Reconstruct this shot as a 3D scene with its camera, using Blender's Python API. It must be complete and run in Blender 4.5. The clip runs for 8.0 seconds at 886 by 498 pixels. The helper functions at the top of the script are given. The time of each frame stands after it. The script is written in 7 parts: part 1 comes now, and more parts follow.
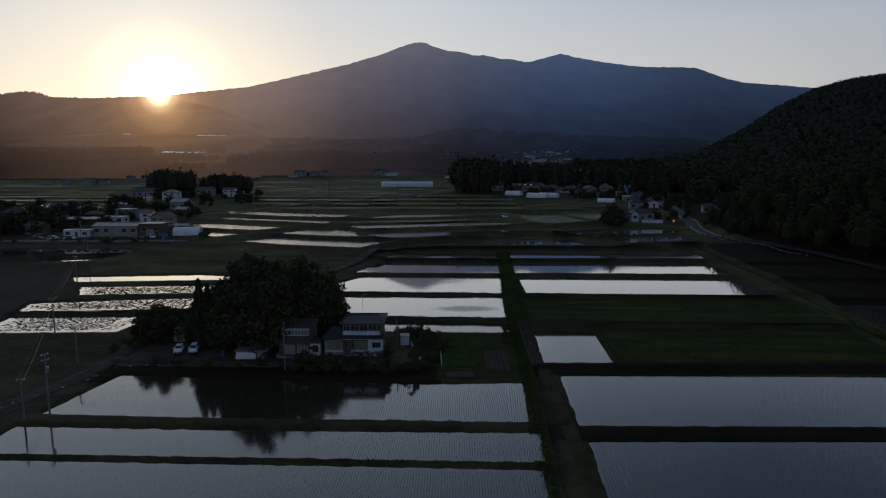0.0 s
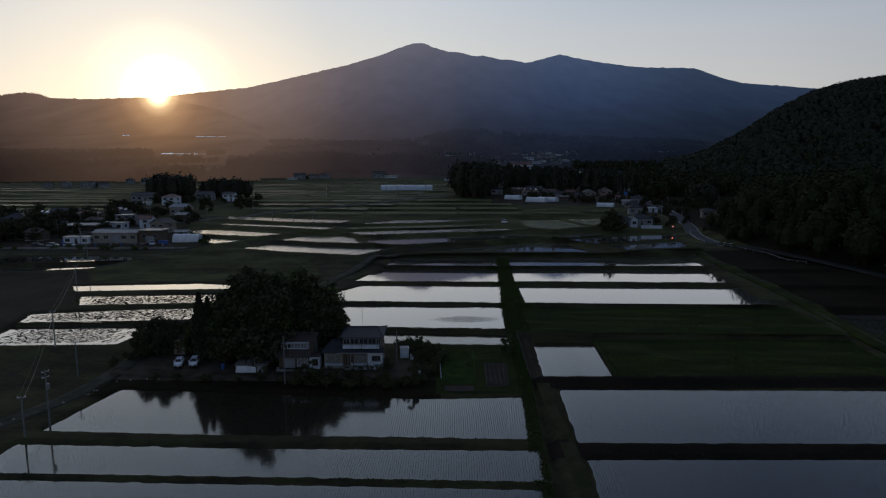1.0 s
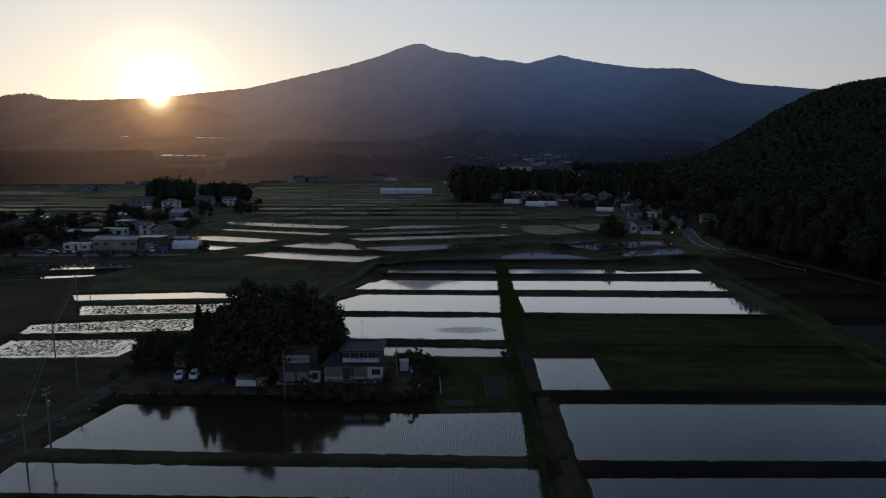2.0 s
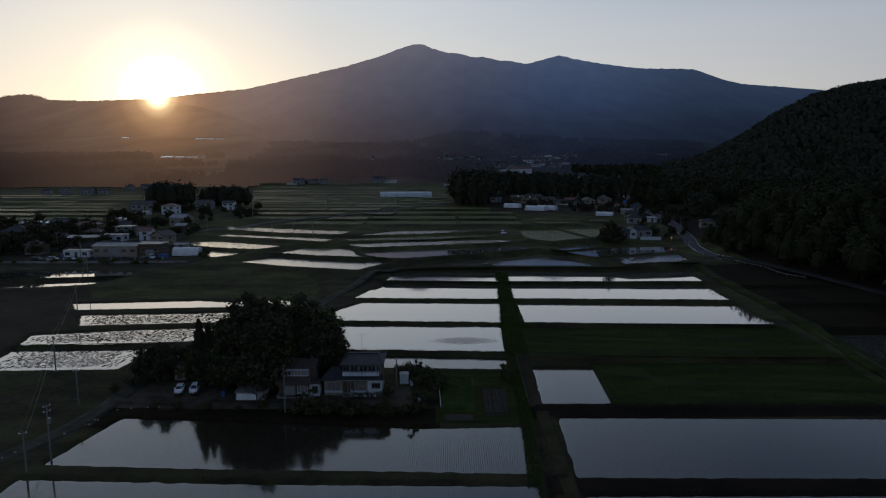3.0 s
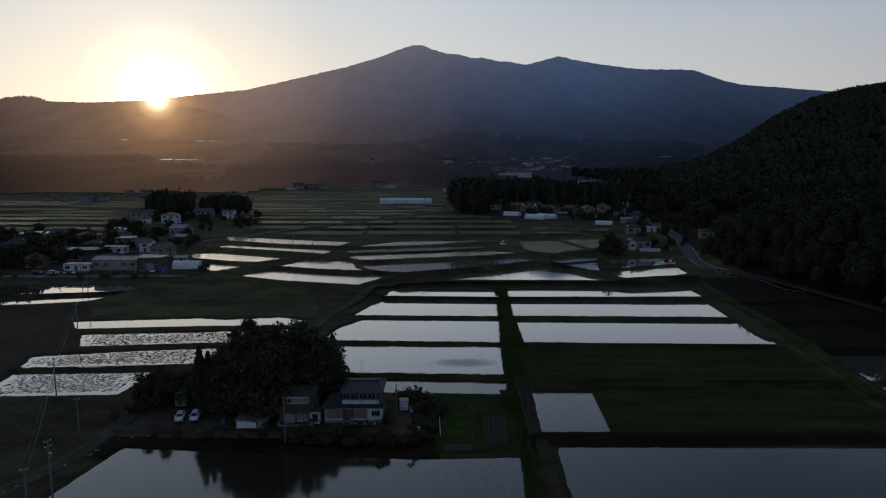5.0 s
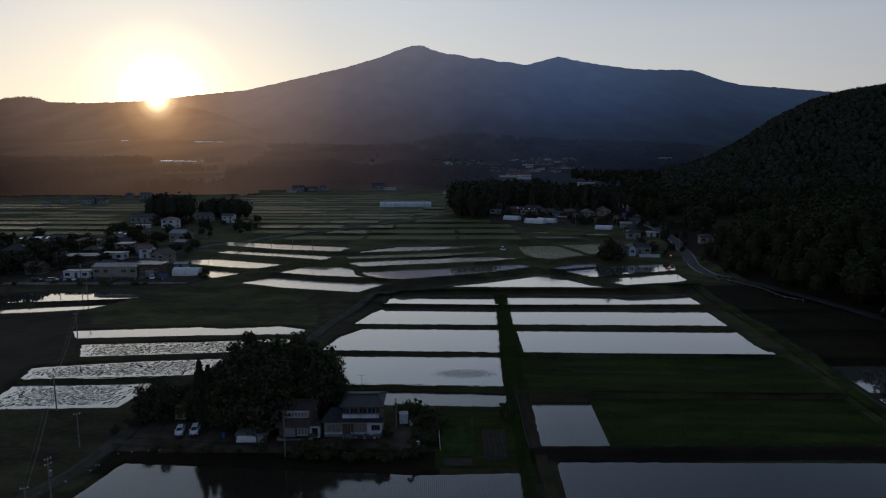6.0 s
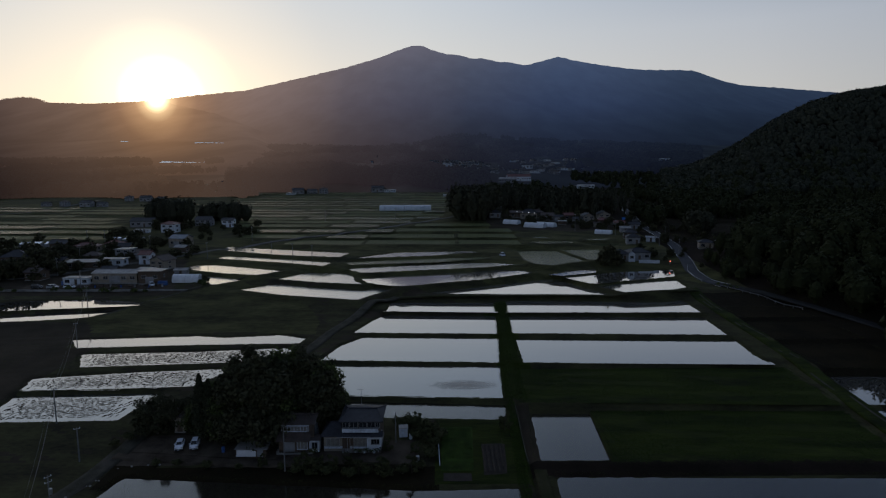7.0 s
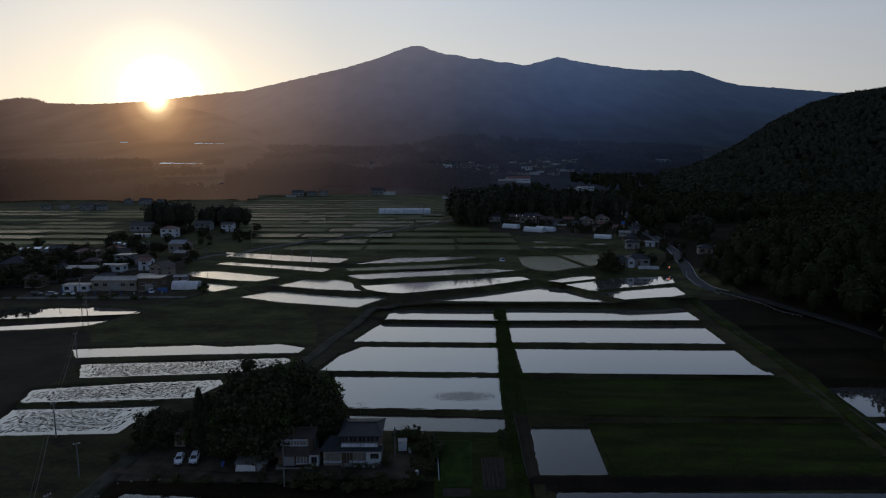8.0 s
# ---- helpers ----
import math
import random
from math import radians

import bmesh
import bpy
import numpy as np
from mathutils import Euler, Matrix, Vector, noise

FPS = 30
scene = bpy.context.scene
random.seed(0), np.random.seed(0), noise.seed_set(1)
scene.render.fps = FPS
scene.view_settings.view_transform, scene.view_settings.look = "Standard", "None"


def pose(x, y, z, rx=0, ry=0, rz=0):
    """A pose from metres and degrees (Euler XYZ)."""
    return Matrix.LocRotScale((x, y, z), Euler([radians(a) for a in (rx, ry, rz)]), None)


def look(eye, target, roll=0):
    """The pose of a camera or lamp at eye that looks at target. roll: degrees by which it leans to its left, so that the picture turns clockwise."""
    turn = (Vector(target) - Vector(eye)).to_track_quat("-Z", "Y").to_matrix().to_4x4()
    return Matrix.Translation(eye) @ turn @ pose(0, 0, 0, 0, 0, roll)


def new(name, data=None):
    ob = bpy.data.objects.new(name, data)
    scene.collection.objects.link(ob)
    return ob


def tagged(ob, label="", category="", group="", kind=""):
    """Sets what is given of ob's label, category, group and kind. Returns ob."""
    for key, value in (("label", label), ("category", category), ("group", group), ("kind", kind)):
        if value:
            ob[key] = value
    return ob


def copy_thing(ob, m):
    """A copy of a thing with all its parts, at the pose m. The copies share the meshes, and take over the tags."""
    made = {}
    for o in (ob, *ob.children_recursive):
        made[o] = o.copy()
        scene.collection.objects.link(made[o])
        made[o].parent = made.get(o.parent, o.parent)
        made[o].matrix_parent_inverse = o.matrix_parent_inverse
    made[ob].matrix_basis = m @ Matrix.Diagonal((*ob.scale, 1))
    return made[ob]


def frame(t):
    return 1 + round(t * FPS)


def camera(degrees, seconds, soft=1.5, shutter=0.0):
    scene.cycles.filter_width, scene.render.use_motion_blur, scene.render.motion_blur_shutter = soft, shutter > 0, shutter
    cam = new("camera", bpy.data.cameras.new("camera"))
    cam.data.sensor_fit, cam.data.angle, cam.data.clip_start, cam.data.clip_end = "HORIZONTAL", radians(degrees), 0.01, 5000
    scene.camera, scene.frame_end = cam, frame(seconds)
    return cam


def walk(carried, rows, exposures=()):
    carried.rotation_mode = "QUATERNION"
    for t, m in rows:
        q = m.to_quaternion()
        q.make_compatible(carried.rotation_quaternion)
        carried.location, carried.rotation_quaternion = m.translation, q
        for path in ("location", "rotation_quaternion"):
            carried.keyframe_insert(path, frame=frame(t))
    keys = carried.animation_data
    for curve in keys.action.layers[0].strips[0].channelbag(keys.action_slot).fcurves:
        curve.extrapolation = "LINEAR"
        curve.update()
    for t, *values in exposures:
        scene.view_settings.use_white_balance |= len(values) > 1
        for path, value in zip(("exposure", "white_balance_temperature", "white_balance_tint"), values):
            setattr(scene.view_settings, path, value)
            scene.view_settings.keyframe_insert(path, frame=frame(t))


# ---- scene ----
cam = camera(72.0, 8.0, soft=1.2)
# seconds, eye x, y, z in metres, yaw, pitch, roll in degrees: a drone that climbs straight up
ROWS = [
    (0.0, 0.000, 0.000, 33.000, 0.000, -7.836, 0.000),
    (0.5, 0.011, 0.007, 34.133, -0.026, -7.822, 0.017),
    (1.0, 0.018, 0.028, 35.272, -0.049, -7.809, 0.031),
    (1.5, 0.022, 0.063, 36.417, -0.067, -7.797, 0.044),
    (3.0, 0.024, 0.236, 39.894, -0.107, -7.768, 0.074),
    (3.5, 0.025, 0.312, 41.069, -0.116, -7.761, 0.082),
    (4.0, 0.027, 0.396, 42.252, -0.124, -7.756, 0.089),
    (4.5, 0.032, 0.485, 43.445, -0.132, -7.752, 0.095),
    (6.0, 0.071, 0.779, 47.086, -0.157, -7.751, 0.110),
    (6.5, 0.095, 0.880, 48.322, -0.167, -7.754, 0.114),
    (7.0, 0.126, 0.982, 49.570, -0.180, -7.759, 0.119),
    (7.5, 0.165, 1.082, 50.830, -0.195, -7.766, 0.124),
    (8.0, 0.213, 1.180, 52.104, -0.213, -7.775, 0.129),
]
walk(cam, [(t, pose(x, y, z, 90 + pitch, roll, yaw)) for t, x, y, z, yaw, pitch, roll in ROWS])

# ---- world, sun ----
SUN_BEARING, SUN_HEIGHT = -24.0, 5.75
SUN_DIR = Vector((math.sin(radians(SUN_BEARING)) * math.cos(radians(SUN_HEIGHT)),
                  math.cos(radians(SUN_BEARING)) * math.cos(radians(SUN_HEIGHT)), math.sin(radians(SUN_HEIGHT))))
world = bpy.data.worlds.new("evening_sky")
scene.world = world
world.use_nodes = True
wt = world.node_tree
wt.nodes.clear()
w_out = wt.nodes.new("ShaderNodeOutputWorld")
w_bg = wt.nodes.new("ShaderNodeBackground")
w_sky = wt.nodes.new("ShaderNodeTexSky")
w_sky.sky_type = "NISHITA"
w_sky.sun_disc = False
w_sky.sun_elevation = radians(SUN_HEIGHT)
w_sky.sun_rotation = radians(360 + SUN_BEARING)
w_sky.altitude, w_sky.air_density, w_sky.dust_density, w_sky.ozone_density = 200, 1.0, 1.6, 2.0
w_bg.inputs["Strength"].default_value = 0.01
wt.links.new(w_sky.outputs[0], w_bg.inputs["Color"])


def w_math(op, a, b=0.0, c=0.0):
    n = wt.nodes.new("ShaderNodeMath")
    n.operation = op
    for k, v in enumerate((a, b, c)):
        if isinstance(v, (int, float)):
            n.inputs[k].default_value = v
        else:
            wt.links.new(v, n.inputs[k])
    return n.outputs[0]


def w_ramp(value, *stops):
    n = wt.nodes.new("ShaderNodeValToRGB")
    while len(n.color_ramp.elements) < len(stops):
        n.color_ramp.elements.new(0.5)
    for e, (at, color) in zip(n.color_ramp.elements, stops):
        e.position, e.color = at, (*color, 1)
    wt.links.new(value, n.inputs[0])
    return n.outputs[0]


def w_mix(kind, a, b, factor=1.0):
    n = wt.nodes.new("ShaderNodeMix")
    n.data_type, n.blend_type = "RGBA", kind
    n.inputs["Factor"].default_value = factor
    wt.links.new(a, n.inputs["A"])
    wt.links.new(b, n.inputs["B"])
    return n.outputs["Result"]


# evening haze: bright and warm low down, dimmer overhead and away from the sun, with a glow round the sun
w_tc = wt.nodes.new("ShaderNodeTexCoord")
w_dot = wt.nodes.new("ShaderNodeVectorMath")
w_dot.operation = "DOT_PRODUCT"
w_dot.inputs[1].default_value = SUN_DIR
wt.links.new(w_tc.outputs["Generated"], w_dot.inputs[0])
w_sep = wt.nodes.new("ShaderNodeSeparateXYZ")
wt.links.new(w_tc.outputs["Generated"], w_sep.inputs[0])
away = w_math("DIVIDE", w_math("ARCCOSINE", w_math("MINIMUM", w_dot.outputs["Value"], 0.99999)), math.pi)
haze = w_ramp(w_math("MAXIMUM", w_sep.outputs["Z"], 0.0),
              (0.0, (0.58, 0.51, 0.43)), (0.10, (0.55, 0.53, 0.50)), (0.20, (0.47, 0.49, 0.52)), (0.34, (0.355, 0.435, 0.55)), (0.5, (0.29, 0.38, 0.53)), (0.72, (0.33, 0.38, 0.48)), (1.0, (0.36, 0.41, 0.5)))
side = w_ramp(away, (0.0, (1.1, 1.07, 1.03)), (0.12, (1.07, 1.06, 1.03)), (0.28, (0.84, 0.85, 0.88)), (0.42, (0.52, 0.57, 0.66)), (0.62, (0.44, 0.51, 0.64)), (1.0, (0.4, 0.48, 0.64)))
glow = w_ramp(away, (0.0, (8.0, 7.0, 5.0)), (0.008, (1.7, 1.4, 0.9)), (0.018, (0.42, 0.33, 0.16)), (0.036, (0.12, 0.085, 0.03)), (0.08, (0.02, 0.013, 0.003)), (0.18, (0.0, 0.0, 0.0)))
# higher up, the sky dims faster away from the sun
dim = w_ramp(away, (0.0, (1.12, 1.1, 1.05)), (0.16, (1.0, 1.0, 1.0)), (0.30, (0.42, 0.45, 0.52)), (0.5, (0.38, 0.41, 0.46)))
high = w_ramp(w_math("MAXIMUM", w_sep.outputs["Z"], 0.0), (0.2, (0.0, 0.0, 0.0)), (0.4, (1.0, 1.0, 1.0)))
w_dim = wt.nodes.new("ShaderNodeMix")
w_dim.data_type, w_dim.blend_type = "RGBA", "MULTIPLY"
wt.links.new(high, w_dim.inputs["Factor"])
wt.links.new(w_mix("MULTIPLY", haze, side), w_dim.inputs["A"])
wt.links.new(dim, w_dim.inputs["B"])
w_bg2 = wt.nodes.new("ShaderNodeBackground")
wt.links.new(w_mix("ADD", w_dim.outputs["Result"], glow), w_bg2.inputs["Color"])
w_add = wt.nodes.new("ShaderNodeAddShader")
wt.links.new(w_bg.outputs[0], w_add.inputs[0])
wt.links.new(w_bg2.outputs[0], w_add.inputs[1])
wt.links.new(w_add.outputs[0], w_out.inputs["Surface"])

sun_data = bpy.data.lights.new("sun", "SUN")
sun_data.energy, sun_data.angle, sun_data.color = 2.0, radians(0.5), (1.0, 0.8, 0.55)
sun = new("sun", sun_data)
sun.matrix_world = look(SUN_DIR * 2000, (0, 0, 0))
scene.view_settings.exposure = 0.18

# ---- materials ----
def material(name, color, rough=0.8, metal=0.0, ior=1.45, second=None, scale=1.0, fine=12.0, bump=0.0, alpha_mix=0.5, spec=None, drawn=(1, 1, 1)):
    """A surface of one colour that drifts to a second at two scales, with fine relief."""
    m = bpy.data.materials.new(name)
    m.use_nodes = True
    nt = m.node_tree
    b = nt.nodes["Principled BSDF"]
    b.inputs["Roughness"].default_value, b.inputs["Metallic"].default_value, b.inputs["IOR"].default_value = rough, metal, ior
    if spec is not None:
        b.inputs["Specular IOR Level"].default_value = spec
    second = second or tuple(c * 0.6 for c in color)
    tc = nt.nodes.new("ShaderNodeTexCoord")
    n1, n2 = nt.nodes.new("ShaderNodeTexNoise"), nt.nodes.new("ShaderNodeTexNoise")
    n1.inputs["Scale"].default_value, n1.inputs["Detail"].default_value = scale, 5
    n2.inputs["Scale"].default_value, n2.inputs["Detail"].default_value = scale * fine, 4
    add = nt.nodes.new("ShaderNodeMath")
    add.operation = "MULTIPLY_ADD"
    add.inputs[1].default_value = alpha_mix
    ramp = nt.nodes.new("ShaderNodeValToRGB")
    ramp.color_ramp.elements[0].position, ramp.color_ramp.elements[1].position = 0.55, 0.95
    ramp.color_ramp.elements[0].color, ramp.color_ramp.elements[1].color = (*second, 1), (*color, 1)
    grain = nt.nodes.new("ShaderNodeMapping")
    grain.inputs["Scale"].default_value = drawn
    nt.links.new(tc.outputs["Object"], grain.inputs["Vector"])
    for n in (n1, n2):
        nt.links.new(grain.outputs[0], n.inputs["Vector"])
    nt.links.new(n2.outputs["Fac"], add.inputs[0])
    nt.links.new(n1.outputs["Fac"], add.inputs[2])
    nt.links.new(add.outputs[0], ramp.inputs[0])
    nt.links.new(ramp.outputs[0], b.inputs["Base Color"])
    if bump:
        bp = nt.nodes.new("ShaderNodeBump")
        bp.inputs["Strength"].default_value, bp.inputs["Distance"].default_value = 0.6, bump
        nt.links.new(n2.outputs["Fac"], bp.inputs["Height"])
        nt.links.new(bp.outputs[0], b.inputs["Normal"])
    return m


def leaf_material(name, dark, light):
    """Foliage that differs from clump to clump."""
    m = bpy.data.materials.new(name)
    m.use_nodes = True
    nt = m.node_tree
    b = nt.nodes["Principled BSDF"]
    b.inputs["Roughness"].default_value = 0.7
    b.inputs["Specular IOR Level"].default_value = 0.05
    geo = nt.nodes.new("ShaderNodeNewGeometry")
    ramp = nt.nodes.new("ShaderNodeValToRGB")
    ramp.color_ramp.elements[0].color, ramp.color_ramp.elements[1].color = (*dark, 1), (*light, 1)
    nt.links.new(geo.outputs["Random Per Island"], ramp.inputs[0])
    nt.links.new(ramp.outputs[0], b.inputs["Base Color"])
    return m


def water_material(name, bed, ripple, mud=0.0, mud_color=(0.02, 0.018, 0.015), mud_scale=(0.25, 1.1, 1.0), rough=0.02, turned=0.0, film=1.0, soft=0.02, ior=1.33):
    """Still shallow water over a dark bed; mud: the share of it where clods break the surface."""
    m = bpy.data.materials.new(name)
    m.use_nodes = True
    nt = m.node_tree
    b = nt.nodes["Principled BSDF"]
    b.inputs["Base Color"].default_value = (*bed, 1)
    b.inputs["Roughness"].default_value, b.inputs["IOR"].default_value = rough, ior
    # an extra mirroring coat, added to strengthen the reflected sky
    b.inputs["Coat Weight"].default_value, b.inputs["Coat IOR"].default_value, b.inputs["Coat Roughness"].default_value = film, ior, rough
    tc = nt.nodes.new("ShaderNodeTexCoord")
    n = nt.nodes.new("ShaderNodeTexNoise")
    n.inputs["Scale"].default_value, n.inputs["Detail"].default_value = 1.6, 3
    nt.links.new(tc.outputs["Object"], n.inputs["Vector"])
    # soft patches where a breath of wind roughens the surface
    w = nt.nodes.new("ShaderNodeTexNoise")
    w.inputs["Scale"].default_value, w.inputs["Detail"].default_value = 0.05, 2
    nt.links.new(tc.outputs["Object"], w.inputs["Vector"])
    wr = nt.nodes.new("ShaderNodeValToRGB")
    wr.color_ramp.elements[0].position, wr.color_ramp.elements[1].position = 0.45, 0.75
    wr.color_ramp.elements[0].color, wr.color_ramp.elements[1].color = (0.15, 0.15, 0.15, 1), (1, 1, 1, 1)
    nt.links.new(w.outputs["Fac"], wr.inputs[0])
    bp = nt.nodes.new("ShaderNodeBump")
    bp.inputs["Distance"].default_value = ripple
    nt.links.new(wr.outputs[0], bp.inputs["Strength"])
    nt.links.new(n.outputs["Fac"], bp.inputs["Height"])
    nt.links.new(bp.outputs[0], b.inputs["Normal"])
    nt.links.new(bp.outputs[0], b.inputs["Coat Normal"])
    if mud:
        d = nt.nodes.new("ShaderNodeBsdfPrincipled")
        d.inputs["Base Color"].default_value, d.inputs["Roughness"].default_value = (*mud_color, 1), 0.9
        d.inputs["Specular IOR Level"].default_value = 0.1
        mp = nt.nodes.new("ShaderNodeMapping")
        mp.inputs["Scale"].default_value = mud_scale
        mp.inputs["Rotation"].default_value = (0, 0, turned)
        k = nt.nodes.new("ShaderNodeTexNoise")
        k.inputs["Scale"].default_value, k.inputs["Detail"].default_value = 1.0, 6
        k.inputs["Roughness"].default_value = 0.72
        r = nt.nodes.new("ShaderNodeValToRGB")
        r.color_ramp.elements[0].position, r.color_ramp.elements[1].position = 0.64 - 0.3 * mud - soft, 0.64 - 0.3 * mud + soft
        mix = nt.nodes.new("ShaderNodeMixShader")
        nt.links.new(tc.outputs["Object"], mp.inputs["Vector"])
        nt.links.new(mp.outputs[0], k.inputs["Vector"])
        nt.links.new(k.outputs["Fac"], r.inputs[0])
        nt.links.new(r.outputs[0], mix.inputs[0])
        nt.links.new(b.outputs[0], mix.inputs[1])
        nt.links.new(d.outputs[0], mix.inputs[2])
        nt.links.new(mix.outputs[0], nt.nodes["Material Output"].inputs["Surface"])
    return m


def far_paddy_material(name, share):
    """Flooded field with thin rows of seedlings, seen from far: rows of green between strips of water."""
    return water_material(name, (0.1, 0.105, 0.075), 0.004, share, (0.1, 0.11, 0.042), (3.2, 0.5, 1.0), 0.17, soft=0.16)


def haze_glow_material(name, forest, depth=1.0, mottle=0.03):
    """Far wooded slope whose emission paints in evening haze and sun glare, by bearing, height and distance."""
    m = bpy.data.materials.new(name)
    m.use_nodes = True
    nt = m.node_tree
    b = nt.nodes["Principled BSDF"]
    b.inputs["Roughness"].default_value = 0.95
    b.inputs["Specular IOR Level"].default_value = 0.0

    def calc(op, a, c=0.0):
        n = nt.nodes.new("ShaderNodeMath")
        n.operation = op
        for k, v in enumerate((a, c)):
            if isinstance(v, (int, float)):
                n.inputs[k].default_value = v
            else:
                nt.links.new(v, n.inputs[k])
        return n.outputs[0]

    def ramp(value, stops, smooth="EASE"):
        n = nt.nodes.new("ShaderNodeValToRGB")
        n.color_ramp.interpolation = smooth
        while len(n.color_ramp.elements) < len(stops):
            n.color_ramp.elements.new(0.5)
        for e, (at, color) in zip(n.color_ramp.elements, stops):
            e.position, e.color = at, (*color, 1)
        nt.links.new(value, n.inputs[0])
        return n.outputs[0]

    def blend(kind, a, c):
        n = nt.nodes.new("ShaderNodeMix")
        n.data_type, n.blend_type = "RGBA", kind
        n.inputs["Factor"].default_value = 1.0
        nt.links.new(a, n.inputs["A"])
        nt.links.new(c, n.inputs["B"])
        return n.outputs["Result"]

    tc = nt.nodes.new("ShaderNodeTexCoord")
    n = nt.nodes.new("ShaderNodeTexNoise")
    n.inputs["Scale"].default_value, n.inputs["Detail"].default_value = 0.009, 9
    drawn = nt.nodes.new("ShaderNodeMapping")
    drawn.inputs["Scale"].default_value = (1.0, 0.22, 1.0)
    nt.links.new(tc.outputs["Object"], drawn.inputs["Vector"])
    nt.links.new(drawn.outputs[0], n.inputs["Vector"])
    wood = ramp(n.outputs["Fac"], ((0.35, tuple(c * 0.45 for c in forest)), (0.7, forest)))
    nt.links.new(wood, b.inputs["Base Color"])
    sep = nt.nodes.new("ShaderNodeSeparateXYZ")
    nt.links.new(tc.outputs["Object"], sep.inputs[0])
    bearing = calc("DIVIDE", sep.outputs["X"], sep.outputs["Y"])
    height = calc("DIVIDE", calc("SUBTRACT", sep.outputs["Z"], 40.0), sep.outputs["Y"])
    painted_haze = ramp(calc("ADD", calc("MULTIPLY", bearing, 0.7), 0.55), ((0.02, (0.03, 0.021, 0.022)), (0.25, (0.038, 0.028, 0.03)), (0.38, (0.054, 0.049, 0.062)), (0.53, (0.037, 0.043, 0.072)),
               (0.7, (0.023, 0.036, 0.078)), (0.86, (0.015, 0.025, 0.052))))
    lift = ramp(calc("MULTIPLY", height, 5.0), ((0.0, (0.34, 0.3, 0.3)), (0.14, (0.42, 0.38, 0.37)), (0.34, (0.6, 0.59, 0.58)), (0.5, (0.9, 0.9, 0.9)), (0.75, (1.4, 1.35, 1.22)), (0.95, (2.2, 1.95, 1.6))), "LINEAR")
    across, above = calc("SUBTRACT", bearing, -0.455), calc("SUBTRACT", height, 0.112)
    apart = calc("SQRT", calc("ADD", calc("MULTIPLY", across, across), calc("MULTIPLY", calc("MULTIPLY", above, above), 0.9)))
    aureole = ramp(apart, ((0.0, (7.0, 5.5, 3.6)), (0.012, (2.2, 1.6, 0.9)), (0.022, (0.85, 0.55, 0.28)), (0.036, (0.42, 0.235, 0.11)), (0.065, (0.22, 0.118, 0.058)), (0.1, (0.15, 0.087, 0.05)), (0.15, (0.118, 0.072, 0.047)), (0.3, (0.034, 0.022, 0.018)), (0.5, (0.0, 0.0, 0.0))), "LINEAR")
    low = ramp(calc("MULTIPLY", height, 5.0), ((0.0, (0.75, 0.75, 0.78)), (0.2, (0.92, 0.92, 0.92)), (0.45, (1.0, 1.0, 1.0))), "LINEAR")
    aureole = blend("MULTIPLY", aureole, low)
    # woods and clearings show faintly as mottling in the glow
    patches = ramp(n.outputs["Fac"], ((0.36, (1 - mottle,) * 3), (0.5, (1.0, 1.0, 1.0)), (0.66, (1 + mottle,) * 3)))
    # the painted haze weakens towards the near end of the valley
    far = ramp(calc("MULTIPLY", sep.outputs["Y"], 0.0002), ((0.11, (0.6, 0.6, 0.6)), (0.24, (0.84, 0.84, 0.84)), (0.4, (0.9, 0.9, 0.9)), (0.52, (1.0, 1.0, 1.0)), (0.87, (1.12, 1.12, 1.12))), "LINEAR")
    glowing = blend("MULTIPLY", blend("ADD", blend("MULTIPLY", painted_haze, lift), aureole), patches)
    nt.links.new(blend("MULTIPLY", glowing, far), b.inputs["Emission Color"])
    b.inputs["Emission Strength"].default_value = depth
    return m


GRASS = material("bank_grass", (0.066, 0.064, 0.027), 0.95, second=(0.024, 0.021, 0.013), scale=0.2, fine=9, bump=0.06, spec=0.1, drawn=(0.5, 1, 1))
LANE = material("pale_gravel_lane", (0.082, 0.073, 0.06), 0.95, second=(0.036, 0.037, 0.024), scale=0.4, fine=16, bump=0.03, spec=0.08)
MEADOW = material("meadow_grass", (0.039, 0.053, 0.008), 0.95, second=(0.009, 0.0135, 0.003), scale=0.3, fine=9, bump=0.06, spec=0.1, drawn=(0.22, 1, 1))
PASTURE_AND_LIT_GRASS = material("pasture_and_lit_grass", (0.088, 0.085, 0.032), 0.95, second=(0.022, 0.023, 0.01), scale=0.13, fine=7, bump=0.08, spec=0.1, drawn=(0.45, 1, 1))
SOIL = material("bare_soil", (0.055, 0.042, 0.028), 0.95, second=(0.03, 0.026, 0.017), scale=0.15, fine=18, bump=0.06, spec=0.1)
FLOOR = material("forest_floor", (0.026, 0.02, 0.012), 0.95, second=(0.013, 0.011, 0.007), scale=0.05, fine=20, spec=0.05)
LAWN = material("garden_lawn", (0.044, 0.078, 0.013), 0.95, second=(0.018, 0.033, 0.007), scale=0.6, fine=9, bump=0.04, spec=0.1)
WEEDS = material("dark_weeds", (0.024, 0.018, 0.009), 0.95, second=(0.011, 0.009, 0.005), scale=0.15, fine=16, bump=0.06, spec=0.05)
DARK_SOIL = material("dark_soil", (0.027, 0.019, 0.014), 0.95, second=(0.012, 0.01, 0.007), scale=0.12, fine=18, bump=0.05, spec=0.05)
YARD = material("gravel_yard", (0.11, 0.088, 0.066), 0.95, second=(0.045, 0.035, 0.025), scale=0.4, fine=20, bump=0.02, spec=0.05)
ASPHALT = material("asphalt", (0.085, 0.087, 0.092), 0.9, second=(0.06, 0.061, 0.065), scale=0.3, fine=30, bump=0.01, spec=0.12)
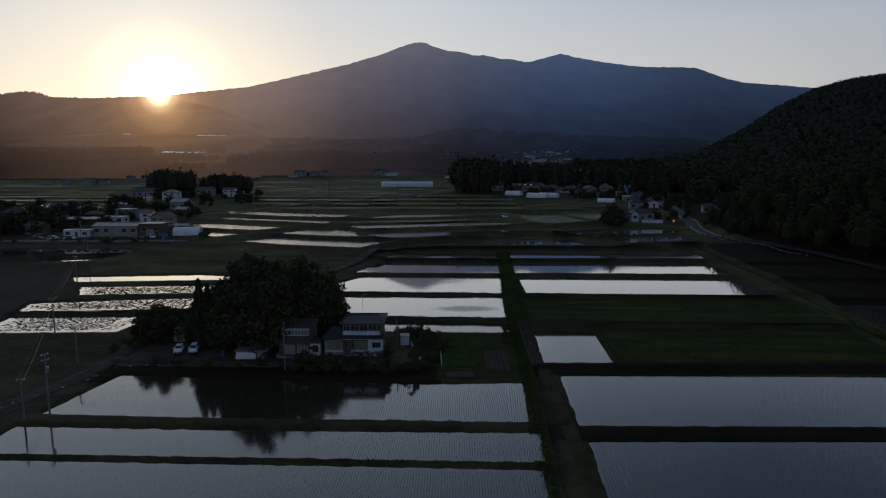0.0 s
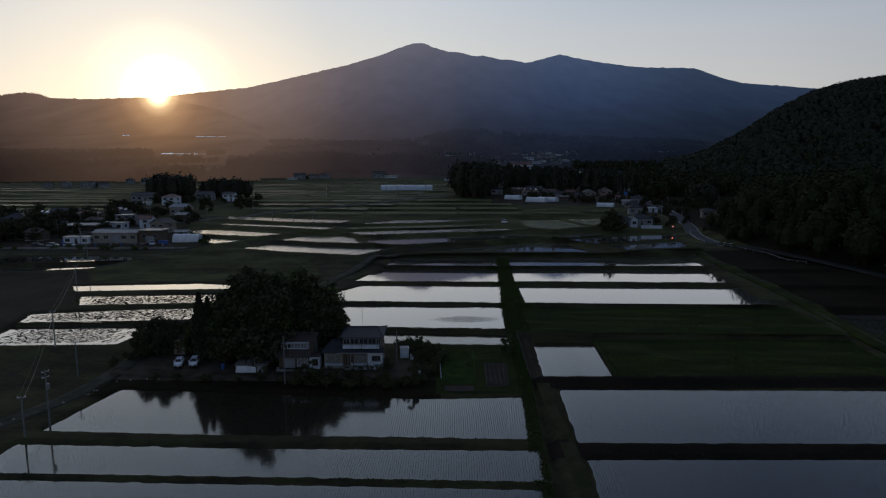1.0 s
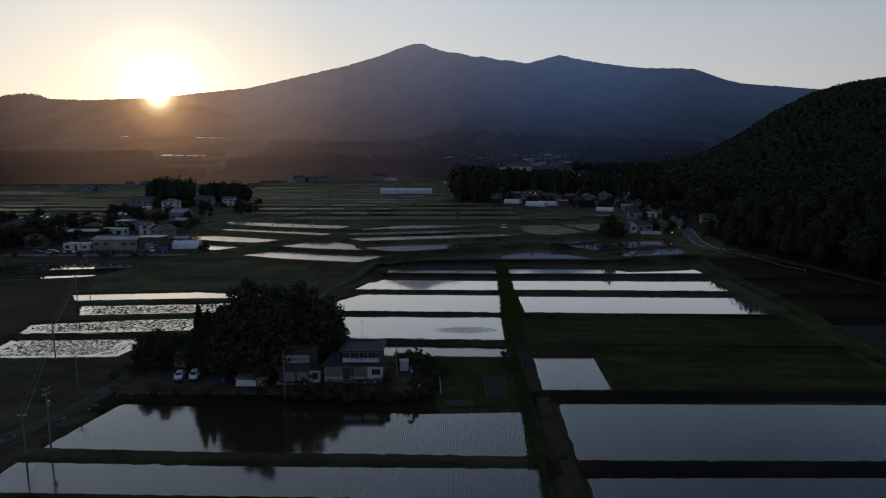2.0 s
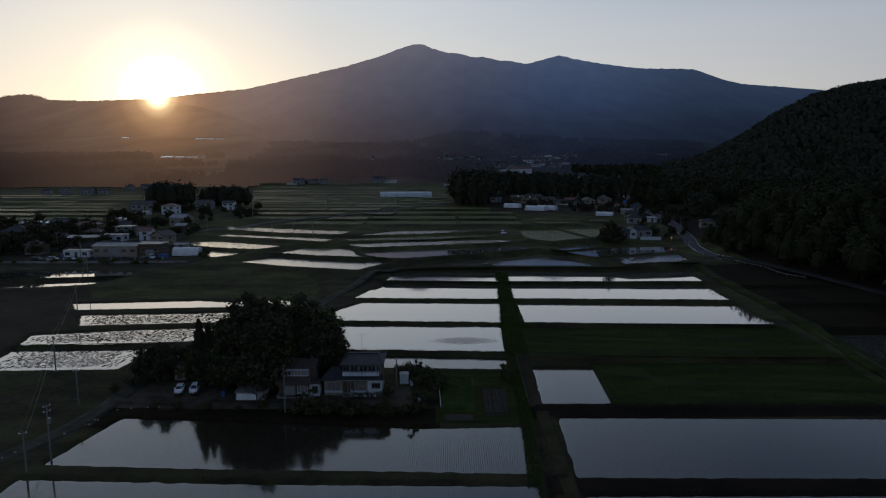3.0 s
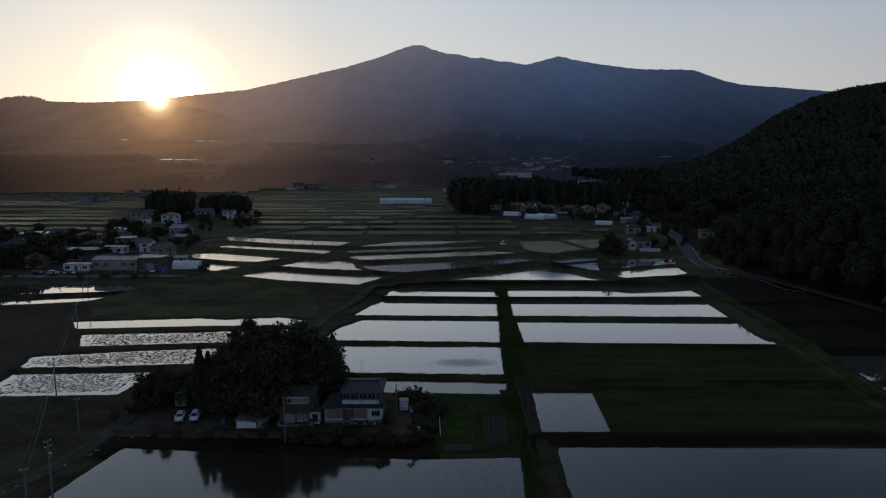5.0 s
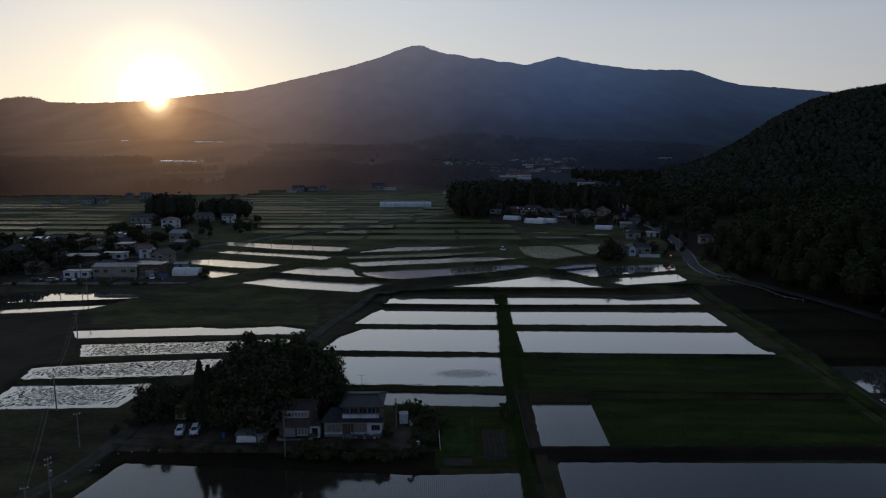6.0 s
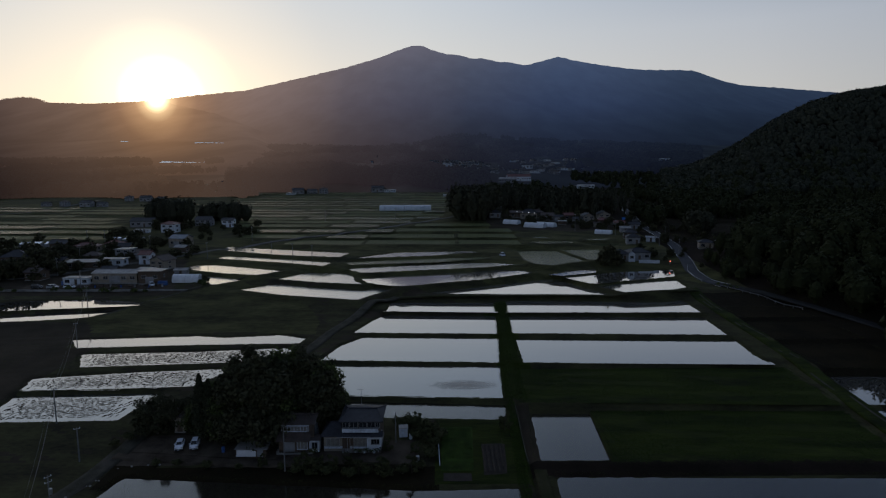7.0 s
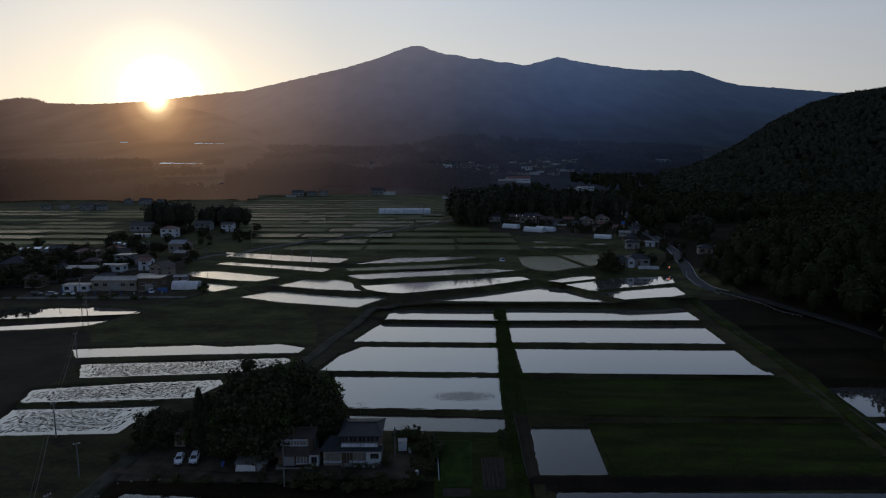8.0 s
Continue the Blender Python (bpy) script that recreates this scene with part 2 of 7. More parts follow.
ASPHALT_SHADED = material("shaded_asphalt", (0.045, 0.045, 0.045), 0.92, second=(0.028, 0.028, 0.026), scale=0.3, fine=24, bump=0.01, spec=0.06)
ASPHALT_PALE = material("pale_asphalt", (0.13, 0.125, 0.118), 0.9, second=(0.08, 0.078, 0.07), scale=0.3, fine=20, bump=0.01, spec=0.15)
TRACK = material("gravel_track", (0.056, 0.05, 0.028), 0.95, second=(0.026, 0.03, 0.012), scale=0.35, fine=20, bump=0.03, spec=0.05)
CONCRETE = material("concrete", (0.3, 0.29, 0.27), 0.85, second=(0.16, 0.155, 0.145), scale=0.5, fine=12, bump=0.01)
CONCRETE_WET = material("mossy_concrete", (0.15, 0.145, 0.12), 0.9, second=(0.05, 0.055, 0.035), scale=0.35, fine=14, bump=0.01, spec=0.1)
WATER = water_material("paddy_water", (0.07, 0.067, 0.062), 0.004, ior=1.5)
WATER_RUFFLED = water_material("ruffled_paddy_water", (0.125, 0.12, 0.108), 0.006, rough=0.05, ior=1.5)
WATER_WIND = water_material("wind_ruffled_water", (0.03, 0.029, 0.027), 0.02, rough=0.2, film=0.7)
# the ruffled patch thins out towards its rim
wn = WATER_WIND.node_tree
w_tc2, w_len, w_noise, w_sum, w_fade, w_clear, w_blend = (wn.nodes.new(k) for k in ("ShaderNodeTexCoord", "ShaderNodeVectorMath", "ShaderNodeTexNoise", "ShaderNodeMath", "ShaderNodeMapRange", "ShaderNodeBsdfTransparent", "ShaderNodeMixShader"))
w_scale = wn.nodes.new("ShaderNodeMapping")
w_scale.inputs["Scale"].default_value = (1 / 8.0, 1 / 3.2, 1.0)
w_len.operation = "LENGTH"
w_noise.inputs["Scale"].default_value, w_noise.inputs["Detail"].default_value = 0.7, 4
w_sum.operation = "MULTIPLY_ADD"
w_sum.inputs[1].default_value = 0.9
w_fade.inputs["From Min"].default_value, w_fade.inputs["From Max"].default_value = 1.4, 0.55
wn.links.new(w_tc2.outputs["Object"], w_scale.inputs["Vector"])
wn.links.new(w_scale.outputs[0], w_len.inputs[0])
wn.links.new(w_tc2.outputs["Object"], w_noise.inputs["Vector"])
wn.links.new(w_noise.outputs["Fac"], w_sum.inputs[0])
wn.links.new(w_len.outputs["Value"], w_sum.inputs[2])
wn.links.new(w_sum.outputs[0], w_fade.inputs["Value"])
wn.links.new(w_fade.outputs[0], w_blend.inputs[0])
wn.links.new(w_clear.outputs[0], w_blend.inputs[1])
wn.links.new(wn.nodes["Principled BSDF"].outputs[0], w_blend.inputs[2])
wn.links.new(w_blend.outputs[0], wn.nodes["Material Output"].inputs["Surface"])
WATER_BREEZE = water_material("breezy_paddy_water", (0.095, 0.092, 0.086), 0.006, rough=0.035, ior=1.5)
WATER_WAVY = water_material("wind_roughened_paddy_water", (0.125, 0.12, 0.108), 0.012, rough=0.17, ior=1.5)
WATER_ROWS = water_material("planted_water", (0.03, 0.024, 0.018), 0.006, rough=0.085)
MUD = material("wet_paddy_mud", (0.03, 0.024, 0.018), 0.9, second=(0.012, 0.01, 0.008), scale=1.5, fine=8, bump=0.02, spec=0.08)
FAR_ROWS = far_paddy_material("far_paddy_rows", 0.68)
FAR_ROWS_DENSE = far_paddy_material("far_paddy_dense_rows", 0.98)
SEEDLING = leaf_material("rice_seedling", (0.03, 0.05, 0.015), (0.07, 0.11, 0.03))
LUSH = leaf_material("lush_ditch_grass", (0.028, 0.048, 0.009), (0.062, 0.094, 0.018))
BLADE = leaf_material("grass_blade", (0.034, 0.041, 0.014), (0.07, 0.08, 0.027))
LEAF = leaf_material("broad_leaf", (0.046, 0.045, 0.026), (0.07, 0.07, 0.037))
LEAF_DULL = leaf_material("dull_garden_leaf", (0.044, 0.046, 0.022), (0.082, 0.086, 0.038))
VILLAGE_LEAF = leaf_material("village_foliage", (0.04, 0.038, 0.022), (0.072, 0.07, 0.036))
LEAF_FRESH = leaf_material("fresh_leaf", (0.05, 0.062, 0.024), (0.105, 0.125, 0.042))
NEEDLE = leaf_material("cedar_needle", (0.028, 0.03, 0.018), (0.056, 0.06, 0.032))
CLUMP_LEAF = leaf_material("wood_edge_foliage", (0.036, 0.036, 0.024), (0.056, 0.057, 0.034))
MOUND_LEAF = leaf_material("mound_foliage", (0.023, 0.027, 0.012), (0.037, 0.042, 0.017))
BARK = material("bark", (0.09, 0.07, 0.05), 0.9, scale=3, bump=0.02)
TILE = material("dark_roof_tile", (0.04, 0.042, 0.05), 0.6, second=(0.022, 0.024, 0.029), scale=1.5, bump=0.01, spec=0.3)
TILE_BROWN = material("brown_roof_sheet", (0.085, 0.066, 0.056), 0.7, second=(0.06, 0.045, 0.04), scale=0.8, bump=0.01)
TILE_RED = material("red_roof_sheet", (0.14, 0.036, 0.03), 0.5, second=(0.085, 0.028, 0.024), scale=0.6)
ROOF_BLUE = material("blue_roof_sheet", (0.1, 0.14, 0.2), 0.45, second=(0.07, 0.09, 0.12), scale=0.6)
ROOF_BRIGHT = material("mirroring_roof_film", (0.7, 0.72, 0.74), 0.22, 0.75, scale=0.5)
ROOF_PALE = material("pale_roof_sheet", (0.31, 0.3, 0.29), 0.5, second=(0.17, 0.165, 0.155), scale=0.5)
PLASTER = material("white_plaster", (0.66, 0.7, 0.75), 0.8, second=(0.52, 0.54, 0.56), scale=0.7)
PLASTER_TAN = material("tan_plaster", (0.35, 0.3, 0.24), 0.85, second=(0.23, 0.195, 0.15), scale=0.7)
PLASTER_GREY = material("grey_siding", (0.3, 0.3, 0.31), 0.8, second=(0.2, 0.2, 0.2), scale=0.7)
TIMBER = material("weathered_boards", (0.13, 0.09, 0.06), 0.85, second=(0.07, 0.05, 0.036), scale=2.0)
RUST = material("rusty_sheet", (0.1, 0.072, 0.058), 0.8, second=(0.06, 0.046, 0.038), scale=1.2)
FRAME = material("aluminium_frame", (0.45, 0.45, 0.45), 0.4, 0.6, scale=2)
PALE_TRIM = material("pale_trim", (0.66, 0.71, 0.78), 0.6, scale=2)
GLASS = material("window_glass", (0.025, 0.028, 0.032), 0.05, ior=1.5, scale=0.3)
CURTAIN = material("curtained_glass", (0.3, 0.28, 0.25), 0.15, ior=1.5, scale=2.5)
PLASTIC = material("greenhouse_film", (0.66, 0.69, 0.72), 0.3, second=(0.5, 0.53, 0.56), scale=0.5)
TARP = material("white_tarpaulin", (0.75, 0.76, 0.78), 0.5, second=(0.6, 0.6, 0.6), scale=0.8)
TARP_BLUE = material("blue_tarpaulin", (0.05, 0.13, 0.36), 0.5, scale=0.8)
CAR_WHITE = material("white_car_paint", (0.74, 0.78, 0.84), 0.25, second=(0.68, 0.71, 0.76), scale=1)
CAR_DARK = material("dark_car_paint", (0.06, 0.065, 0.07), 0.25, scale=1)
CAR_SILVER = material("silver_car_paint", (0.45, 0.46, 0.48), 0.3, 0.3, scale=1)
RUBBER = material("tyre_rubber", (0.02, 0.02, 0.02), 0.9, scale=4)
STEEL = material("galvanised_steel", (0.4, 0.41, 0.42), 0.45, 0.7, scale=2)
POLE_GREY = material("concrete_pole", (0.2, 0.2, 0.195), 0.8, scale=1)
WIRE = material("wire", (0.1, 0.1, 0.1), 0.4, scale=1)
PAINT_LINE = material("white_road_paint", (0.7, 0.7, 0.68), 0.7, second=(0.45, 0.45, 0.43), scale=0.8)
LAMP_GLASS = material("headlight_glass", (0.6, 0.62, 0.65), 0.1, scale=2)
SIGN_BLUE = material("blue_sign", (0.03, 0.16, 0.5), 0.4, second=(0.03, 0.14, 0.45), scale=1)
CROP_SOIL = material("dug_vegetable_bed", (0.034, 0.025, 0.018), 0.95, second=(0.018, 0.014, 0.01), scale=1.0, fine=10, bump=0.05)
# haze glow painted as emission onto far trees, ground, mountain and ridge
WOOD_HAZY = haze_glow_material("far_trees_painted_haze", (0.026, 0.03, 0.02), 0.84, 0.08)
HAZE_LAND = haze_glow_material("far_meadows_painted_haze", (0.034, 0.038, 0.024), 0.8, 0.2)
HILL_LEAF = leaf_material("hillside_foliage", (0.036, 0.04, 0.028), (0.045, 0.05, 0.034))
MOUNTAIN = haze_glow_material("far_mountain_painted_haze", (0.018, 0.026, 0.024))
RIDGE = haze_glow_material("ridge_painted_haze", (0.016, 0.02, 0.016), 1.0, 0.07)


def lamp_material(name, color, power):
    m = bpy.data.materials.new(name)
    m.use_nodes = True
    b = m.node_tree.nodes["Principled BSDF"]
    b.inputs["Emission Color"].default_value, b.inputs["Emission Strength"].default_value = (*color, 1), power
    return m


RED_LAMP = lamp_material("red_lamp", (1.0, 0.12, 0.05), 6.0)
WHITE_LAMP = lamp_material("white_lamp", (1.0, 0.95, 0.85), 2.0)

# ---- mesh helpers ----
def np_mesh(name, verts, faces, mats, index=None, smooth=False):
    """A mesh from arrays: verts (n, 3) and faces (m, k), all faces with k corners."""
    me = bpy.data.meshes.new(name)
    verts, faces = np.asarray(verts, np.float32), np.asarray(faces, np.int32)
    m, k = faces.shape
    me.vertices.add(len(verts))
    me.vertices.foreach_set("co", verts.ravel())
    me.loops.add(m * k)
    me.loops.foreach_set("vertex_index", faces.ravel())
    me.polygons.add(m)
    me.polygons.foreach_set("loop_start", np.arange(0, m * k, k, dtype=np.int32))
    for mat in mats:
        me.materials.append(mat)
    if index is not None:
        me.polygons.foreach_set("material_index", np.asarray(index, np.int32))
    me.polygons.foreach_set("use_smooth", np.full(m, smooth))
    me.update(calc_edges=True)
    return me


def part(name, bm, mat, parent=None, label=""):
    """Links a bmesh, or a mesh, as one object, under a thing or a part."""
    if isinstance(bm, bmesh.types.BMesh):
        me = bpy.data.meshes.new(name)
        bm.to_mesh(me)
        bm.free()
        me.materials.append(mat)
    else:
        me = bm
    ob = new(name, me)
    if parent:
        ob.parent = parent
    if label:
        tagged(ob, label)
    return ob


def box(x0, x1, y0, y1, z0, z1, bevel=0.0, bm=None):
    bm = bm or bmesh.new()
    made = bmesh.ops.create_cube(bm, size=1, matrix=Matrix.Translation(((x0 + x1) / 2, (y0 + y1) / 2, (z0 + z1) / 2)) @ Matrix.Diagonal((x1 - x0, y1 - y0, z1 - z0, 1)))
    if bevel:
        edges = list({e for v in made["verts"] for e in v.link_edges})
        bmesh.ops.bevel(bm, geom=edges, offset=bevel, segments=2, affect="EDGES", profile=0.5)
    return bm


def rod(p0, p1, r0, r1=None, n=8, bm=None):
    """A tapered round bar from p0 to p1."""
    bm = bm or bmesh.new()
    p0, p1 = Vector(p0), Vector(p1)
    way = p1 - p0
    m = Matrix.Translation((p0 + p1) / 2) @ way.to_track_quat("Z", "Y").to_matrix().to_4x4()
    bmesh.ops.create_cone(bm, cap_ends=True, segments=n, radius1=r0, radius2=r0 if r1 is None else r1, depth=way.length, matrix=m)
    return bm


def thing(name, x, y, z, turn, label, category, group=""):
    ob = new(name)
    ob.matrix_world = pose(x, y, z, 0, 0, turn)
    ob.empty_display_size = 0.5
    return tagged(ob, label, category, group)


# ---- the shape of the land ----
VALLEY_Y = (-600, 0, 60, 90, 97, 104, 112, 120, 142, 163, 184, 208, 260, 330, 360, 460, 560, 660, 800, 900, 1100, 1290, 1400, 1700, 2000, 2600, 5000)
VALLEY_Z = (-1.5, -0.2, 0.1, 0.25, 0.6, 1.2, 1.5, 2.2, 2.9, 3.5, 4.8, 6.6, 10.0, 13.5, 14.8, 17.0, 19.5, 22.5, 31, 36, 44, 54, 60, 78, 98, 140, 140)


def waves(x, y, size, seed):
    """Smooth uneven ground between about -1 and 1."""
    rng = np.random.RandomState(seed)
    out = 0
    for k in range(7):
        a, p, s = rng.uniform(0, math.tau), rng.uniform(0, math.tau), size * rng.uniform(0.6, 1.6)
        out = out + np.sin((x * math.cos(a) + y * math.sin(a)) * math.tau / s + p)
    return out / 4


def bump(x, y, cx, cy, sx, sy, h):
    return h * np.exp(-(((x - cx) / sx) ** 2 + ((y - cy) / sy) ** 2))


def land(x, y):
    """Height of the ground before the fields were levelled."""
    z = np.interp(y, VALLEY_Y, VALLEY_Z)
    # wooded mound beside the road
    rise = np.interp(x - np.clip((y - 250) * 0.5, 0, 26), (101, 111, 127, 138, 166, 230, 300, 420), (0, 2.0, 7.6, 11.5, 14.0, 15.0, 12.0, 0))
    z = z + rise * np.exp(-((y - 236) / np.where(y < 236, 42, 48)) ** 2) + bump(x, y, 158, 201, 30, 22, 10.5)
    # hill on the valley's side: its crest by bearing, its face falling to the plain
    way = x / np.maximum(y, 1.0)
    crest = np.interp(way, (0.34, 0.40, 0.432, 0.487, 0.541, 0.596, 0.65, 0.706, 0.78, 1.0, 1.4), (0, 4, 15, 41, 72, 95, 107, 114, 121, 137, 142))
    up = np.clip((y - 500) / 370, 0, 1)
    up = up * up * (3 - 2 * up)
    gully = waves(x, y * 0.5, 150, 15) + 0.5 * waves(x, y * 0.6, 70, 16)
    z = z + crest * up * np.clip(1 - (y - 890) / 420, 0, 1) + 5 * gully * up * (1 - up) * 4 * (crest > 10)
    z = z + bump(x, y, 30, 420, 30, 45, 3.5) + bump(x, y, 75, 440, 45, 40, 1.5)            # cedar wood
    z = z + bump(x, y, 90, 2350, 150, 200, 30) + bump(x, y, 420, 2300, 260, 200, 26)
    far = np.clip((y - 650) / 600, 0, 1) * np.clip((0.37 - way) / 0.06, 0, 1)
    z = z + far * (7 * waves(x, y, 420, 1) + 3 * waves(x, y, 150, 2))
    near = np.clip(1 - np.abs(y - 150) / 400, 0, 1)
    return z + 0.12 * near * waves(x, y, 22, 3)


FIELDS = []
DRY = ("grass", "weeds")


def field(kind, level, *corners):
    """A levelled field: flooded, planted, mud, rows, dense or grass; its water or soil level and its corners in plan."""
    FIELDS.append((kind, level, np.array(corners, float)))


# beside and before the farmhouse
field("planted", 0.0, (-53.8, 77.8), (-51.0, 93.1), (-3.3, 88.9), (12.3, 89.6), (11.2, 75.1), (-10.6, 76.0), (-28.5, 76.4))
field("planted", 0.0, (-54.5, 68.4), (-54.5, 73.9), (-27.2, 72.7), (12.0, 71.9), (11.5, 64.4), (-51.2, 66.5))
field("planted", 0.0, (-60.5, 65.3), (10.9, 62.7), (10.0, 46.0), (-55.8, 46.5))
field("planted", -0.1, (18.5, 93.1), (75.0, 92.4), (69.0, 73.8), (17.4, 74.3))
field("planted", -0.3, (17.7, 70.1), (66.0, 70.1), (60.0, 46.3), (15.6, 46.3))
field("planted", 0.5, (17.9, 116.9), (29.6, 116.9), (28.5, 97.5), (16.7, 97.5))
field("grass", 2.0, (18.2, 139.7), (81.6, 140.6), (79.5, 117.6), (16.8, 119.5))
field("grass", 0.9, (30.6, 117.6), (80.6, 117.3), (77.4, 96.6), (29.2, 96.6))
# the middle strips
field("planted", 1.5, (-20.3, 121.4), (13.1, 119.1), (12.6, 111.9), (-13.2, 113.2))
field("flooded", 2.35, (-25.5, 141.6), (14.0, 140.7), (12.7, 120.8), (-20.6, 122.6))
field("breezy", 2.9, (-21.2, 164.1), (15.7, 162.6), (14.1, 142.0), (-29.2, 144.0), (-26.5, 155.6))
field("breezy", 3.4, (-18.2, 186.4), (17.0, 185.3), (15.7, 165.2), (-24.5, 166.8), (-21.0, 178.6))
field("ruffled", 4.6, (-16.6, 199.0), (17.5, 198.7), (16.8, 185.5), (-17.0, 187.4))
field("ruffled", 4.8, (21.4, 200.6), (60.0, 198.4), (73.5, 197.8), (80.6, 200.5), (80.0, 183.9), (20.6, 184.7))
field("breezy", 3.6, (20.9, 184.5), (79.8, 181.7), (78.3, 162.7), (19.7, 165.0))
field("breezy", 2.9, (20.2, 161.5), (79.0, 159.3), (77.6, 147.6), (78.2, 140.1), (19.8, 141.9))
field("flooded", 1.6, (88.5, 134.9), (111.3, 134.7), (98.3, 118.3), (85.8, 118.4))
field("flooded", 1.2, (86.3, 116.6), (97.0, 116.5), (88.8, 106.2), (84.7, 106.2))
# weedy fields below the road
field("weeds", 3.0, (90.5, 137.5), (88.6, 155.0), (112.0, 155.5), (110.0, 137.8))
field("weeds", 4.0, (88.8, 158.0), (89.4, 174.5), (112.5, 175.0), (112.0, 158.2))
field("weeds", 14.6, (150, 352), (152, 368), (226, 372), (222, 354))
field("weeds", 15.6, (153, 372), (156, 390), (232, 396), (228, 376))
field("weeds", 5.0, (89.6, 177.5), (90.4, 190.0), (107.5, 189.5), (111.5, 177.8))
# the upper fields behind the curving track
field("ruffled", 6.2, (-5.7, 205.8), (39.2, 230.8), (44.6, 230.8), (57.4, 202.3))
field("ruffled", 8.0, (-30.2, 225.0), (-17.1, 230.4), (-0.9, 233.6), (18.3, 241.8), (33.2, 242.8), (36.8, 236.6), (14.8, 222.2), (-13.4, 209.6), (-26.3, 216.6))
field("wavy", 9.0, (-37.5, 241.0), (-27.3, 244.7), (0.2, 255.2), (21.6, 254.8), (32.1, 250.4), (18.4, 243.9), (-4.3, 237.9), (-30.1, 231.1))
field("rows", 9.7, (-39.8, 253.1), (-10.8, 261.4), (22.6, 267.0), (16.0, 259.5), (-4.5, 252.5), (-37.1, 246.2))
field("wavy", 10.5, (-37.9, 258.5), (-20.4, 275.9), (14.6, 280.5), (17.1, 275.2), (-4.8, 265.7))
field("rows", 9.9, (35.8, 284.5), (53.8, 284.5), (60.4, 253.5), (51.9, 248.6), (44.8, 242.6), (38.4, 246.8), (35.4, 257.9))
field("rows", 10.4, (56.4, 283.5), (74.5, 286.0), (68.2, 255.6), (62.4, 253.0))
field("ruffled", 8.3, (42.1, 231.4), (49.5, 238.5), (62.3, 243.3), (60.5, 235.3), (46.5, 228.5))
field("ruffled", 7.8, (46.7, 227.8), (60.5, 234.6), (72.0, 239.2), (93.6, 243.6), (89.0, 228.6), (78.0, 224.4), (66.3, 220.2), (55.8, 214.4), (54.0, 215.4))
field("ruffled", 7.15, (55.4, 213.2), (62.4, 217.2), (78.0, 223.0), (87.6, 225.4), (86.2, 210.2), (72.7, 203.6), (63.0, 201.2))
# narrow wet strips before the hamlet's greenhouses
field("rows", 12.0, (42.4, 303.4), (63.5, 304.6), (66.5, 297.5), (49.5, 294.6))
field("rows", 12.7, (46.5, 319.2), (54.2, 319.1), (55.5, 310.4), (49.5, 311.6))
field("rows", 12.4, (74.2, 311.9), (85.8, 311.7), (81.7, 304.6), (74.6, 305.4))
field("grass", 11.4, (70.5, 300.0), (88.0, 298.5), (82.0, 289.5), (78.0, 290.0))
field("wavy", 6.6, (-70.9, 211.3), (-60.2, 221.9), (-44.2, 214.7), (-27.4, 209.7), (-23.0, 214.4), (-18.0, 210.5), (-24.3, 200.0), (-27.1, 194.4), (-53.0, 202.1))
field("wavy", 7.8, (-60.9, 225.4), (-52.4, 239.1), (-36.4, 236.4), (-33.2, 229.4), (-31.5, 220.7), (-27.4, 214.6), (-45.0, 218.9))
field("wavy", 9.8, (-95.5, 270.1), (-68.2, 261.8), (-45.6, 251.2), (-47.1, 243.1), (-65.6, 251.6), (-98.3, 263.9))
field("wavy", 10.8, (-104.4, 295.7), (-62.4, 279.9), (-41.0, 272.6), (-43.9, 259.8), (-69.4, 266.5), (-99.1, 280.6))
field("wavy", 8.7, (-105.6, 251.7), (-94.3, 252.9), (-62.2, 238.0), (-69.4, 228.7), (-82.4, 232.4), (-98.5, 239.9))
field("wavy", 7.7, (-93.7, 233.1), (-86.3, 230.7), (-73.6, 225.0), (-80.4, 214.9), (-86.9, 216.9))
# towards the village by the road
field("flooded", 4.6, (-143.0, 180.8), (-134.1, 182.6), (-99.9, 191.3), (-106.6, 179.7), (-119.4, 176.0), (-128.6, 174.9), (-138.0, 174.4))
field("flooded", 5.6, (-153.6, 194.7), (-138.1, 198.6), (-115.3, 200.8), (-97.3, 196.5), (-96.4, 191.7), (-144.6, 183.0))
field("flooded", 3.3, (-99.3, 161.0), (-66.8, 164.3), (-59.2, 162.7), (-44.5, 165.2), (-36.6, 161.4), (-37.4, 156.8), (-63.4, 155.7), (-94.1, 153.2))
field("mud", 3.0, (-90.2, 149.1), (-61.6, 151.0), (-40.8, 154.0), (-37.5, 152.1), (-39.4, 148.5), (-48.7, 142.3), (-84.5, 138.8))
field("mud", 2.6, (-91.3, 132.6), (-70.3, 136.7), (-51.5, 138.8), (-49.8, 135.8), (-53.5, 127.2), (-69.9, 126.1), (-89.0, 125.0))
field("mud", 1.9, (-89.3, 123.7), (-59.3, 125.2), (-59.5, 121.9), (-61.5, 111.2), (-82.8, 110.4), (-87.1, 110.5))
# terraces at the foot of the western slope
for y0 in (664, 686, 708, 730):
    field("dense", round(float(land(np.array(-0.39 * y0), np.array(y0 + 9.0))), 2), (-0.435 * y0, y0 + 3), (-0.345 * y0, y0), (-0.345 * y0, y0 + 17), (-0.435 * y0, y0 + 19))
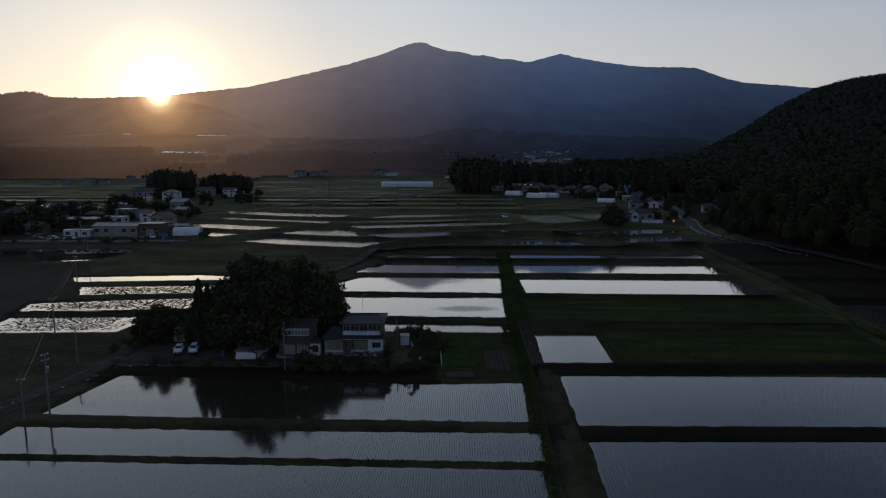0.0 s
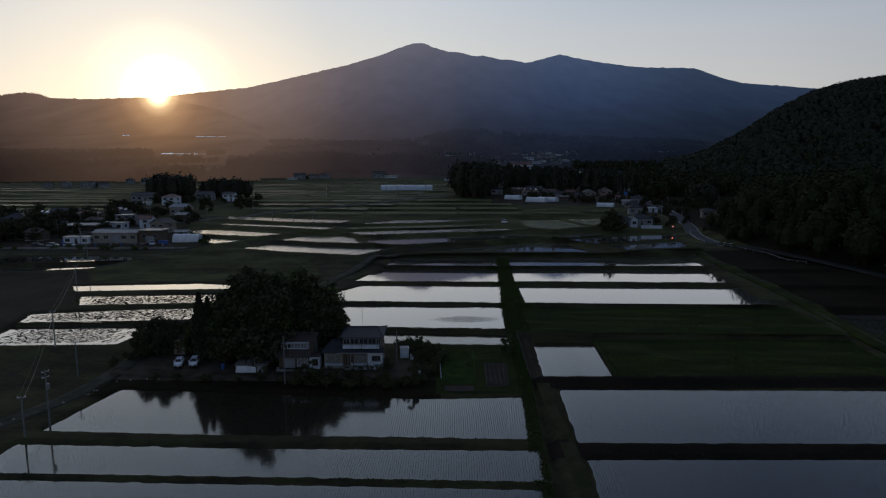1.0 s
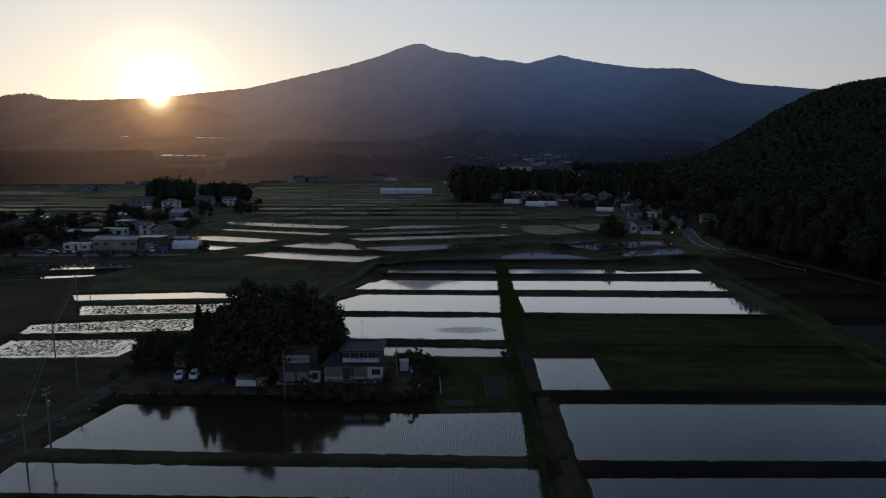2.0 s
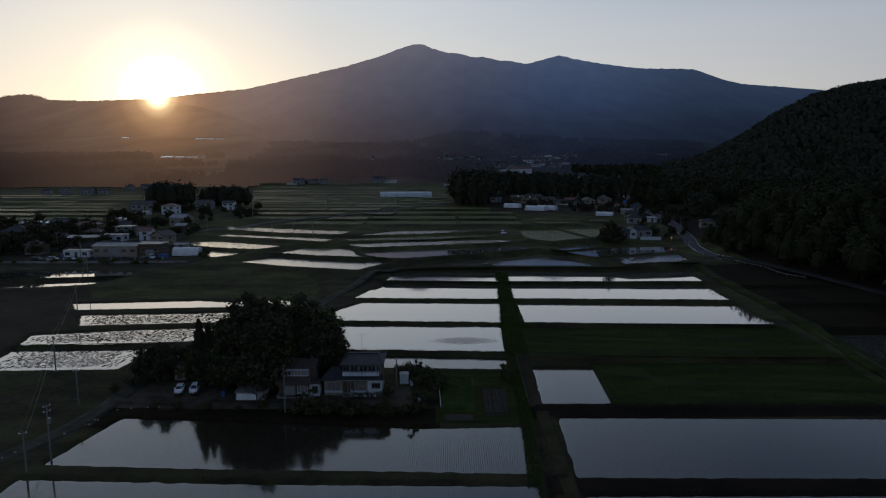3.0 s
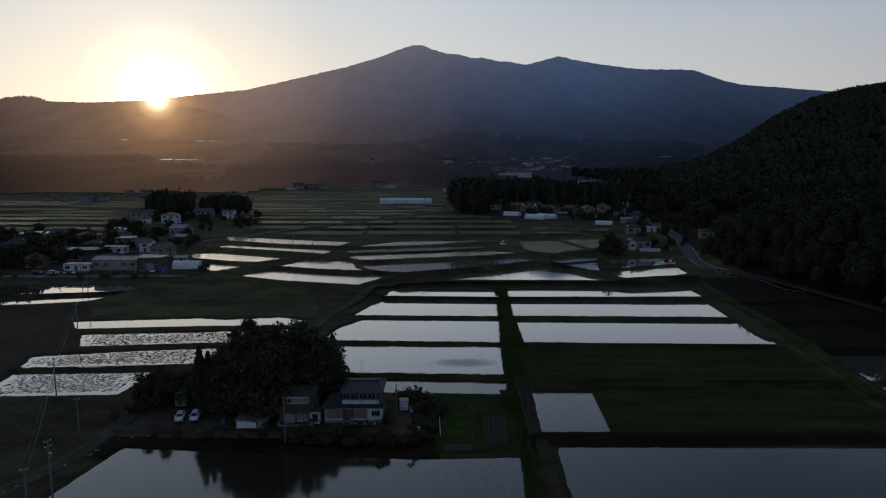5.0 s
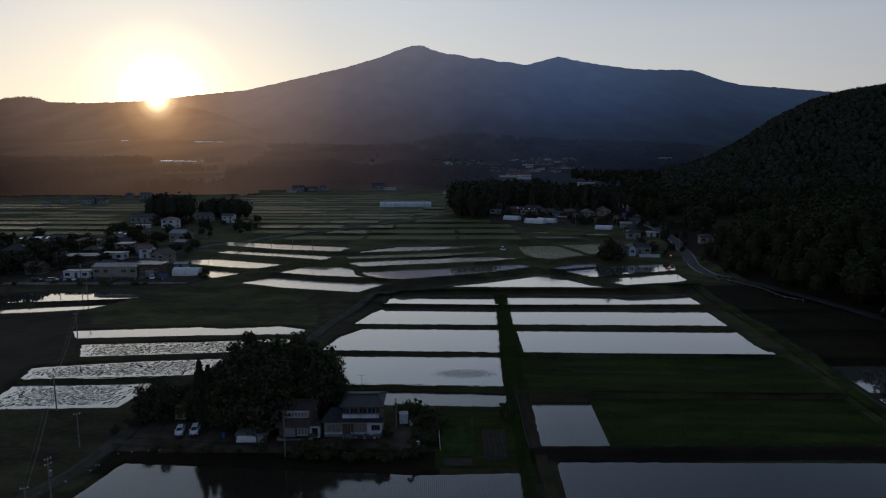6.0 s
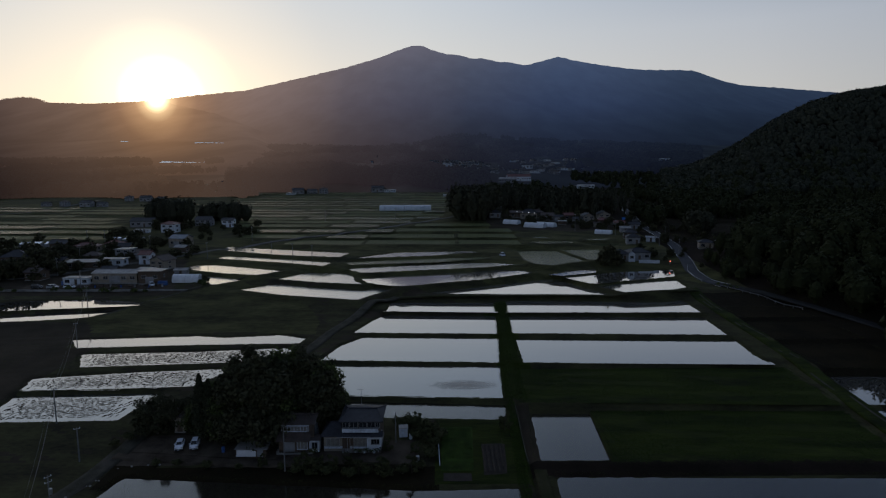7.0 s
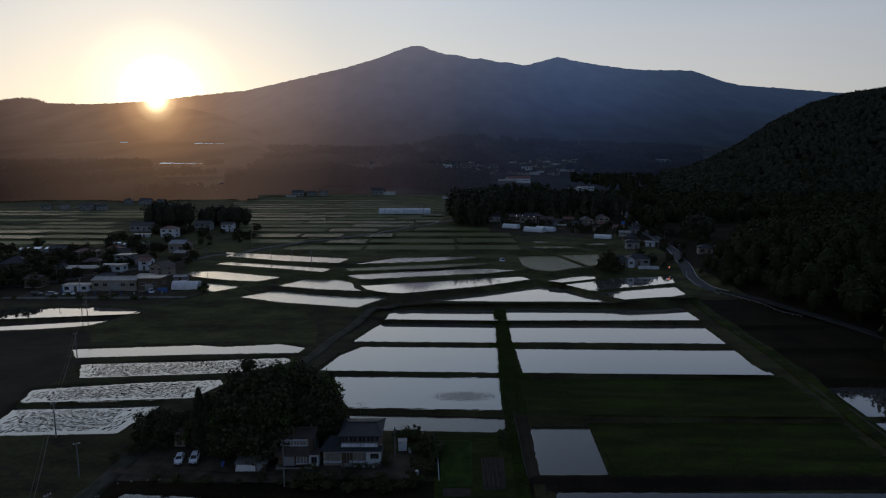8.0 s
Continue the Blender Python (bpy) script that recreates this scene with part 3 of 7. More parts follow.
# the long strips up the valley, two and two along a lane
strips = random.Random(5)
for row in range(18):
    y0 = 292 + row * 19.5
    deep = 17.2
    lane = -118 + (y0 + 8 - 262) * 0.91
    right = 40 if y0 < 350 else (30 if y0 < 362 else 2 + (y0 - 370) * 0.02)
    edges = [-0.36 * y0 + 6, -0.19 * y0 + 17 * math.sin(row * 2.1), -0.05 * y0 + 4 + 14 * math.sin(row * 1.7 + 1), right] if y0 > 330 else [-0.36 * y0 + 6, -38, 8, right]
    for a, b in zip(edges, edges[1:]):
        spans = [(a, b)] if not a - 4 < lane < b + 4 else [(a, lane - 5.5), (lane + 5.5, b)]
        for p, q in spans:
            if q - p < 14:
                continue
            kind = strips.choice(("rows", "rows", "dense", "dense", "dense") if p < 0 or y0 > 365 else ("rows", "dense", "dense", "grass"))
            skew = 0.05 * (q - p)
            field(kind, round(float(land(np.array((p + q) / 2), np.array(y0 + 9))), 2), (p + 1, y0 + skew), (q - 1, y0), (q - 1, y0 + deep), (p + 1, y0 + deep + skew))
for row in range(9):
    y0 = 308 + row * 20.0
    left, right = -0.74 * y0 - 20, (-0.545 if y0 < 398 else -0.46) * y0
    mid = left + (right - left) * (0.45 + 0.05 * (row % 3))
    for p, q in ((left, mid), (mid, right)):
        field(strips.choice(("rows", "dense", "dense", "grass")), round(float(land(np.array((p + q) / 2), np.array(y0 + 9))), 2), (p + 1, y0 + 4), (q - 1, y0), (q - 1, y0 + 17.2), (p + 1, y0 + 21.2))


def outside(poly, x, y):
    """Distance from a polygon's edge, negative inside it."""
    best = np.full(x.shape, 1e9)
    inside = np.zeros(x.shape, bool)
    for (ax, ay), (bx, by) in zip(poly, np.roll(poly, -1, 0)):
        dx, dy = bx - ax, by - ay
        t = np.clip(((x - ax) * dx + (y - ay) * dy) / (dx * dx + dy * dy), 0, 1)
        best = np.minimum(best, (x - ax - t * dx) ** 2 + (y - ay - t * dy) ** 2)
        if dy:
            inside ^= ((ay > y) != (by > y)) & (x < (y - ay) * dx / dy + ax)
    return np.where(inside, -np.sqrt(best), np.sqrt(best))


DITCH = ((11.6, 46.0), (12.6, 60.0), (13.6, 75.0), (14.4, 86.0), (15.0, 100.0), (15.3, 116.0), (15.9, 136.0), (17.3, 160.0), (19.0, 186.0), (19.8, 197.0))


def ground_at(x, y):
    """Height of the finished ground: banks between levelled fields, and the ditch beside the farm path."""
    x, y = np.atleast_1d(np.asarray(x, float)), np.atleast_1d(np.asarray(y, float))
    base = land(x, y)
    num, den = base / 5.0 ** 3, np.full(x.shape, 1 / 5.0 ** 3)
    fixed = np.full(x.shape, np.nan)
    for kind, level, poly in FIELDS:
        (x0, y0), (x1, y1) = poly.min(0) - 14, poly.max(0) + 14
        near = np.nonzero((x > x0) & (x < x1) & (y > y0) & (y < y1))[0]
        if not len(near):
            continue
        d = outside(poly, x[near], y[near])
        d += 0.12 * waves(x[near], y[near], 3.1, 8) * (y[near] < 260)
        bank = 0.05 if kind in DRY else 0.32
        out = d > 0
        w = 1 / (d[out] + 0.2) ** 3
        num[near[out]] += w * (level + bank * np.clip(d[out] / 0.7, 0, 1))
        den[near[out]] += w
        drop = 0.0 if kind in DRY else 0.28
        fixed[near[~out]] = level - drop * np.clip(-d[~out] / 0.9, 0, 1)
    z = np.where(np.isnan(fixed), num / den, fixed)
    run = np.array(DITCH)
    side = np.interp(y, run[:, 1], run[:, 0])
    cut = np.clip((y - 46) / 4, 0, 1) * np.clip((122 - y) / 4, 0, 1)
    z = z - np.where(cut > 0, cut * 0.8 * np.clip(1.2 - np.abs(x - side) / np.where(x < side, 0.42, 0.75), 0, 1), 0)
    z = z + np.where(np.isnan(fixed) & (y < 240), 0.05 * waves(x, y, 2.3, 12), 0)
    return z


def steps(*spans):
    """Grid lines: (start, step) ... (end,)."""
    out = []
    for (a, s), b in zip(spans, [v[0] for v in spans[1:]]):
        n = max(1, round((b - a) / s))
        out += [a + (b - a) * k / n for k in range(n)]
    return np.array(out + [spans[-1][0]])


GX = steps((-5200, 130), (-1500, 40), (-420, 8), (-160, 1.5), (-62, 0.72), (32, 0.85), (112, 4), (300, 12), (700, 40), (1500, 130), (5200,))
GY = steps((-500, 25), (20, 2), (44, 0.68), (215, 1.3), (330, 2.2), (470, 2.8), (660, 9), (900, 18), (1800, 45), (4900,))
xx, yy = np.meshgrid(GX, GY)
zz = ground_at(xx.ravel(), yy.ravel())
nx, ny = len(GX), len(GY)
corner = (np.arange(ny - 1)[:, None] * nx + np.arange(nx - 1)[None]).ravel()
quads = np.stack([corner, corner + 1, corner + nx + 1, corner + nx], 1)
cx, cy = ((xx[:-1, :-1] + xx[1:, 1:]) / 2).ravel(), ((yy[:-1, :-1] + yy[1:, 1:]) / 2).ravel()
cover = np.zeros(len(cx), int)
wobble = 6 * waves(cx, cy, 40, 4)
# cover 6 is far ground with the haze painted in as emission
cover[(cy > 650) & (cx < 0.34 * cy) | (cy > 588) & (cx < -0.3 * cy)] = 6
cover[(cy > 650) & (cx > 0.34 * cy) | (cx > 118 + wobble * 0.3) & (cy > 150) & (cy < 700)] = 1
cover[(cx > -125) & (cx < -64) & (cy > 96) & (cy < 152) & (cx < -88 + wobble * 0.2)] = 2
cover[(cx > -140) & (cx < -96) & (cy > 148) & (cy < 174)] = 2
cover[(cx > 88.5) & (cy > 60) & (cy < 205) & (cx < 150)] = 1
cover[(cx > 15.0) & (cx < 17.8) & (cy > 93) & (cy < 119)] = 2
cover[(cx > 13) & (cx < 76) & ((cy > 70) & (cy < 74.4) | (cy > 93) & (cy < 97))] = 5
cover[(cy > 640) & (cx > 0.36 * cy) & (cx > 300)] = 7
cover[(cy > 1350) & (cx < 0.66 * cy)] = 6
rough = waves(cx, cy, 18, 31) + 0.6 * waves(cx, cy * 2, 7, 32) > 0.55
# lighter grass colour from here on stands in for low sun shining through blades
cover[(cover == 0) & (cy > 222 + wobble) & (cy < 600)] = 8
cover[rough & (cy > 97) & (cy < 330) & (cover == 0) & (cx < 10)] = 2
cover[(cx > 106) & (cx < 150) & (cy > 205) & (cy < 420)] = 5
cover[(cx > 28) & (cx < 112) & (cy > 336 + wobble) & (cy < 400)] = 2
cover[(cx > 120) & (cx < 330) & (cy > 300) & (cy < 650) & (cx < 0.6 * cy)] = 4
cover[(cx > -54) & (cx < 0) & (cy > 89) & (cy < 96 + wobble * 0.05)] = 4
yard = (cx > -56 + wobble * 0.2) & (cx < -27) & (cy > 96.2 + wobble * 0.05) & (cy < 106) | (cx > -27.5) & (cx < -4) & (cy > 96.5 + wobble * 0.1) & (cy < 104)
cover[yard] = 3
cover[(cx > -1) & (cx < 14.5) & (cy > 90) & (cy < 112) | (cx > 13) & (cx < 21) & (cy > 121) & (cy < 198)] = 9
pasture = np.array(((-106, 181), (-99, 198), (-87, 208), (-74.5, 222), (-58, 212), (-50, 200), (-36, 176), (-36, 166), (-60, 166), (-98, 166)))
cover[outside(pasture, cx, cy) < wobble * 0.25] = 8
cover[(cx > -200) & (cx < -92 - (cy - 205) * 0.3) & (cy > 204) & (cy < 262)] = 2
cover[(cx > -150) & (cx < -92 - (cy - 205) * 0.3) & (cy > 209) & (cy < 219 + wobble * 0.4)] = 3
ground = new("ground", np_mesh("ground", np.stack([xx.ravel(), yy.ravel(), zz], 1), quads, (GRASS, FLOOR, SOIL, YARD, WEEDS, DARK_SOIL, HAZE_LAND, FLOOR, PASTURE_AND_LIT_GRASS, MEADOW), cover, smooth=True))
tagged(ground, "dark grassy valley floor with banks between terraced paddies", "ground", kind="structure")

KINDS = {
    "flooded": (WATER, "still flooded paddy mirroring the evening sky"),
    "breezy": (WATER_BREEZE, "flooded paddy with a slight breeze on its surface"),
    "ruffled": (WATER_RUFFLED, "flooded paddy with a faintly ruffled surface"),
    "wavy": (WATER_WAVY, "flooded paddy dulled by small waves"),
    "planted": (WATER_ROWS, "flooded paddy planted with rows of young rice"),
    "mud": (WATER, "shallow water round puddled mud in a paddy"),
    "rows": (FAR_ROWS, "shallow paddy with thin green rows of rice"),
    "dense": (FAR_ROWS_DENSE, "paddy grown over with dense green rice rows"),
    "weeds": (WEEDS, "dark weedy field below the road"),
    "grass": (MEADOW, "fallow field of dense green grass"),
}


def mud_clods(poly, level):
    """Low clods of turned mud in tractor rows along the field, across it at its ends, with a clear margin of water."""
    rng = np.random.RandomState(int(level * 100))
    (x0, y0), (x1, y1) = poly.min(0), poly.max(0)
    tilt = (poly[1][1] - poly[0][1]) / (poly[1][0] - poly[0][0])
    lx, ly = np.meshgrid(np.arange(x0, x1, 0.56), np.arange(y0 - 6, y1 + 6, 0.62))
    lx, ly = lx.ravel() + rng.normal(0, 0.3, lx.size), ly.ravel() + rng.normal(0, 0.05, lx.size)
    ly = ly + tilt * (lx - x0)
    ends = np.minimum(lx - x0, x1 - lx) - 0.4 * np.abs(ly - (y0 + y1) / 2) < 5.5
    thick = 1.14 + 0.25 * waves(lx, ly * 4, 14, 71) + 0.25 * waves(lx, ly * 6, 5, 72)
    deep = outside(poly, lx, ly)
    keep = (deep < (-1.5 if level < 2 else -0.8)) & (rng.uniform(0, 1, len(lx)) < np.where(deep < -2.2, thick, thick * 0.6)) & ~(ends & (rng.uniform(0, 1, len(lx)) < 0.45))
    lx, ly, ends = lx[keep], ly[keep], ends[keep]
    n = len(lx)
    half = rng.uniform(0.2, 0.9, n)
    slim = rng.uniform(0.1, 0.24, n)
    turn = np.where(ends, 1.35, math.atan(tilt)) + rng.normal(0, 0.03, n)
    ang = np.arange(6) * math.tau / 6
    u, v = half[:, None] * np.cos(ang) * rng.uniform(0.7, 1.25, (n, 6)), slim[:, None] * np.sin(ang) * rng.uniform(0.6, 1.4, (n, 6))
    c, d = np.cos(turn)[:, None], np.sin(turn)[:, None]
    rim = np.stack([lx[:, None] + u * c - v * d, ly[:, None] + u * d + v * c, np.full((n, 6), level - 0.008)], 2)
    top = np.stack([lx, ly, level + rng.uniform(0.04, 0.1, n)], 1)[:, None]
    verts = np.concatenate([rim, top], 1).reshape(-1, 3)
    k = np.arange(6)
    faces = (np.arange(n)[:, None, None] * 7 + np.stack([k, (k + 1) % 6, np.full(6, 6)], 1)[None]).reshape(-1, 3)
    tagged(new("mud", np_mesh("mud", verts, faces, (MUD,))), "dark clods of turned mud standing in shallow water", "mud", kind="stuff")


for kind, level, poly in FIELDS:
    mid = poly.mean(0)
    if kind == "mud":
        mud_clods(poly, level)
    grown = poly + (poly - mid) / np.linalg.norm(poly - mid, axis=1)[:, None] * (0.9 if mid[1] < 260 else 1.4)
    bm = bmesh.new()
    bm.faces.new([bm.verts.new((px, py, level + (0.012 if kind in DRY else 0))) for px, py in grown])
    bmesh.ops.recalc_face_normals(bm, faces=bm.faces)
    if bm.faces[:][0].normal.z < 0:
        bmesh.ops.reverse_faces(bm, faces=bm.faces[:])
    sheet = part("ground" if kind in DRY else "water", bm, KINDS[kind][0])
    tagged(sheet, KINDS[kind][1], "field" if kind in DRY else "water", kind="structure")

# a breath of wind on one of the flooded strips
bm = bmesh.new()
bm.faces.new([bm.verts.new(p) for p in ((-8.3, -4.2, 0), (7.2, -4.2, 0), (7.2, 4.2, 0), (-8.3, 4.2, 0))])
breath = part("water", bm, WATER_WIND)
breath.location = (5.0, 128.4, 2.355)
tagged(breath, "ruffled patch on the still paddy water", "water", kind="structure")

# ---- far mountain and ridge ----
CREST = ((-1.3, 0.07), (-1.0, 0.085), (-0.71, 0.100), (-0.56, 0.102), (-0.48, 0.107), (-0.41, 0.1141), (-0.31, 0.1238), (-0.233, 0.1405), (-0.147, 0.1597),
         (-0.093, 0.1753), (-0.064, 0.1865), (-0.045, 0.192), (-0.03, 0.1922), (-0.014, 0.1855), (0.012, 0.1785), (0.026, 0.1782), (0.05, 0.1722), (0.066, 0.1728), (0.09, 0.1672), (0.108, 0.1668), (0.1335, 0.1614),
         (0.16, 0.1683), (0.178, 0.1725), (0.184, 0.1748), (0.191, 0.1742), (0.212, 0.1692), (0.238, 0.1645), (0.266, 0.1607), (0.292, 0.157), (0.329, 0.1543), (0.375, 0.1543), (0.405, 0.1527), (0.447, 0.1378), (0.483, 0.13), (0.53, 0.127), (0.583, 0.1229), (0.75, 0.11), (1.3, 0.09))
LEFT_CREST = ((-1.6, 0.12), (-1.1, 0.116), (-0.75, 0.1095), (-0.71, 0.1115), (-0.672, 0.1159), (-0.65, 0.1145), (-0.628, 0.108), (-0.5645, 0.1062), (-0.4828, 0.1090), (-0.44, 0.108), (-0.36, 0.09), (-0.27, 0.055), (-0.18, 0.02), (0.3, 0.01))


SLOPES = []


def relief(name, crest, at, front, back, span, cells, mat, label, rough, seed, apron=None):
    """A mountain with its crest at the distance `at`, its foot at `front`, spurs and gullies on its face."""
    xs = np.linspace(*span, cells[0])
    ys = np.concatenate([np.linspace(front, at, cells[1]), np.linspace(at, back, 6)[1:]])
    gx, gy = np.meshgrid(xs, ys)
    c = np.array(crest)
    top = 33 + at * np.interp(gx / at, c[:, 0], c[:, 1])
    foot = np.interp(front, VALLEY_Y, VALLEY_Z) - 25
    d = np.clip((gy - front) / (at - front), 0, 1)
    up = np.where(gy <= at, 0.42 * d + 0.58 * d ** 2.2, 1 - 0.6 * np.clip((gy - at) / (back - at), 0, 1))
    body = foot + (top - foot) * up
    if apron:
        # gentle wooded slopes before the ridge, which end towards the open valley
        low = np.interp(gy, *apron)
        share = np.clip((gy - apron[0][-2]) / (at - apron[0][-2]), 0, 1) ** 1.3
        reach = np.clip((-0.13 - gx / np.maximum(gy, 1)) / 0.2, 0, 1)
        reach = reach * reach * (3 - 2 * reach)
        slope = low + (top - low) * share
        body = np.where(gy < at, (foot - 30) + (slope - foot + 30) * reach, body)
    spur = 0
    for summit, weight in ((-0.04 * at, 1.0), (0.185 * at, 0.8), (0.41 * at, 0.6)):
        turn = np.arctan2(gx - summit, at + 150 - gy)
        wander = 0.25 * np.sin(gy / (0.075 * at) + seed) + 0.15 * np.sin(gx / (0.06 * at))
        spur = spur + weight * np.exp(-((gx - summit) / (0.2 * at)) ** 2) * (np.abs(np.sin(4.5 * turn + wander + seed)) - 0.6 + 0.35 * np.abs(np.sin(11 * turn + 2 * wander)) - 0.2)
    z = body + rough * spur * np.clip(4 * d * (1 - d), 0, 1) * np.where(gy < at, 1, 0)
    z = z + 0.05 * rough * waves(gx, gy, 0.14 * at, seed) * np.clip(3 * d * (1 - d), 0.04, 1)
    SLOPES.append((xs, ys, z))
    z = z + 0.0007 * at * np.where(d > 0.95, 1, 0) * waves(gx, gy * 0, 0.014 * at, seed + 1)
    n, m = len(xs), len(ys)
    k = (np.arange(m - 1)[:, None] * n + np.arange(n - 1)[None]).ravel()
    ob = new(name, np_mesh(name, np.stack([gx.ravel(), gy.ravel(), z.ravel()], 1), np.stack([k, k + 1, k + n + 1, k + n], 1), (mat,), smooth=True))
    return tagged(ob, label, "mountain", kind="structure")


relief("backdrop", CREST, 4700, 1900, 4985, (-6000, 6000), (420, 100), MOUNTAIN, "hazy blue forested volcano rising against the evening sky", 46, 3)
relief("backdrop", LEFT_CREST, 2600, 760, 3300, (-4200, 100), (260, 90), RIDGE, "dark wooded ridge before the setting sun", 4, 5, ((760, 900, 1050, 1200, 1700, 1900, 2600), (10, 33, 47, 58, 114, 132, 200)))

# ---- roads, tracks and the ditch ----
def ribbon(name, line, wide, lift, mat, label, category, step=1.0, kind="structure", shift=0.0):
    """A strip along a line in plan that lies on the ground."""
    pts = np.array(line, float)
    seg = np.linalg.norm(np.diff(pts, axis=0), axis=1)
    at = np.concatenate([[0], np.cumsum(seg)])
    s = np.linspace(0, at[-1], max(2, int(at[-1] / step)))
    c = np.stack([np.interp(s, at, pts[:, 0]), np.interp(s, at, pts[:, 1])], 1)
    for _ in range(6):
        c[1:-1] = (c[:-2] + 2 * c[1:-1] + c[2:]) / 4
    t = np.gradient(c, axis=0)
    t /= np.linalg.norm(t, axis=1)[:, None]
    nrm = np.stack([-t[:, 1], t[:, 0]], 1)
    offs = np.array([-0.5, -0.49, -0.25, 0.0, 0.25, 0.49, 0.5]) * wide + shift
    p = (c[:, None] + nrm[:, None] * offs[None, :, None]).reshape(-1, 2)
    z = ground_at(p[:, 0], p[:, 1]).reshape(len(c), len(offs))
    level = np.maximum(z.max(1) * 0.5 + z.mean(1) * 0.5, z[:, 1:-1].max(1) - 0.02)
    for _ in range(8):
        level[1:-1] = (level[:-2] + 2 * level[1:-1] + level[2:]) / 4
    zz = np.repeat(level[:, None], len(offs), 1) + lift
    zz[:, 0] -= 0.35
    zz[:, -1] -= 0.35
    n = len(offs)
    k = (np.arange(len(c) - 1)[:, None] * n + np.arange(n - 1)[None]).ravel()
    me = np_mesh(name, np.column_stack([p, zz.ravel()]), np.stack([k, k + n, k + n + 1, k + 1], 1), (mat,), smooth=True)
    ob = tagged(new(name, me), label, category, kind=kind)
    return c, level + lift


ribbon("road", ((-14.9, 201.8), (-21.9, 195.6), (-26.8, 178.0), (-30.8, 166), (-33.5, 151.7), (-38, 140.0), (-45.5, 127), (-52.5, 115), (-54.5, 106), (-55.2, 98)), 3.0, 0.06, LANE, "narrow gravel farm lane curving between paddies", "lane")
ribbon("road", ((88.0, 206.5), (74, 203.8), (60.2, 200.9), (37.7, 202.1), (19.0, 202.3), (-3.6, 202.4), (-14.9, 201.8)), 2.3, 0.05, TRACK, "grassy track along the upper terrace bank", "lane")
by_paddies = ((87.0, 209.5), (86.4, 192.1), (86.3, 176.8), (86.6, 162.8), (86.2, 141.3), (84.6, 126.4), (83.5, 112.0), (81.5, 95.0), (78.0, 70.0), (74, 44))
ribbon("road", by_paddies, 4.2, 0.04, MEADOW, "grassy farm track beside the paddies", "lane")
for off in (-0.75, 0.75):
    ribbon("road", by_paddies, 0.5, 0.075, LANE, "worn wheel rut in the grassy track", "lane", shift=off)
paved = ((140, 470), (126, 400), (117.7, 361), (115.1, 320.4), (111.5, 288.8), (104.0, 257.2), (98.8, 237.6), (97.6, 222), (100.6, 213.0))
ribbon("road", ((-103.1, 180.5), (-97.0, 195.5), (-86.5, 211.5), (-76.2, 225.4), (-66.6, 233.4)), 1.3, 0.05, LANE, "trodden bank path between pasture and pools", "path")
ribbon("road", paved, 5.0, 0.10, ASPHALT, "worn asphalt village road with white edge lines", "road")
# this stretch has darker asphalt in place of the wood's shade
ribbon("road", ((97.6, 222), (98.4, 217.5), (101.0, 212.0), (106.8, 201.5), (111.8, 191.5), (116.4, 182), (122.4, 170), (127, 161)), 4.0, 0.09, ASPHALT_SHADED, "dark asphalt road along the foot of the wood", "road")
for off in (-2.3, 2.3):
    ribbon("pavement", paved, 0.13, 0.16, PAINT_LINE, "white painted edge line on the asphalt", "road marking", shift=off)
ribbon("road", ((-210, 205), (-175, 222), (-150, 232), (-118.5, 262.4), (-105.9, 281.0), (-91.7, 295.2), (-68.9, 316.3), (-44.2, 337.1), (-6.9, 379.9), (60, 450)), 3.6, 0.08, ASPHALT_PALE, "pale asphalt lane from the village across the paddies", "road")
ribbon("road", ((-63, 68), (-61.8, 75), (-60.6, 79.4), (-57.6, 86.0), (-56.2, 92.2), (-55.4, 98.1), (-55.2, 101)), 3.2, 0.05, LANE, "gravel farm lane leading to the farmhouse", "lane")
ribbon("road", ((-55.5, 99.5), (-50, 99.2), (-46.2, 98.6), (-36, 97.4), (-27.4, 96.9), (-20, 97.2)), 2.6, 0.04, YARD, "gravel drive in front of the farmhouse", "lane")
ribbon("road", ((-330, 400), (-300, 446), (-303, 500), (-310, 560)), 3.2, 0.06, ASPHALT_PALE, "pale lane between far paddies", "road")
ribbon("pavement", ((15.0, 44), (15.6, 60), (15.9, 69.7), (16.1, 83.9), (16.2, 94.5)), 2.0, 0.03, TRACK, "trodden earth farm path beside a ditch", "path")

for side in (-0.42,):
    pts = [(x + side, y) for x, y in DITCH if 97 < y < 122]
    c = np.array([(np.interp(y, [p[1] for p in pts], [p[0] for p in pts]), y) for y in np.arange(97, 121, 2.0)])
    z = ground_at(c[:, 0] + (0.5 if side > 0 else -0.5), c[:, 1])
    bm = bmesh.new()
    for (a, za), (b, zb) in zip(zip(c, z), list(zip(c, z))[1:]):
        vs = [bm.verts.new((p[0] + dx, p[1], q + dz)) for p, q in ((a, za), (b, zb)) for dx, dz in ((-0.04, -0.5), (0.04, -0.5), (0.04, 0.02), (-0.04, 0.02))]
        for f in ((0, 1, 2, 3), (4, 7, 6, 5), (0, 4, 5, 1), (1, 5, 6, 2), (2, 6, 7, 3), (3, 7, 4, 0)):
            bm.faces.new([vs[i] for i in f])
    tagged(part("ditch_wall", bm, CONCRETE_WET), "weathered concrete side wall of an irrigation ditch", "ditch", kind="structure")


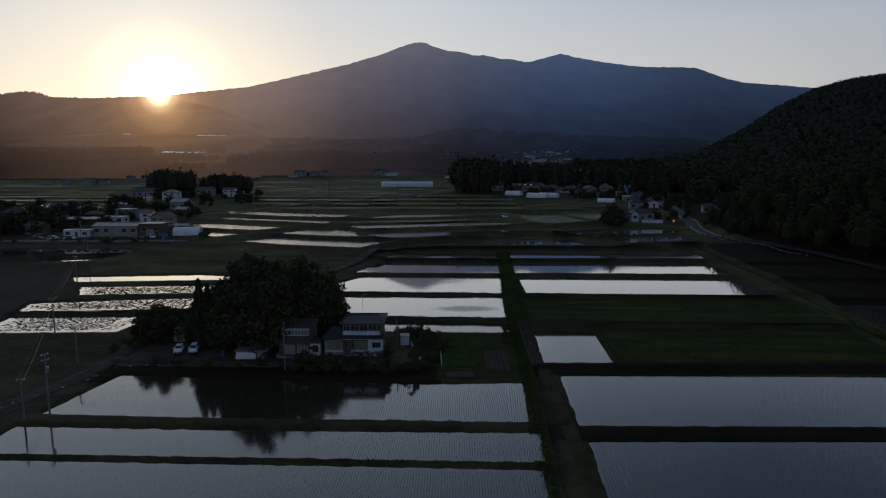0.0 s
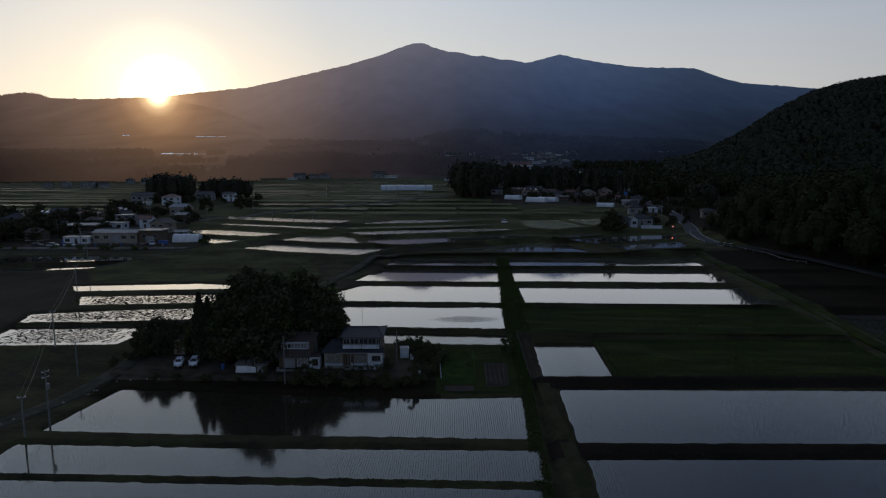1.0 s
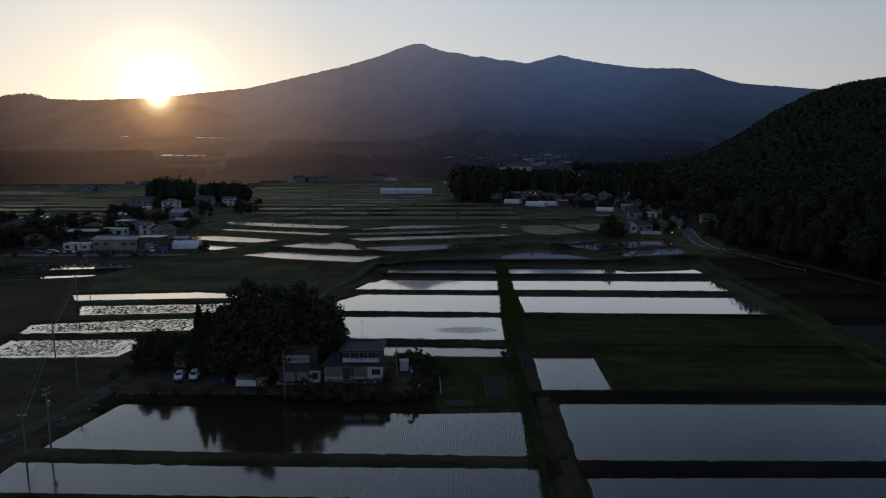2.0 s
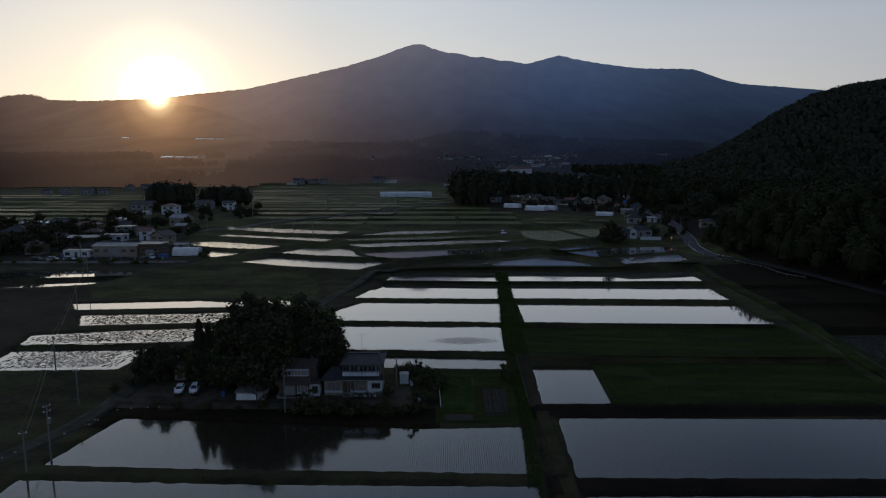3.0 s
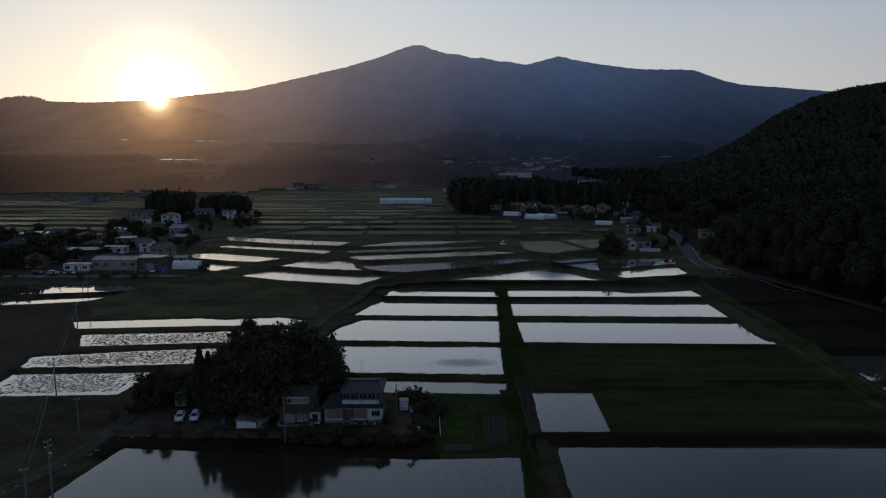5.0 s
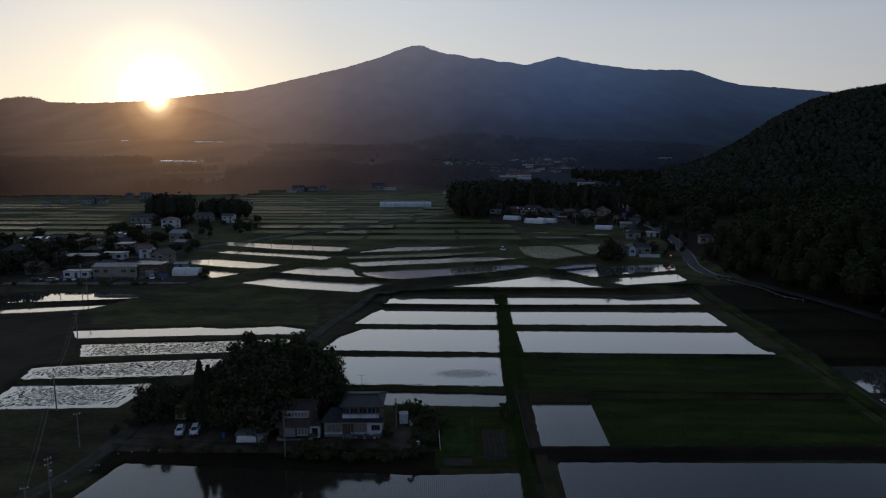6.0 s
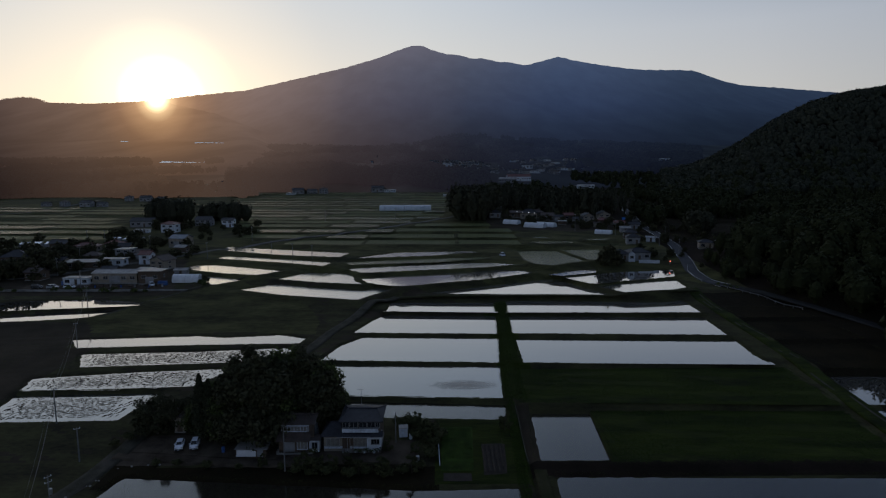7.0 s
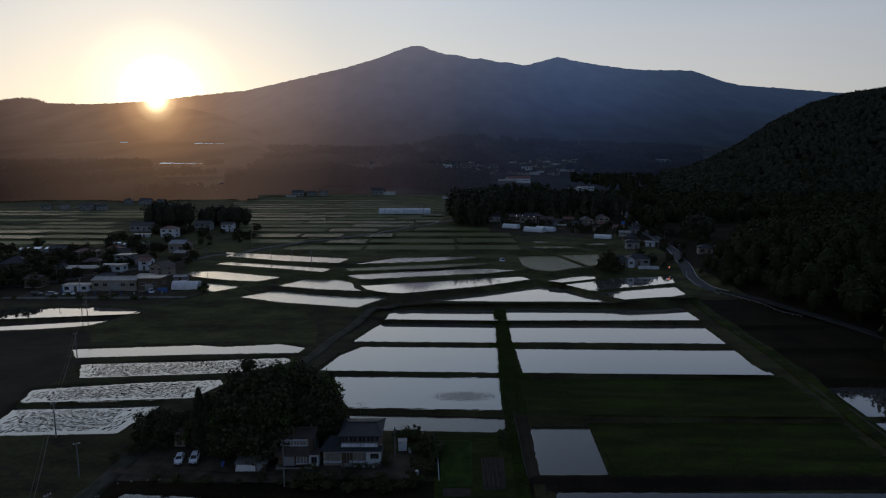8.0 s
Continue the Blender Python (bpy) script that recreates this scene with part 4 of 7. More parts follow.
# ---- foliage ----
def cards(p, size, rng, flat=0.0, long=1.0, out=None):
    """Small ragged leaf clumps at the places p; with out, they face roughly that way."""
    n = len(p)
    a = rng.normal(size=(n, 3))
    a[:, 2] *= 1 - flat
    if out is not None:
        face = out / np.maximum(np.linalg.norm(out, axis=1), 1e-6)[:, None] + 0.55 * rng.normal(size=(n, 3))
        a = np.cross(a, face)
    a /= np.linalg.norm(a, axis=1)[:, None]
    b = rng.normal(size=(n, 3)) if out is None else np.cross(a, face)
    b -= a * (a * b).sum(1)[:, None]
    b /= np.linalg.norm(b, axis=1)[:, None]
    s = size * rng.uniform(0.6, 1.4, (n, 1))
    k = rng.uniform(0.55, 1.3, (n, 4, 1))
    v = np.stack([p + a * s * long * k[:, 0], p + b * s * k[:, 1], p - a * s * long * k[:, 2], p - b * s * k[:, 3]], 1).reshape(-1, 3)
    return v, np.arange(4 * n).reshape(n, 4)


def ball(n, rng):
    v = rng.normal(size=(n, 3))
    return v / np.linalg.norm(v, axis=1)[:, None]


def limb_tree(name, height, spread, clumps, per, leaf, mat, seed, label, category="tree", trunk=0.3, low=0.3, narrow=1.0, fluff=0.30):
    """A broadleaf: tapered trunk, limbs that fork, and leaf clumps round their ends with gaps between."""
    rng = np.random.RandomState(seed)
    ob = thing(name, 0, 0, 0, 0, label, category)
    bm = bmesh.new()
    top = Vector((rng.uniform(-0.3, 0.3), rng.uniform(-0.3, 0.3), height * 0.72))
    knee = Vector((rng.uniform(-0.2, 0.2), rng.uniform(-0.2, 0.2), height * low))
    rod((0, 0, -0.4), knee, trunk, trunk * 0.75, 7, bm)
    rod(knee, top, trunk * 0.75, trunk * 0.25, 6, bm)
    ends = []
    for k in range(clumps):
        q = rng.uniform(-0.12, 1)
        start = knee.lerp(top, max(q, 0.02))
        start.z = max(start.z + min(q, 0) * height * 0.6, height * 0.1)
        q = max(q, 0)
        a = rng.uniform(0, math.tau)
        out = spread * (1 - 0.55 * q ** 2) * rng.uniform(0.45, 1.0)
        end = start + Vector((math.cos(a) * out, math.sin(a) * out, height * rng.uniform(0.02, 0.26) * narrow))
        if k < 12:
            rod(start, end, trunk * 0.28, trunk * 0.06, 4, bm)
        ends.append(end)
    # low skirt of foliage
    for k in range(clumps // 4):
        a = rng.uniform(0, math.tau)
        ends[k * 3 % clumps] = Vector((math.cos(a) * spread * rng.uniform(0.4, 0.85), math.sin(a) * spread * rng.uniform(0.4, 0.85), height * rng.uniform(0.13, 0.32)))
    part("trunk", bm, BARK, ob)
    e = np.array([tuple(v) for v in ends])
    r = spread * fluff * rng.uniform(0.6, 1.25, (len(e), 1))
    around = ball(clumps * per, rng)
    p = (e[:, None] + around.reshape(clumps, per, 3) * (r * rng.uniform(0.25, 1, (clumps, per)))[..., None] * np.array((1, 1, 0.75))).reshape(-1, 3)
    above = p[:, 2] > height * 0.03
    v, f = cards(p[above], leaf, rng, 0.2, 1.0, around[above])
    part("crown", np_mesh("crown", v, f, (mat,)), mat, ob)
    return ob


def cedar(name, height, spread, tiers, per, leaf, mat, seed, label):
    """A conifer: straight trunk and drooping whorls that narrow to the tip."""
    rng = np.random.RandomState(seed)
    ob = thing(name, 0, 0, 0, 0, label, "tree")
    bm = rod((0, 0, -0.4), (0, 0, height * 0.96), 0.24, 0.03, 7)
    for k in range(tiers):
        z = height * (0.16 + 0.8 * k / tiers)
        a = k * 2.4
        reach = spread * (1 - k / tiers) * 0.8
        rod((0, 0, z), (math.cos(a) * reach, math.sin(a) * reach, z - 0.15 * reach), 0.05, 0.015, 4, bm)
    part("trunk", bm, BARK, ob)
    q = np.sort(rng.uniform(0, 1, tiers * per)) ** 0.85
    a = rng.uniform(0, math.tau, len(q))
    tier = np.sin(q * tiers * 2.2) * 0.16 + 0.88
    lump = 1 + 0.22 * np.sin(3 * a + q * 9 + seed)
    rad = spread * (1.02 - q) ** 0.75 * tier * lump * rng.uniform(0.35, 1, len(q)) ** 0.5
    p = np.column_stack([np.cos(a) * rad, np.sin(a) * rad, height * (0.12 + 0.88 * q) - 0.2 * rad])
    v, f = cards(p, leaf, rng, 0.5, 1.0, np.column_stack([np.cos(a), np.sin(a), np.full(len(a), 0.8)]))
    part("crown", np_mesh("crown", v, f, (mat,)), mat, ob)
    return ob


def shrub(name, height, spread, n, leaf, mat, seed, label):
    rng = np.random.RandomState(seed)
    ob = thing(name, 0, 0, 0, 0, label, "shrub")
    bm = bmesh.new()
    heads = []
    for k in range(6):
        a = rng.uniform(0, math.tau)
        head = (math.cos(a) * spread * rng.uniform(0.1, 0.6), math.sin(a) * spread * rng.uniform(0.1, 0.6), height * rng.uniform(0.4, 0.75))
        rod((0, 0, -0.2), head, 0.05, 0.02, 5, bm)
        heads.append(head)
    part("stem", bm, BARK, ob)
    h = np.array(heads)[rng.randint(0, 6, n)]
    p = h + ball(n, rng) * (spread * 0.55 * rng.uniform(0.2, 1, (n, 1))) * np.array((1, 1, 0.7 * height / spread))
    out = (p - h)[p[:, 2] > 0.05]
    p = p[p[:, 2] > 0.05]
    v, f = cards(p, leaf, rng, 0.2, 1.0, out)
    part("leaves", np_mesh("leaves", v, f, (mat,)), mat, ob)
    return ob


def place(proto, spots, label="", group=""):
    """Copies of a plant: (x, y, size, turn) each; the first spot takes the plant itself."""
    for k, (x, y, size, turn) in enumerate(spots):
        m = pose(x, y, float(ground_at(x, y)[0]) - 0.05, 0, 0, turn) @ Matrix.Scale(size, 4)
        ob = copy_thing(proto, m)
        if label:
            tagged(ob, label)
        if group:
            tagged(ob, group=group)
    for o in (*proto.children_recursive, proto):
        bpy.data.objects.remove(o)


# the grove behind the farmhouse
oak = limb_tree("tree", 13.5, 5.0, 60, 120, 0.235, LEAF, 21, "dense dark broadleaf tree in the grove behind the farmhouse", trunk=0.34, low=0.2, fluff=0.4)
place(oak, ((-30.6, 104.3, 1.2, 20), (-27.4, 108.4, 1.13, 140), (-35.4, 104.2, 1.12, 250), (-33.2, 104.6, 1.17, 75), (-24.6, 109.4, 1.05, 80), (-33.5, 109.5, 1.16, 310), (-37.8, 107.5, 0.92, 200), (-23.4, 107.9, 0.92, 260), (-41.3, 106.8, 0.74, 130), (-21.2, 108.9, 0.84, 70)), group="farmhouse grove")
zel = limb_tree("tree", 12.0, 4.4, 52, 104, 0.22, LEAF_FRESH, 22, "fresh green broadleaf tree in the farmhouse grove", trunk=0.28, low=0.2, fluff=0.4)
place(zel, ((-29.0, 112.4, 1.2, 60), (-40.8, 107.4, 0.84, 310), (-44.6, 106.8, 0.5, 140), (-37.6, 108.6, 0.95, 230), (-38.6, 104.6, 0.75, 10), (-21.8, 110.5, 1.02, 170), (-28.6, 106.6, 0.95, 280), (-19.4, 109.5, 0.62, 33), (-32.8, 103.9, 0.8, 120)), group="farmhouse grove")
ced = cedar("cedar_tree", 14.0, 2.5, 16, 300, 0.22, NEEDLE, 23, "tall dark cedar in the grove behind the farmhouse")
place(ced, ((-42.9, 105.0, 0.86, 0), (-39.4, 105.2, 0.83, 70), (-29.0, 104.9, 1.08, 150), (-25.6, 108.2, 0.94, 220), (-23.0, 109.2, 0.88, 15), (-41.2, 104.6, 0.8, 300), (-20.6, 112.2, 0.84, 100), (-35.6, 109.0, 1.0, 40)), group="farmhouse grove")
dark = limb_tree("tree", 7.2, 4.2, 44, 110, 0.19, LEAF, 24, "rounded dark broadleaf tree beside the farm lane", trunk=0.24, low=0.12)
place(dark, ((-51.6, 106.6, 0.95, 0), (-54.0, 108.8, 0.8, 90), (-49.3, 109.6, 0.8, 200), (-46.7, 111.4, 0.75, 300)), group="lane trees")
garden = limb_tree("tree", 4.4, 1.8, 26, 70, 0.13, LEAF_DULL, 25, "small garden tree with a light crown before the farmhouse", trunk=0.12, low=0.16)
place(garden, ((-20.7, 93.6, 1.02, 90), (-9.4, 92.8, 0.82, 160), (-22.9, 94.6, 0.82, 30), (-4.7, 93.8, 0.8, 220), (-13.2, 93.4, 0.72, 250), (-4.3, 99.6, 0.62, 300), (-29.6, 96.0, 0.55, 60), (11.7, 107.5, 0.85, 10), (-2.6, 103.2, 0.6, 130), (-4.4, 109.4, 0.66, 200), (-9.2, 100.6, 0.6, 10), (-1.6, 98.8, 0.55, 70), (-17.6, 94.4, 0.74, 200), (-15.6, 96.6, 0.5, 110)), group="garden trees")
bush = shrub("shrub", 1.5, 1.2, 480, 0.13, LEAF_DULL, 26, "clipped dark garden shrub by the drive")
place(bush, ((-23.6, 94.0, 1.1, 0), (-18.6, 93.4, 1.2, 40), (-14.8, 92.6, 1.15, 80), (-12.0, 93.6, 1.0, 10), (-8.8, 92.8, 1.2, 120), (-6.2, 93.6, 1.1, 200), (-3.4, 95.2, 1.0, 90), (-2.0, 98.5, 1.2, 33), (-1.2, 102.4, 1.1, 60), (-26.2, 95.2, 0.8, 20), (-33.2, 95.3, 0.7, 130), (-38.6, 95.6, 0.9, 60), (-43.6, 96.2, 0.9, 190), (-47.4, 96.5, 0.8, 10), (-21.4, 95.9, 1.1, 70), (-9.7, 96.3, 0.8, 0), (-4.6, 104.3, 1.2, 50), (0.2, 105.8, 1.0, 150), (-7.6, 108.6, 1.35, 70), (-6.0, 108.9, 1.5, 10), (-4.4, 108.3, 1.4, 130), (-2.8, 107.4, 1.55, 200), (-1.4, 106.2, 1.4, 310), (-0.4, 104.6, 1.2, 20), (-3.4, 105.6, 1.2, 260), (-42.5, 106.2, 1.3, 20), (-38.8, 104.8, 1.2, 220), (-55.6, 104.4, 1.0, 80), (-57.3, 102.6, 0.8, 10)), group="garden shrubs")

# trees about the villages and along the road
vil = limb_tree("tree", 6.0, 2.8, 24, 30, 0.36, VILLAGE_LEAF, 31, "dark rounded village tree between houses", trunk=0.16, low=0.14, fluff=0.44)
rv = random.Random(9)
spots = [(-156, 228, 1.1, 0), (-150, 224, 0.9, 50), (-163, 223, 1.2, 90), (-170, 226, 1.2, 10), (-178, 232, 1.3, 70), (-148, 236, 0.9, 100), (-158, 248, 1.2, 20), (-166, 258, 1.1, 200), (-152, 262, 1.0, 150), (-146, 270, 1.2, 80),
         (-139, 283, 1.0, 30), (-128, 270, 0.8, 60), (-116, 262, 0.75, 0), (-172, 285, 1.0, 0), (-182, 272, 1.1, 0), (-190, 262, 1.2, 40), (-152, 300, 1.1, 0), (-168, 312, 1.0, 0), (-142, 318, 0.9, 0), (-136, 308, 0.8, 0), (-107, 322, 1.25, 0), (-103, 327, 1.0, 90),
         (-85.5, 219, 0.55, 0), (-87, 222, 0.5, 40), (-131, 335, 1.0, 0), (-160, 345, 1.1, 0), (-196, 250, 1.3, 0), (-186, 240, 1.2, 0), (-176, 245, 1.1, 0), (-205, 282, 1.3, 0), (-198, 300, 1.0, 30),
         (69.5, 249, 1.5, 0), (67.3, 247, 1.2, 90), (71.6, 246.8, 1.1, 200), (104.5, 262, 0.45, 0), (110, 273, 0.5, 0), (101, 318, 0.6, 0), (108, 330, 0.7, 10), (96, 352, 0.9, 10), (83, 372, 1.0, 40), (110, 362, 1.0, 90), (119, 380, 1.2, 0), (73, 366, 0.8, 0), (62, 356, 0.6, 30), (48, 352, 0.5, 0), (80, 345, 0.6, 20), (104, 240.5, 0.4, 0), (88, 258, 0.5, 60), (95, 256, 0.4, 20), (130, 300, 1.0, 0), (134, 320, 1.1, 60), (137, 338, 1.2, 0), (129, 356, 1.2, 0)]
for cx0, cy0, n0 in ((-160, 232, 6), (-150, 256, 6), (-176, 262, 7), (-140, 300, 6), (-165, 322, 7), (-150, 345, 5), (-128, 262, 3), (-190, 238, 5), (-168, 216, 6), (-176, 223, 5), (-142, 256, 4), (-132, 240, 3), (-118, 268, 3), (-122, 358, 3), (78, 362, 5), (98, 368, 5), (108, 345, 4), (60, 370, 8), (82, 350, 7), (96, 342, 6), (46, 378, 6), (70, 388, 6), (100, 300, 4), (92, 268, 4), (118, 300, 6), (124, 335, 6), (-284, 500, 7), (-258, 552, 7), (-140, 634, 6), (-66, 660, 4)):
    for k in range(n0):
        spots.append((cx0 + rv.uniform(-9, 9), cy0 + rv.uniform(-6, 6), rv.uniform(0.45, 0.85), rv.uniform(0, 360)))
spots += [(-168 + rv.uniform(-14, 14), 238 + rv.uniform(-14, 22), rv.uniform(1.15, 1.6), rv.uniform(0, 360)) for k in range(16)]
spots += [(x, y, rv.uniform(0.7, 1.15), rv.uniform(0, 360)) for x, y in [(-202, 286), (-190, 279), (-170, 261), (-175, 250), (-162, 239), (-155, 239), (-163, 267), (-167, 231), (-157, 230), (-147, 232), (-143, 239), (-186, 265), (-171, 272), (-167, 286), (-157, 272), (-159, 293), (-153, 259), (-174, 236), (-181, 246), (-165, 250), (-190, 252), (-119, 285), (-163, 350), (-128, 360), (-144, 352), (-106, 352), (-180, 228), (-172, 229)]]
spots += [(rv.uniform(-136, -100), rv.uniform(288, 352), rv.uniform(0.3, 0.7), rv.uniform(0, 360)) for k in range(14)]
place(vil, spots, group="village trees")

low_bush = shrub("shrub", 1.3, 1.3, 120, 0.28, LEAF_FRESH, 33, "low shrub at the edge of the village yards")
place(low_bush, [(-95 - rv.uniform(0, 60), 209 + rv.uniform(-1, 2), rv.uniform(0.7, 1.2), rv.uniform(0, 360)) for k in range(12)] + [(-84 - k * 1.1, 214 + k * 1.5, 1.0, k * 50) for k in range(4)] + [(98.5 + k * 1.3, 214 - k * 2.2, 0.8, k * 70) for k in range(4)], group="village shrubs")


def woods(name, x, y, h, r, per, leaf, mat, seed, label, conifer=False, g=None, core=1.0, ragged=0.36):
    """Many trees as one body of leaf clumps that face outwards, on cores, for woods that nobody could count."""
    rng = np.random.RandomState(seed)
    n = len(x)
    g = ground_at(x, y) if g is None else g
    d = ball(n * per, rng).reshape(n, per, 3)
    if conifer:
        q = rng.uniform(0, 1, (n, per)) ** 0.8
        a = rng.uniform(0, math.tau, (n, per))
        rad = r[:, None] * (1.03 - q) ** 0.7 * rng.uniform(0.6, 1.05, (n, per))
        p = np.stack([x[:, None] + np.cos(a) * rad, y[:, None] + np.sin(a) * rad, g[:, None] + h[:, None] * (0.22 + 0.78 * q)], 2)
        d = np.stack([np.cos(a), np.sin(a), np.full(a.shape, 0.7)], 2)
    else:
        d[..., 2] = np.where(d[..., 2] < -0.7, -d[..., 2], d[..., 2])
        lump = 1 + 0.3 * np.sin(d[..., 0] * 5 + seed + x[:, None]) * np.sin(d[..., 1] * 6 + y[:, None])
        p = np.stack([x, y, g + h * 0.53], 1)[:, None] + d * lump[..., None] * rng.uniform(0.7, 1.04, (n, per, 1)) * np.stack([r, r, h * 0.46], 1)[:, None]
    out = (d + ragged * rng.normal(size=d.shape)).reshape(-1, 3)
    out /= np.linalg.norm(out, axis=1)[:, None]
    a = np.cross(out, rng.normal(size=out.shape))
    a /= np.linalg.norm(a, axis=1)[:, None]
    c = np.cross(out, a)
    size = np.repeat(leaf * r, per)[:, None] * rng.uniform(0.6, 1.4, (n * per, 1))
    k = rng.uniform(0.5, 1.25, (n * per, 4, 1))
    p = p.reshape(-1, 3)
    v = np.stack([p + a * size * k[:, 0], p + c * size * k[:, 1], p - a * size * k[:, 2], p - c * size * k[:, 3]], 1).reshape(-1, 3)
    f = np.arange(len(v)).reshape(-1, 4)
    # a dark core and a stem for each
    k = 6 if per > 60 else 4
    ang = np.arange(k) * math.tau / k
    ring = np.stack([np.cos(ang), np.sin(ang)], 1)
    cores = []
    levels = ((0.0, 0.12), (0.08, 0.2), (0.3, 0.5), (0.68, 0.42 if not conifer else 0.25), (0.92, 0.12 if not conifer else 0.03))
    for z0, s in levels[0 if per > 60 else 1:]:
        cores.append(np.concatenate([np.stack([x, y], 1)[:, None] + ring[None] * (r * s * (core if z0 > 0.1 else 1.0))[:, None, None], np.repeat((g + h * z0)[:, None, None], k, 1)], 2))
    c = np.stack(cores, 1)
    base = len(v) + np.arange(n)[:, None, None] * len(cores) * k + np.arange(len(cores) - 1)[None, :, None] * k
    j = np.arange(k)[None, None]
    cf = np.stack([base + j, base + (j + 1) % k, base + k + (j + 1) % k, base + k + j], 3).reshape(-1, 4)
    me = np_mesh(name, np.concatenate([v, c.reshape(-1, 3)]), np.concatenate([f, cf]), (mat,))
    return tagged(new(name, me), label, "trees", kind="stuff")


def scatter(n, seed, span, keep):
    rng = np.random.RandomState(seed)
    x, y = rng.uniform(span[0], span[1], n), rng.uniform(span[2], span[3], n)
    k = keep(x, y)
    return x[k], y[k], rng


def spread_woods(name, n, seed, span, keep, tall, per, leaf, mat, label, conifer=False, slim=0.42, grow=None, core=1.0, ragged=0.36):
    x, y, rng = scatter(n, seed, span, keep)
    h = rng.uniform(tall[0], tall[1], len(x)) * (grow(x, y) if grow else 1)
    return woods(name, x, y, h, h * slim * rng.uniform(0.8, 1.2, len(x)), per, leaf, mat, seed, label, conifer, None, core, ragged)


road_x = lambda y: np.interp(y, [100, 184, 195, 211, 222, 238, 257, 289, 320, 361, 400], [112, 114.5, 110, 101.5, 97.6, 98.8, 104, 111.5, 115, 118, 126])
spread_woods("woods", 1500, 41, (98, 300, 112, 330), lambda x, y: (x > road_x(y) + np.where(y < 205, 3.0, 6.0) + np.clip((y - 246) * 0.75, 0, 60)) & (x < 0.95 * y) & (y > np.interp(x, [98, 103.4, 108.6, 113.4, 120, 150], [214, 203, 193, 184, 172, 140]) + 9), (8.5, 12.5), 190, 0.115, MOUND_LEAF, "dense dark broadleaf wood on the mound beside the road", core=1.4, grow=lambda x, y: np.clip((x - 91) / 33, 0.36, 1))
spread_woods("woods", 900, 42, (128, 560, 330, 640), lambda x, y: (x > 150 + 0.12 * (y - 330)) & (x < 0.86 * y) & ((y > 412 + 10 * np.sin(x / 9)) | (x > 262) | (np.hypot(x - 140, y - 338) < 11)), (8, 13), 90, 0.19, MOUND_LEAF, "dark mixed woodland at the foot of the hill")
spread_woods("woods", 19, 54, (128, 150, 322, 340), lambda x, y: np.hypot((x - 139) / 9, (y - 331) / 6) < 1, (9, 13), 110, 0.2, CLUMP_LEAF, "dark tree clump beside the village road", False, 0.36)
spread_woods("woods", 420, 55, (118, 300, 350, 416), lambda x, y: (x > road_x(y) + 5) & ((y > 391) | (x < 132) & (y > 354)), (7, 12), 110, 0.19, MOUND_LEAF, "dark broadleaf wood behind the roadside fields")
spread_woods("woods", 12500, 43, (180, 900, 540, 1120), lambda x, y: (x > 0.36 * y) & (x < 0.8 * y) & (y < 960), (8, 11), 22, 0.27, HILL_LEAF, "dark broadleaf forest covering the hillside", slim=0.46, core=1.6, ragged=0.1)
spread_woods("woods", 230, 44, (8, 132, 388, 470), lambda x, y: (y > 392 + np.clip(30 - x, 0, 22) * -0.9 + 6 * np.sin(x / 6)) & ~((x > 108) & (y < 412)), (13.5, 17), 100, 0.26, CLUMP_LEAF, "tall dark cedar wood behind the hamlet", True, 0.19, None, 1.0, 0.16)
spread_woods("woods", 80, 45, (8, 36, 372, 402), lambda x, y: (x - 21) ** 2 / 150 + (y - 387) ** 2 / 190 < 1, (16, 20.5), 190, 0.13, CLUMP_LEAF, "rounded broadleaf trees at the corner of the cedar wood", False, 0.32)
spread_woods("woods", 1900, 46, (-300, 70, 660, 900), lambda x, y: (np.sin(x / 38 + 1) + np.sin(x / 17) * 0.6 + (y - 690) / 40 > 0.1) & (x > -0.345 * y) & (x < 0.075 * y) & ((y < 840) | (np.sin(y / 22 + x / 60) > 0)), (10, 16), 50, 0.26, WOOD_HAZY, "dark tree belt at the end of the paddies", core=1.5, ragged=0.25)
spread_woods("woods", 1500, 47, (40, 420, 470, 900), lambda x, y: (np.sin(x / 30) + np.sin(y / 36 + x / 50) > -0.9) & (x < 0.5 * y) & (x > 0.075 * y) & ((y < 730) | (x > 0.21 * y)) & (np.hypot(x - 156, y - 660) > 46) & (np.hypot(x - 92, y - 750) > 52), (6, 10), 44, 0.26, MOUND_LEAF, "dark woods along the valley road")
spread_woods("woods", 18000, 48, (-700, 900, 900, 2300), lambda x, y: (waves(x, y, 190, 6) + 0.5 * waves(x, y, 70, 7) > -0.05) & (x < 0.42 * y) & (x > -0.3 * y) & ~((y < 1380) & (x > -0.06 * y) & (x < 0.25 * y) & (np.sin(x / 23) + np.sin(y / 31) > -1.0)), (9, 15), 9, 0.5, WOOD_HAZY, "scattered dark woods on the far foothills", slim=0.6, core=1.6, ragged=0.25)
spread_woods("woods", 46, 49, (-186, -154, 366, 392), lambda x, y: ((x + 170.5) / 15) ** 2 + ((y - 378) / 9) ** 2 < 1, (12, 15.5), 130, 0.16, CLUMP_LEAF, "dense dark tree clump behind the village houses", False, 0.36, None, 1.5, 0.3)
spread_woods("woods", 46, 50, (-156, -120, 376, 396), lambda x, y: ((x + 138.5) / 17) ** 2 + ((y - 385) / 7) ** 2 < 1, (10.5, 12.5), 130, 0.16, CLUMP_LEAF, "dark clipped windbreak trees behind farmhouses", False, 0.36, None, 1.5, 0.3)


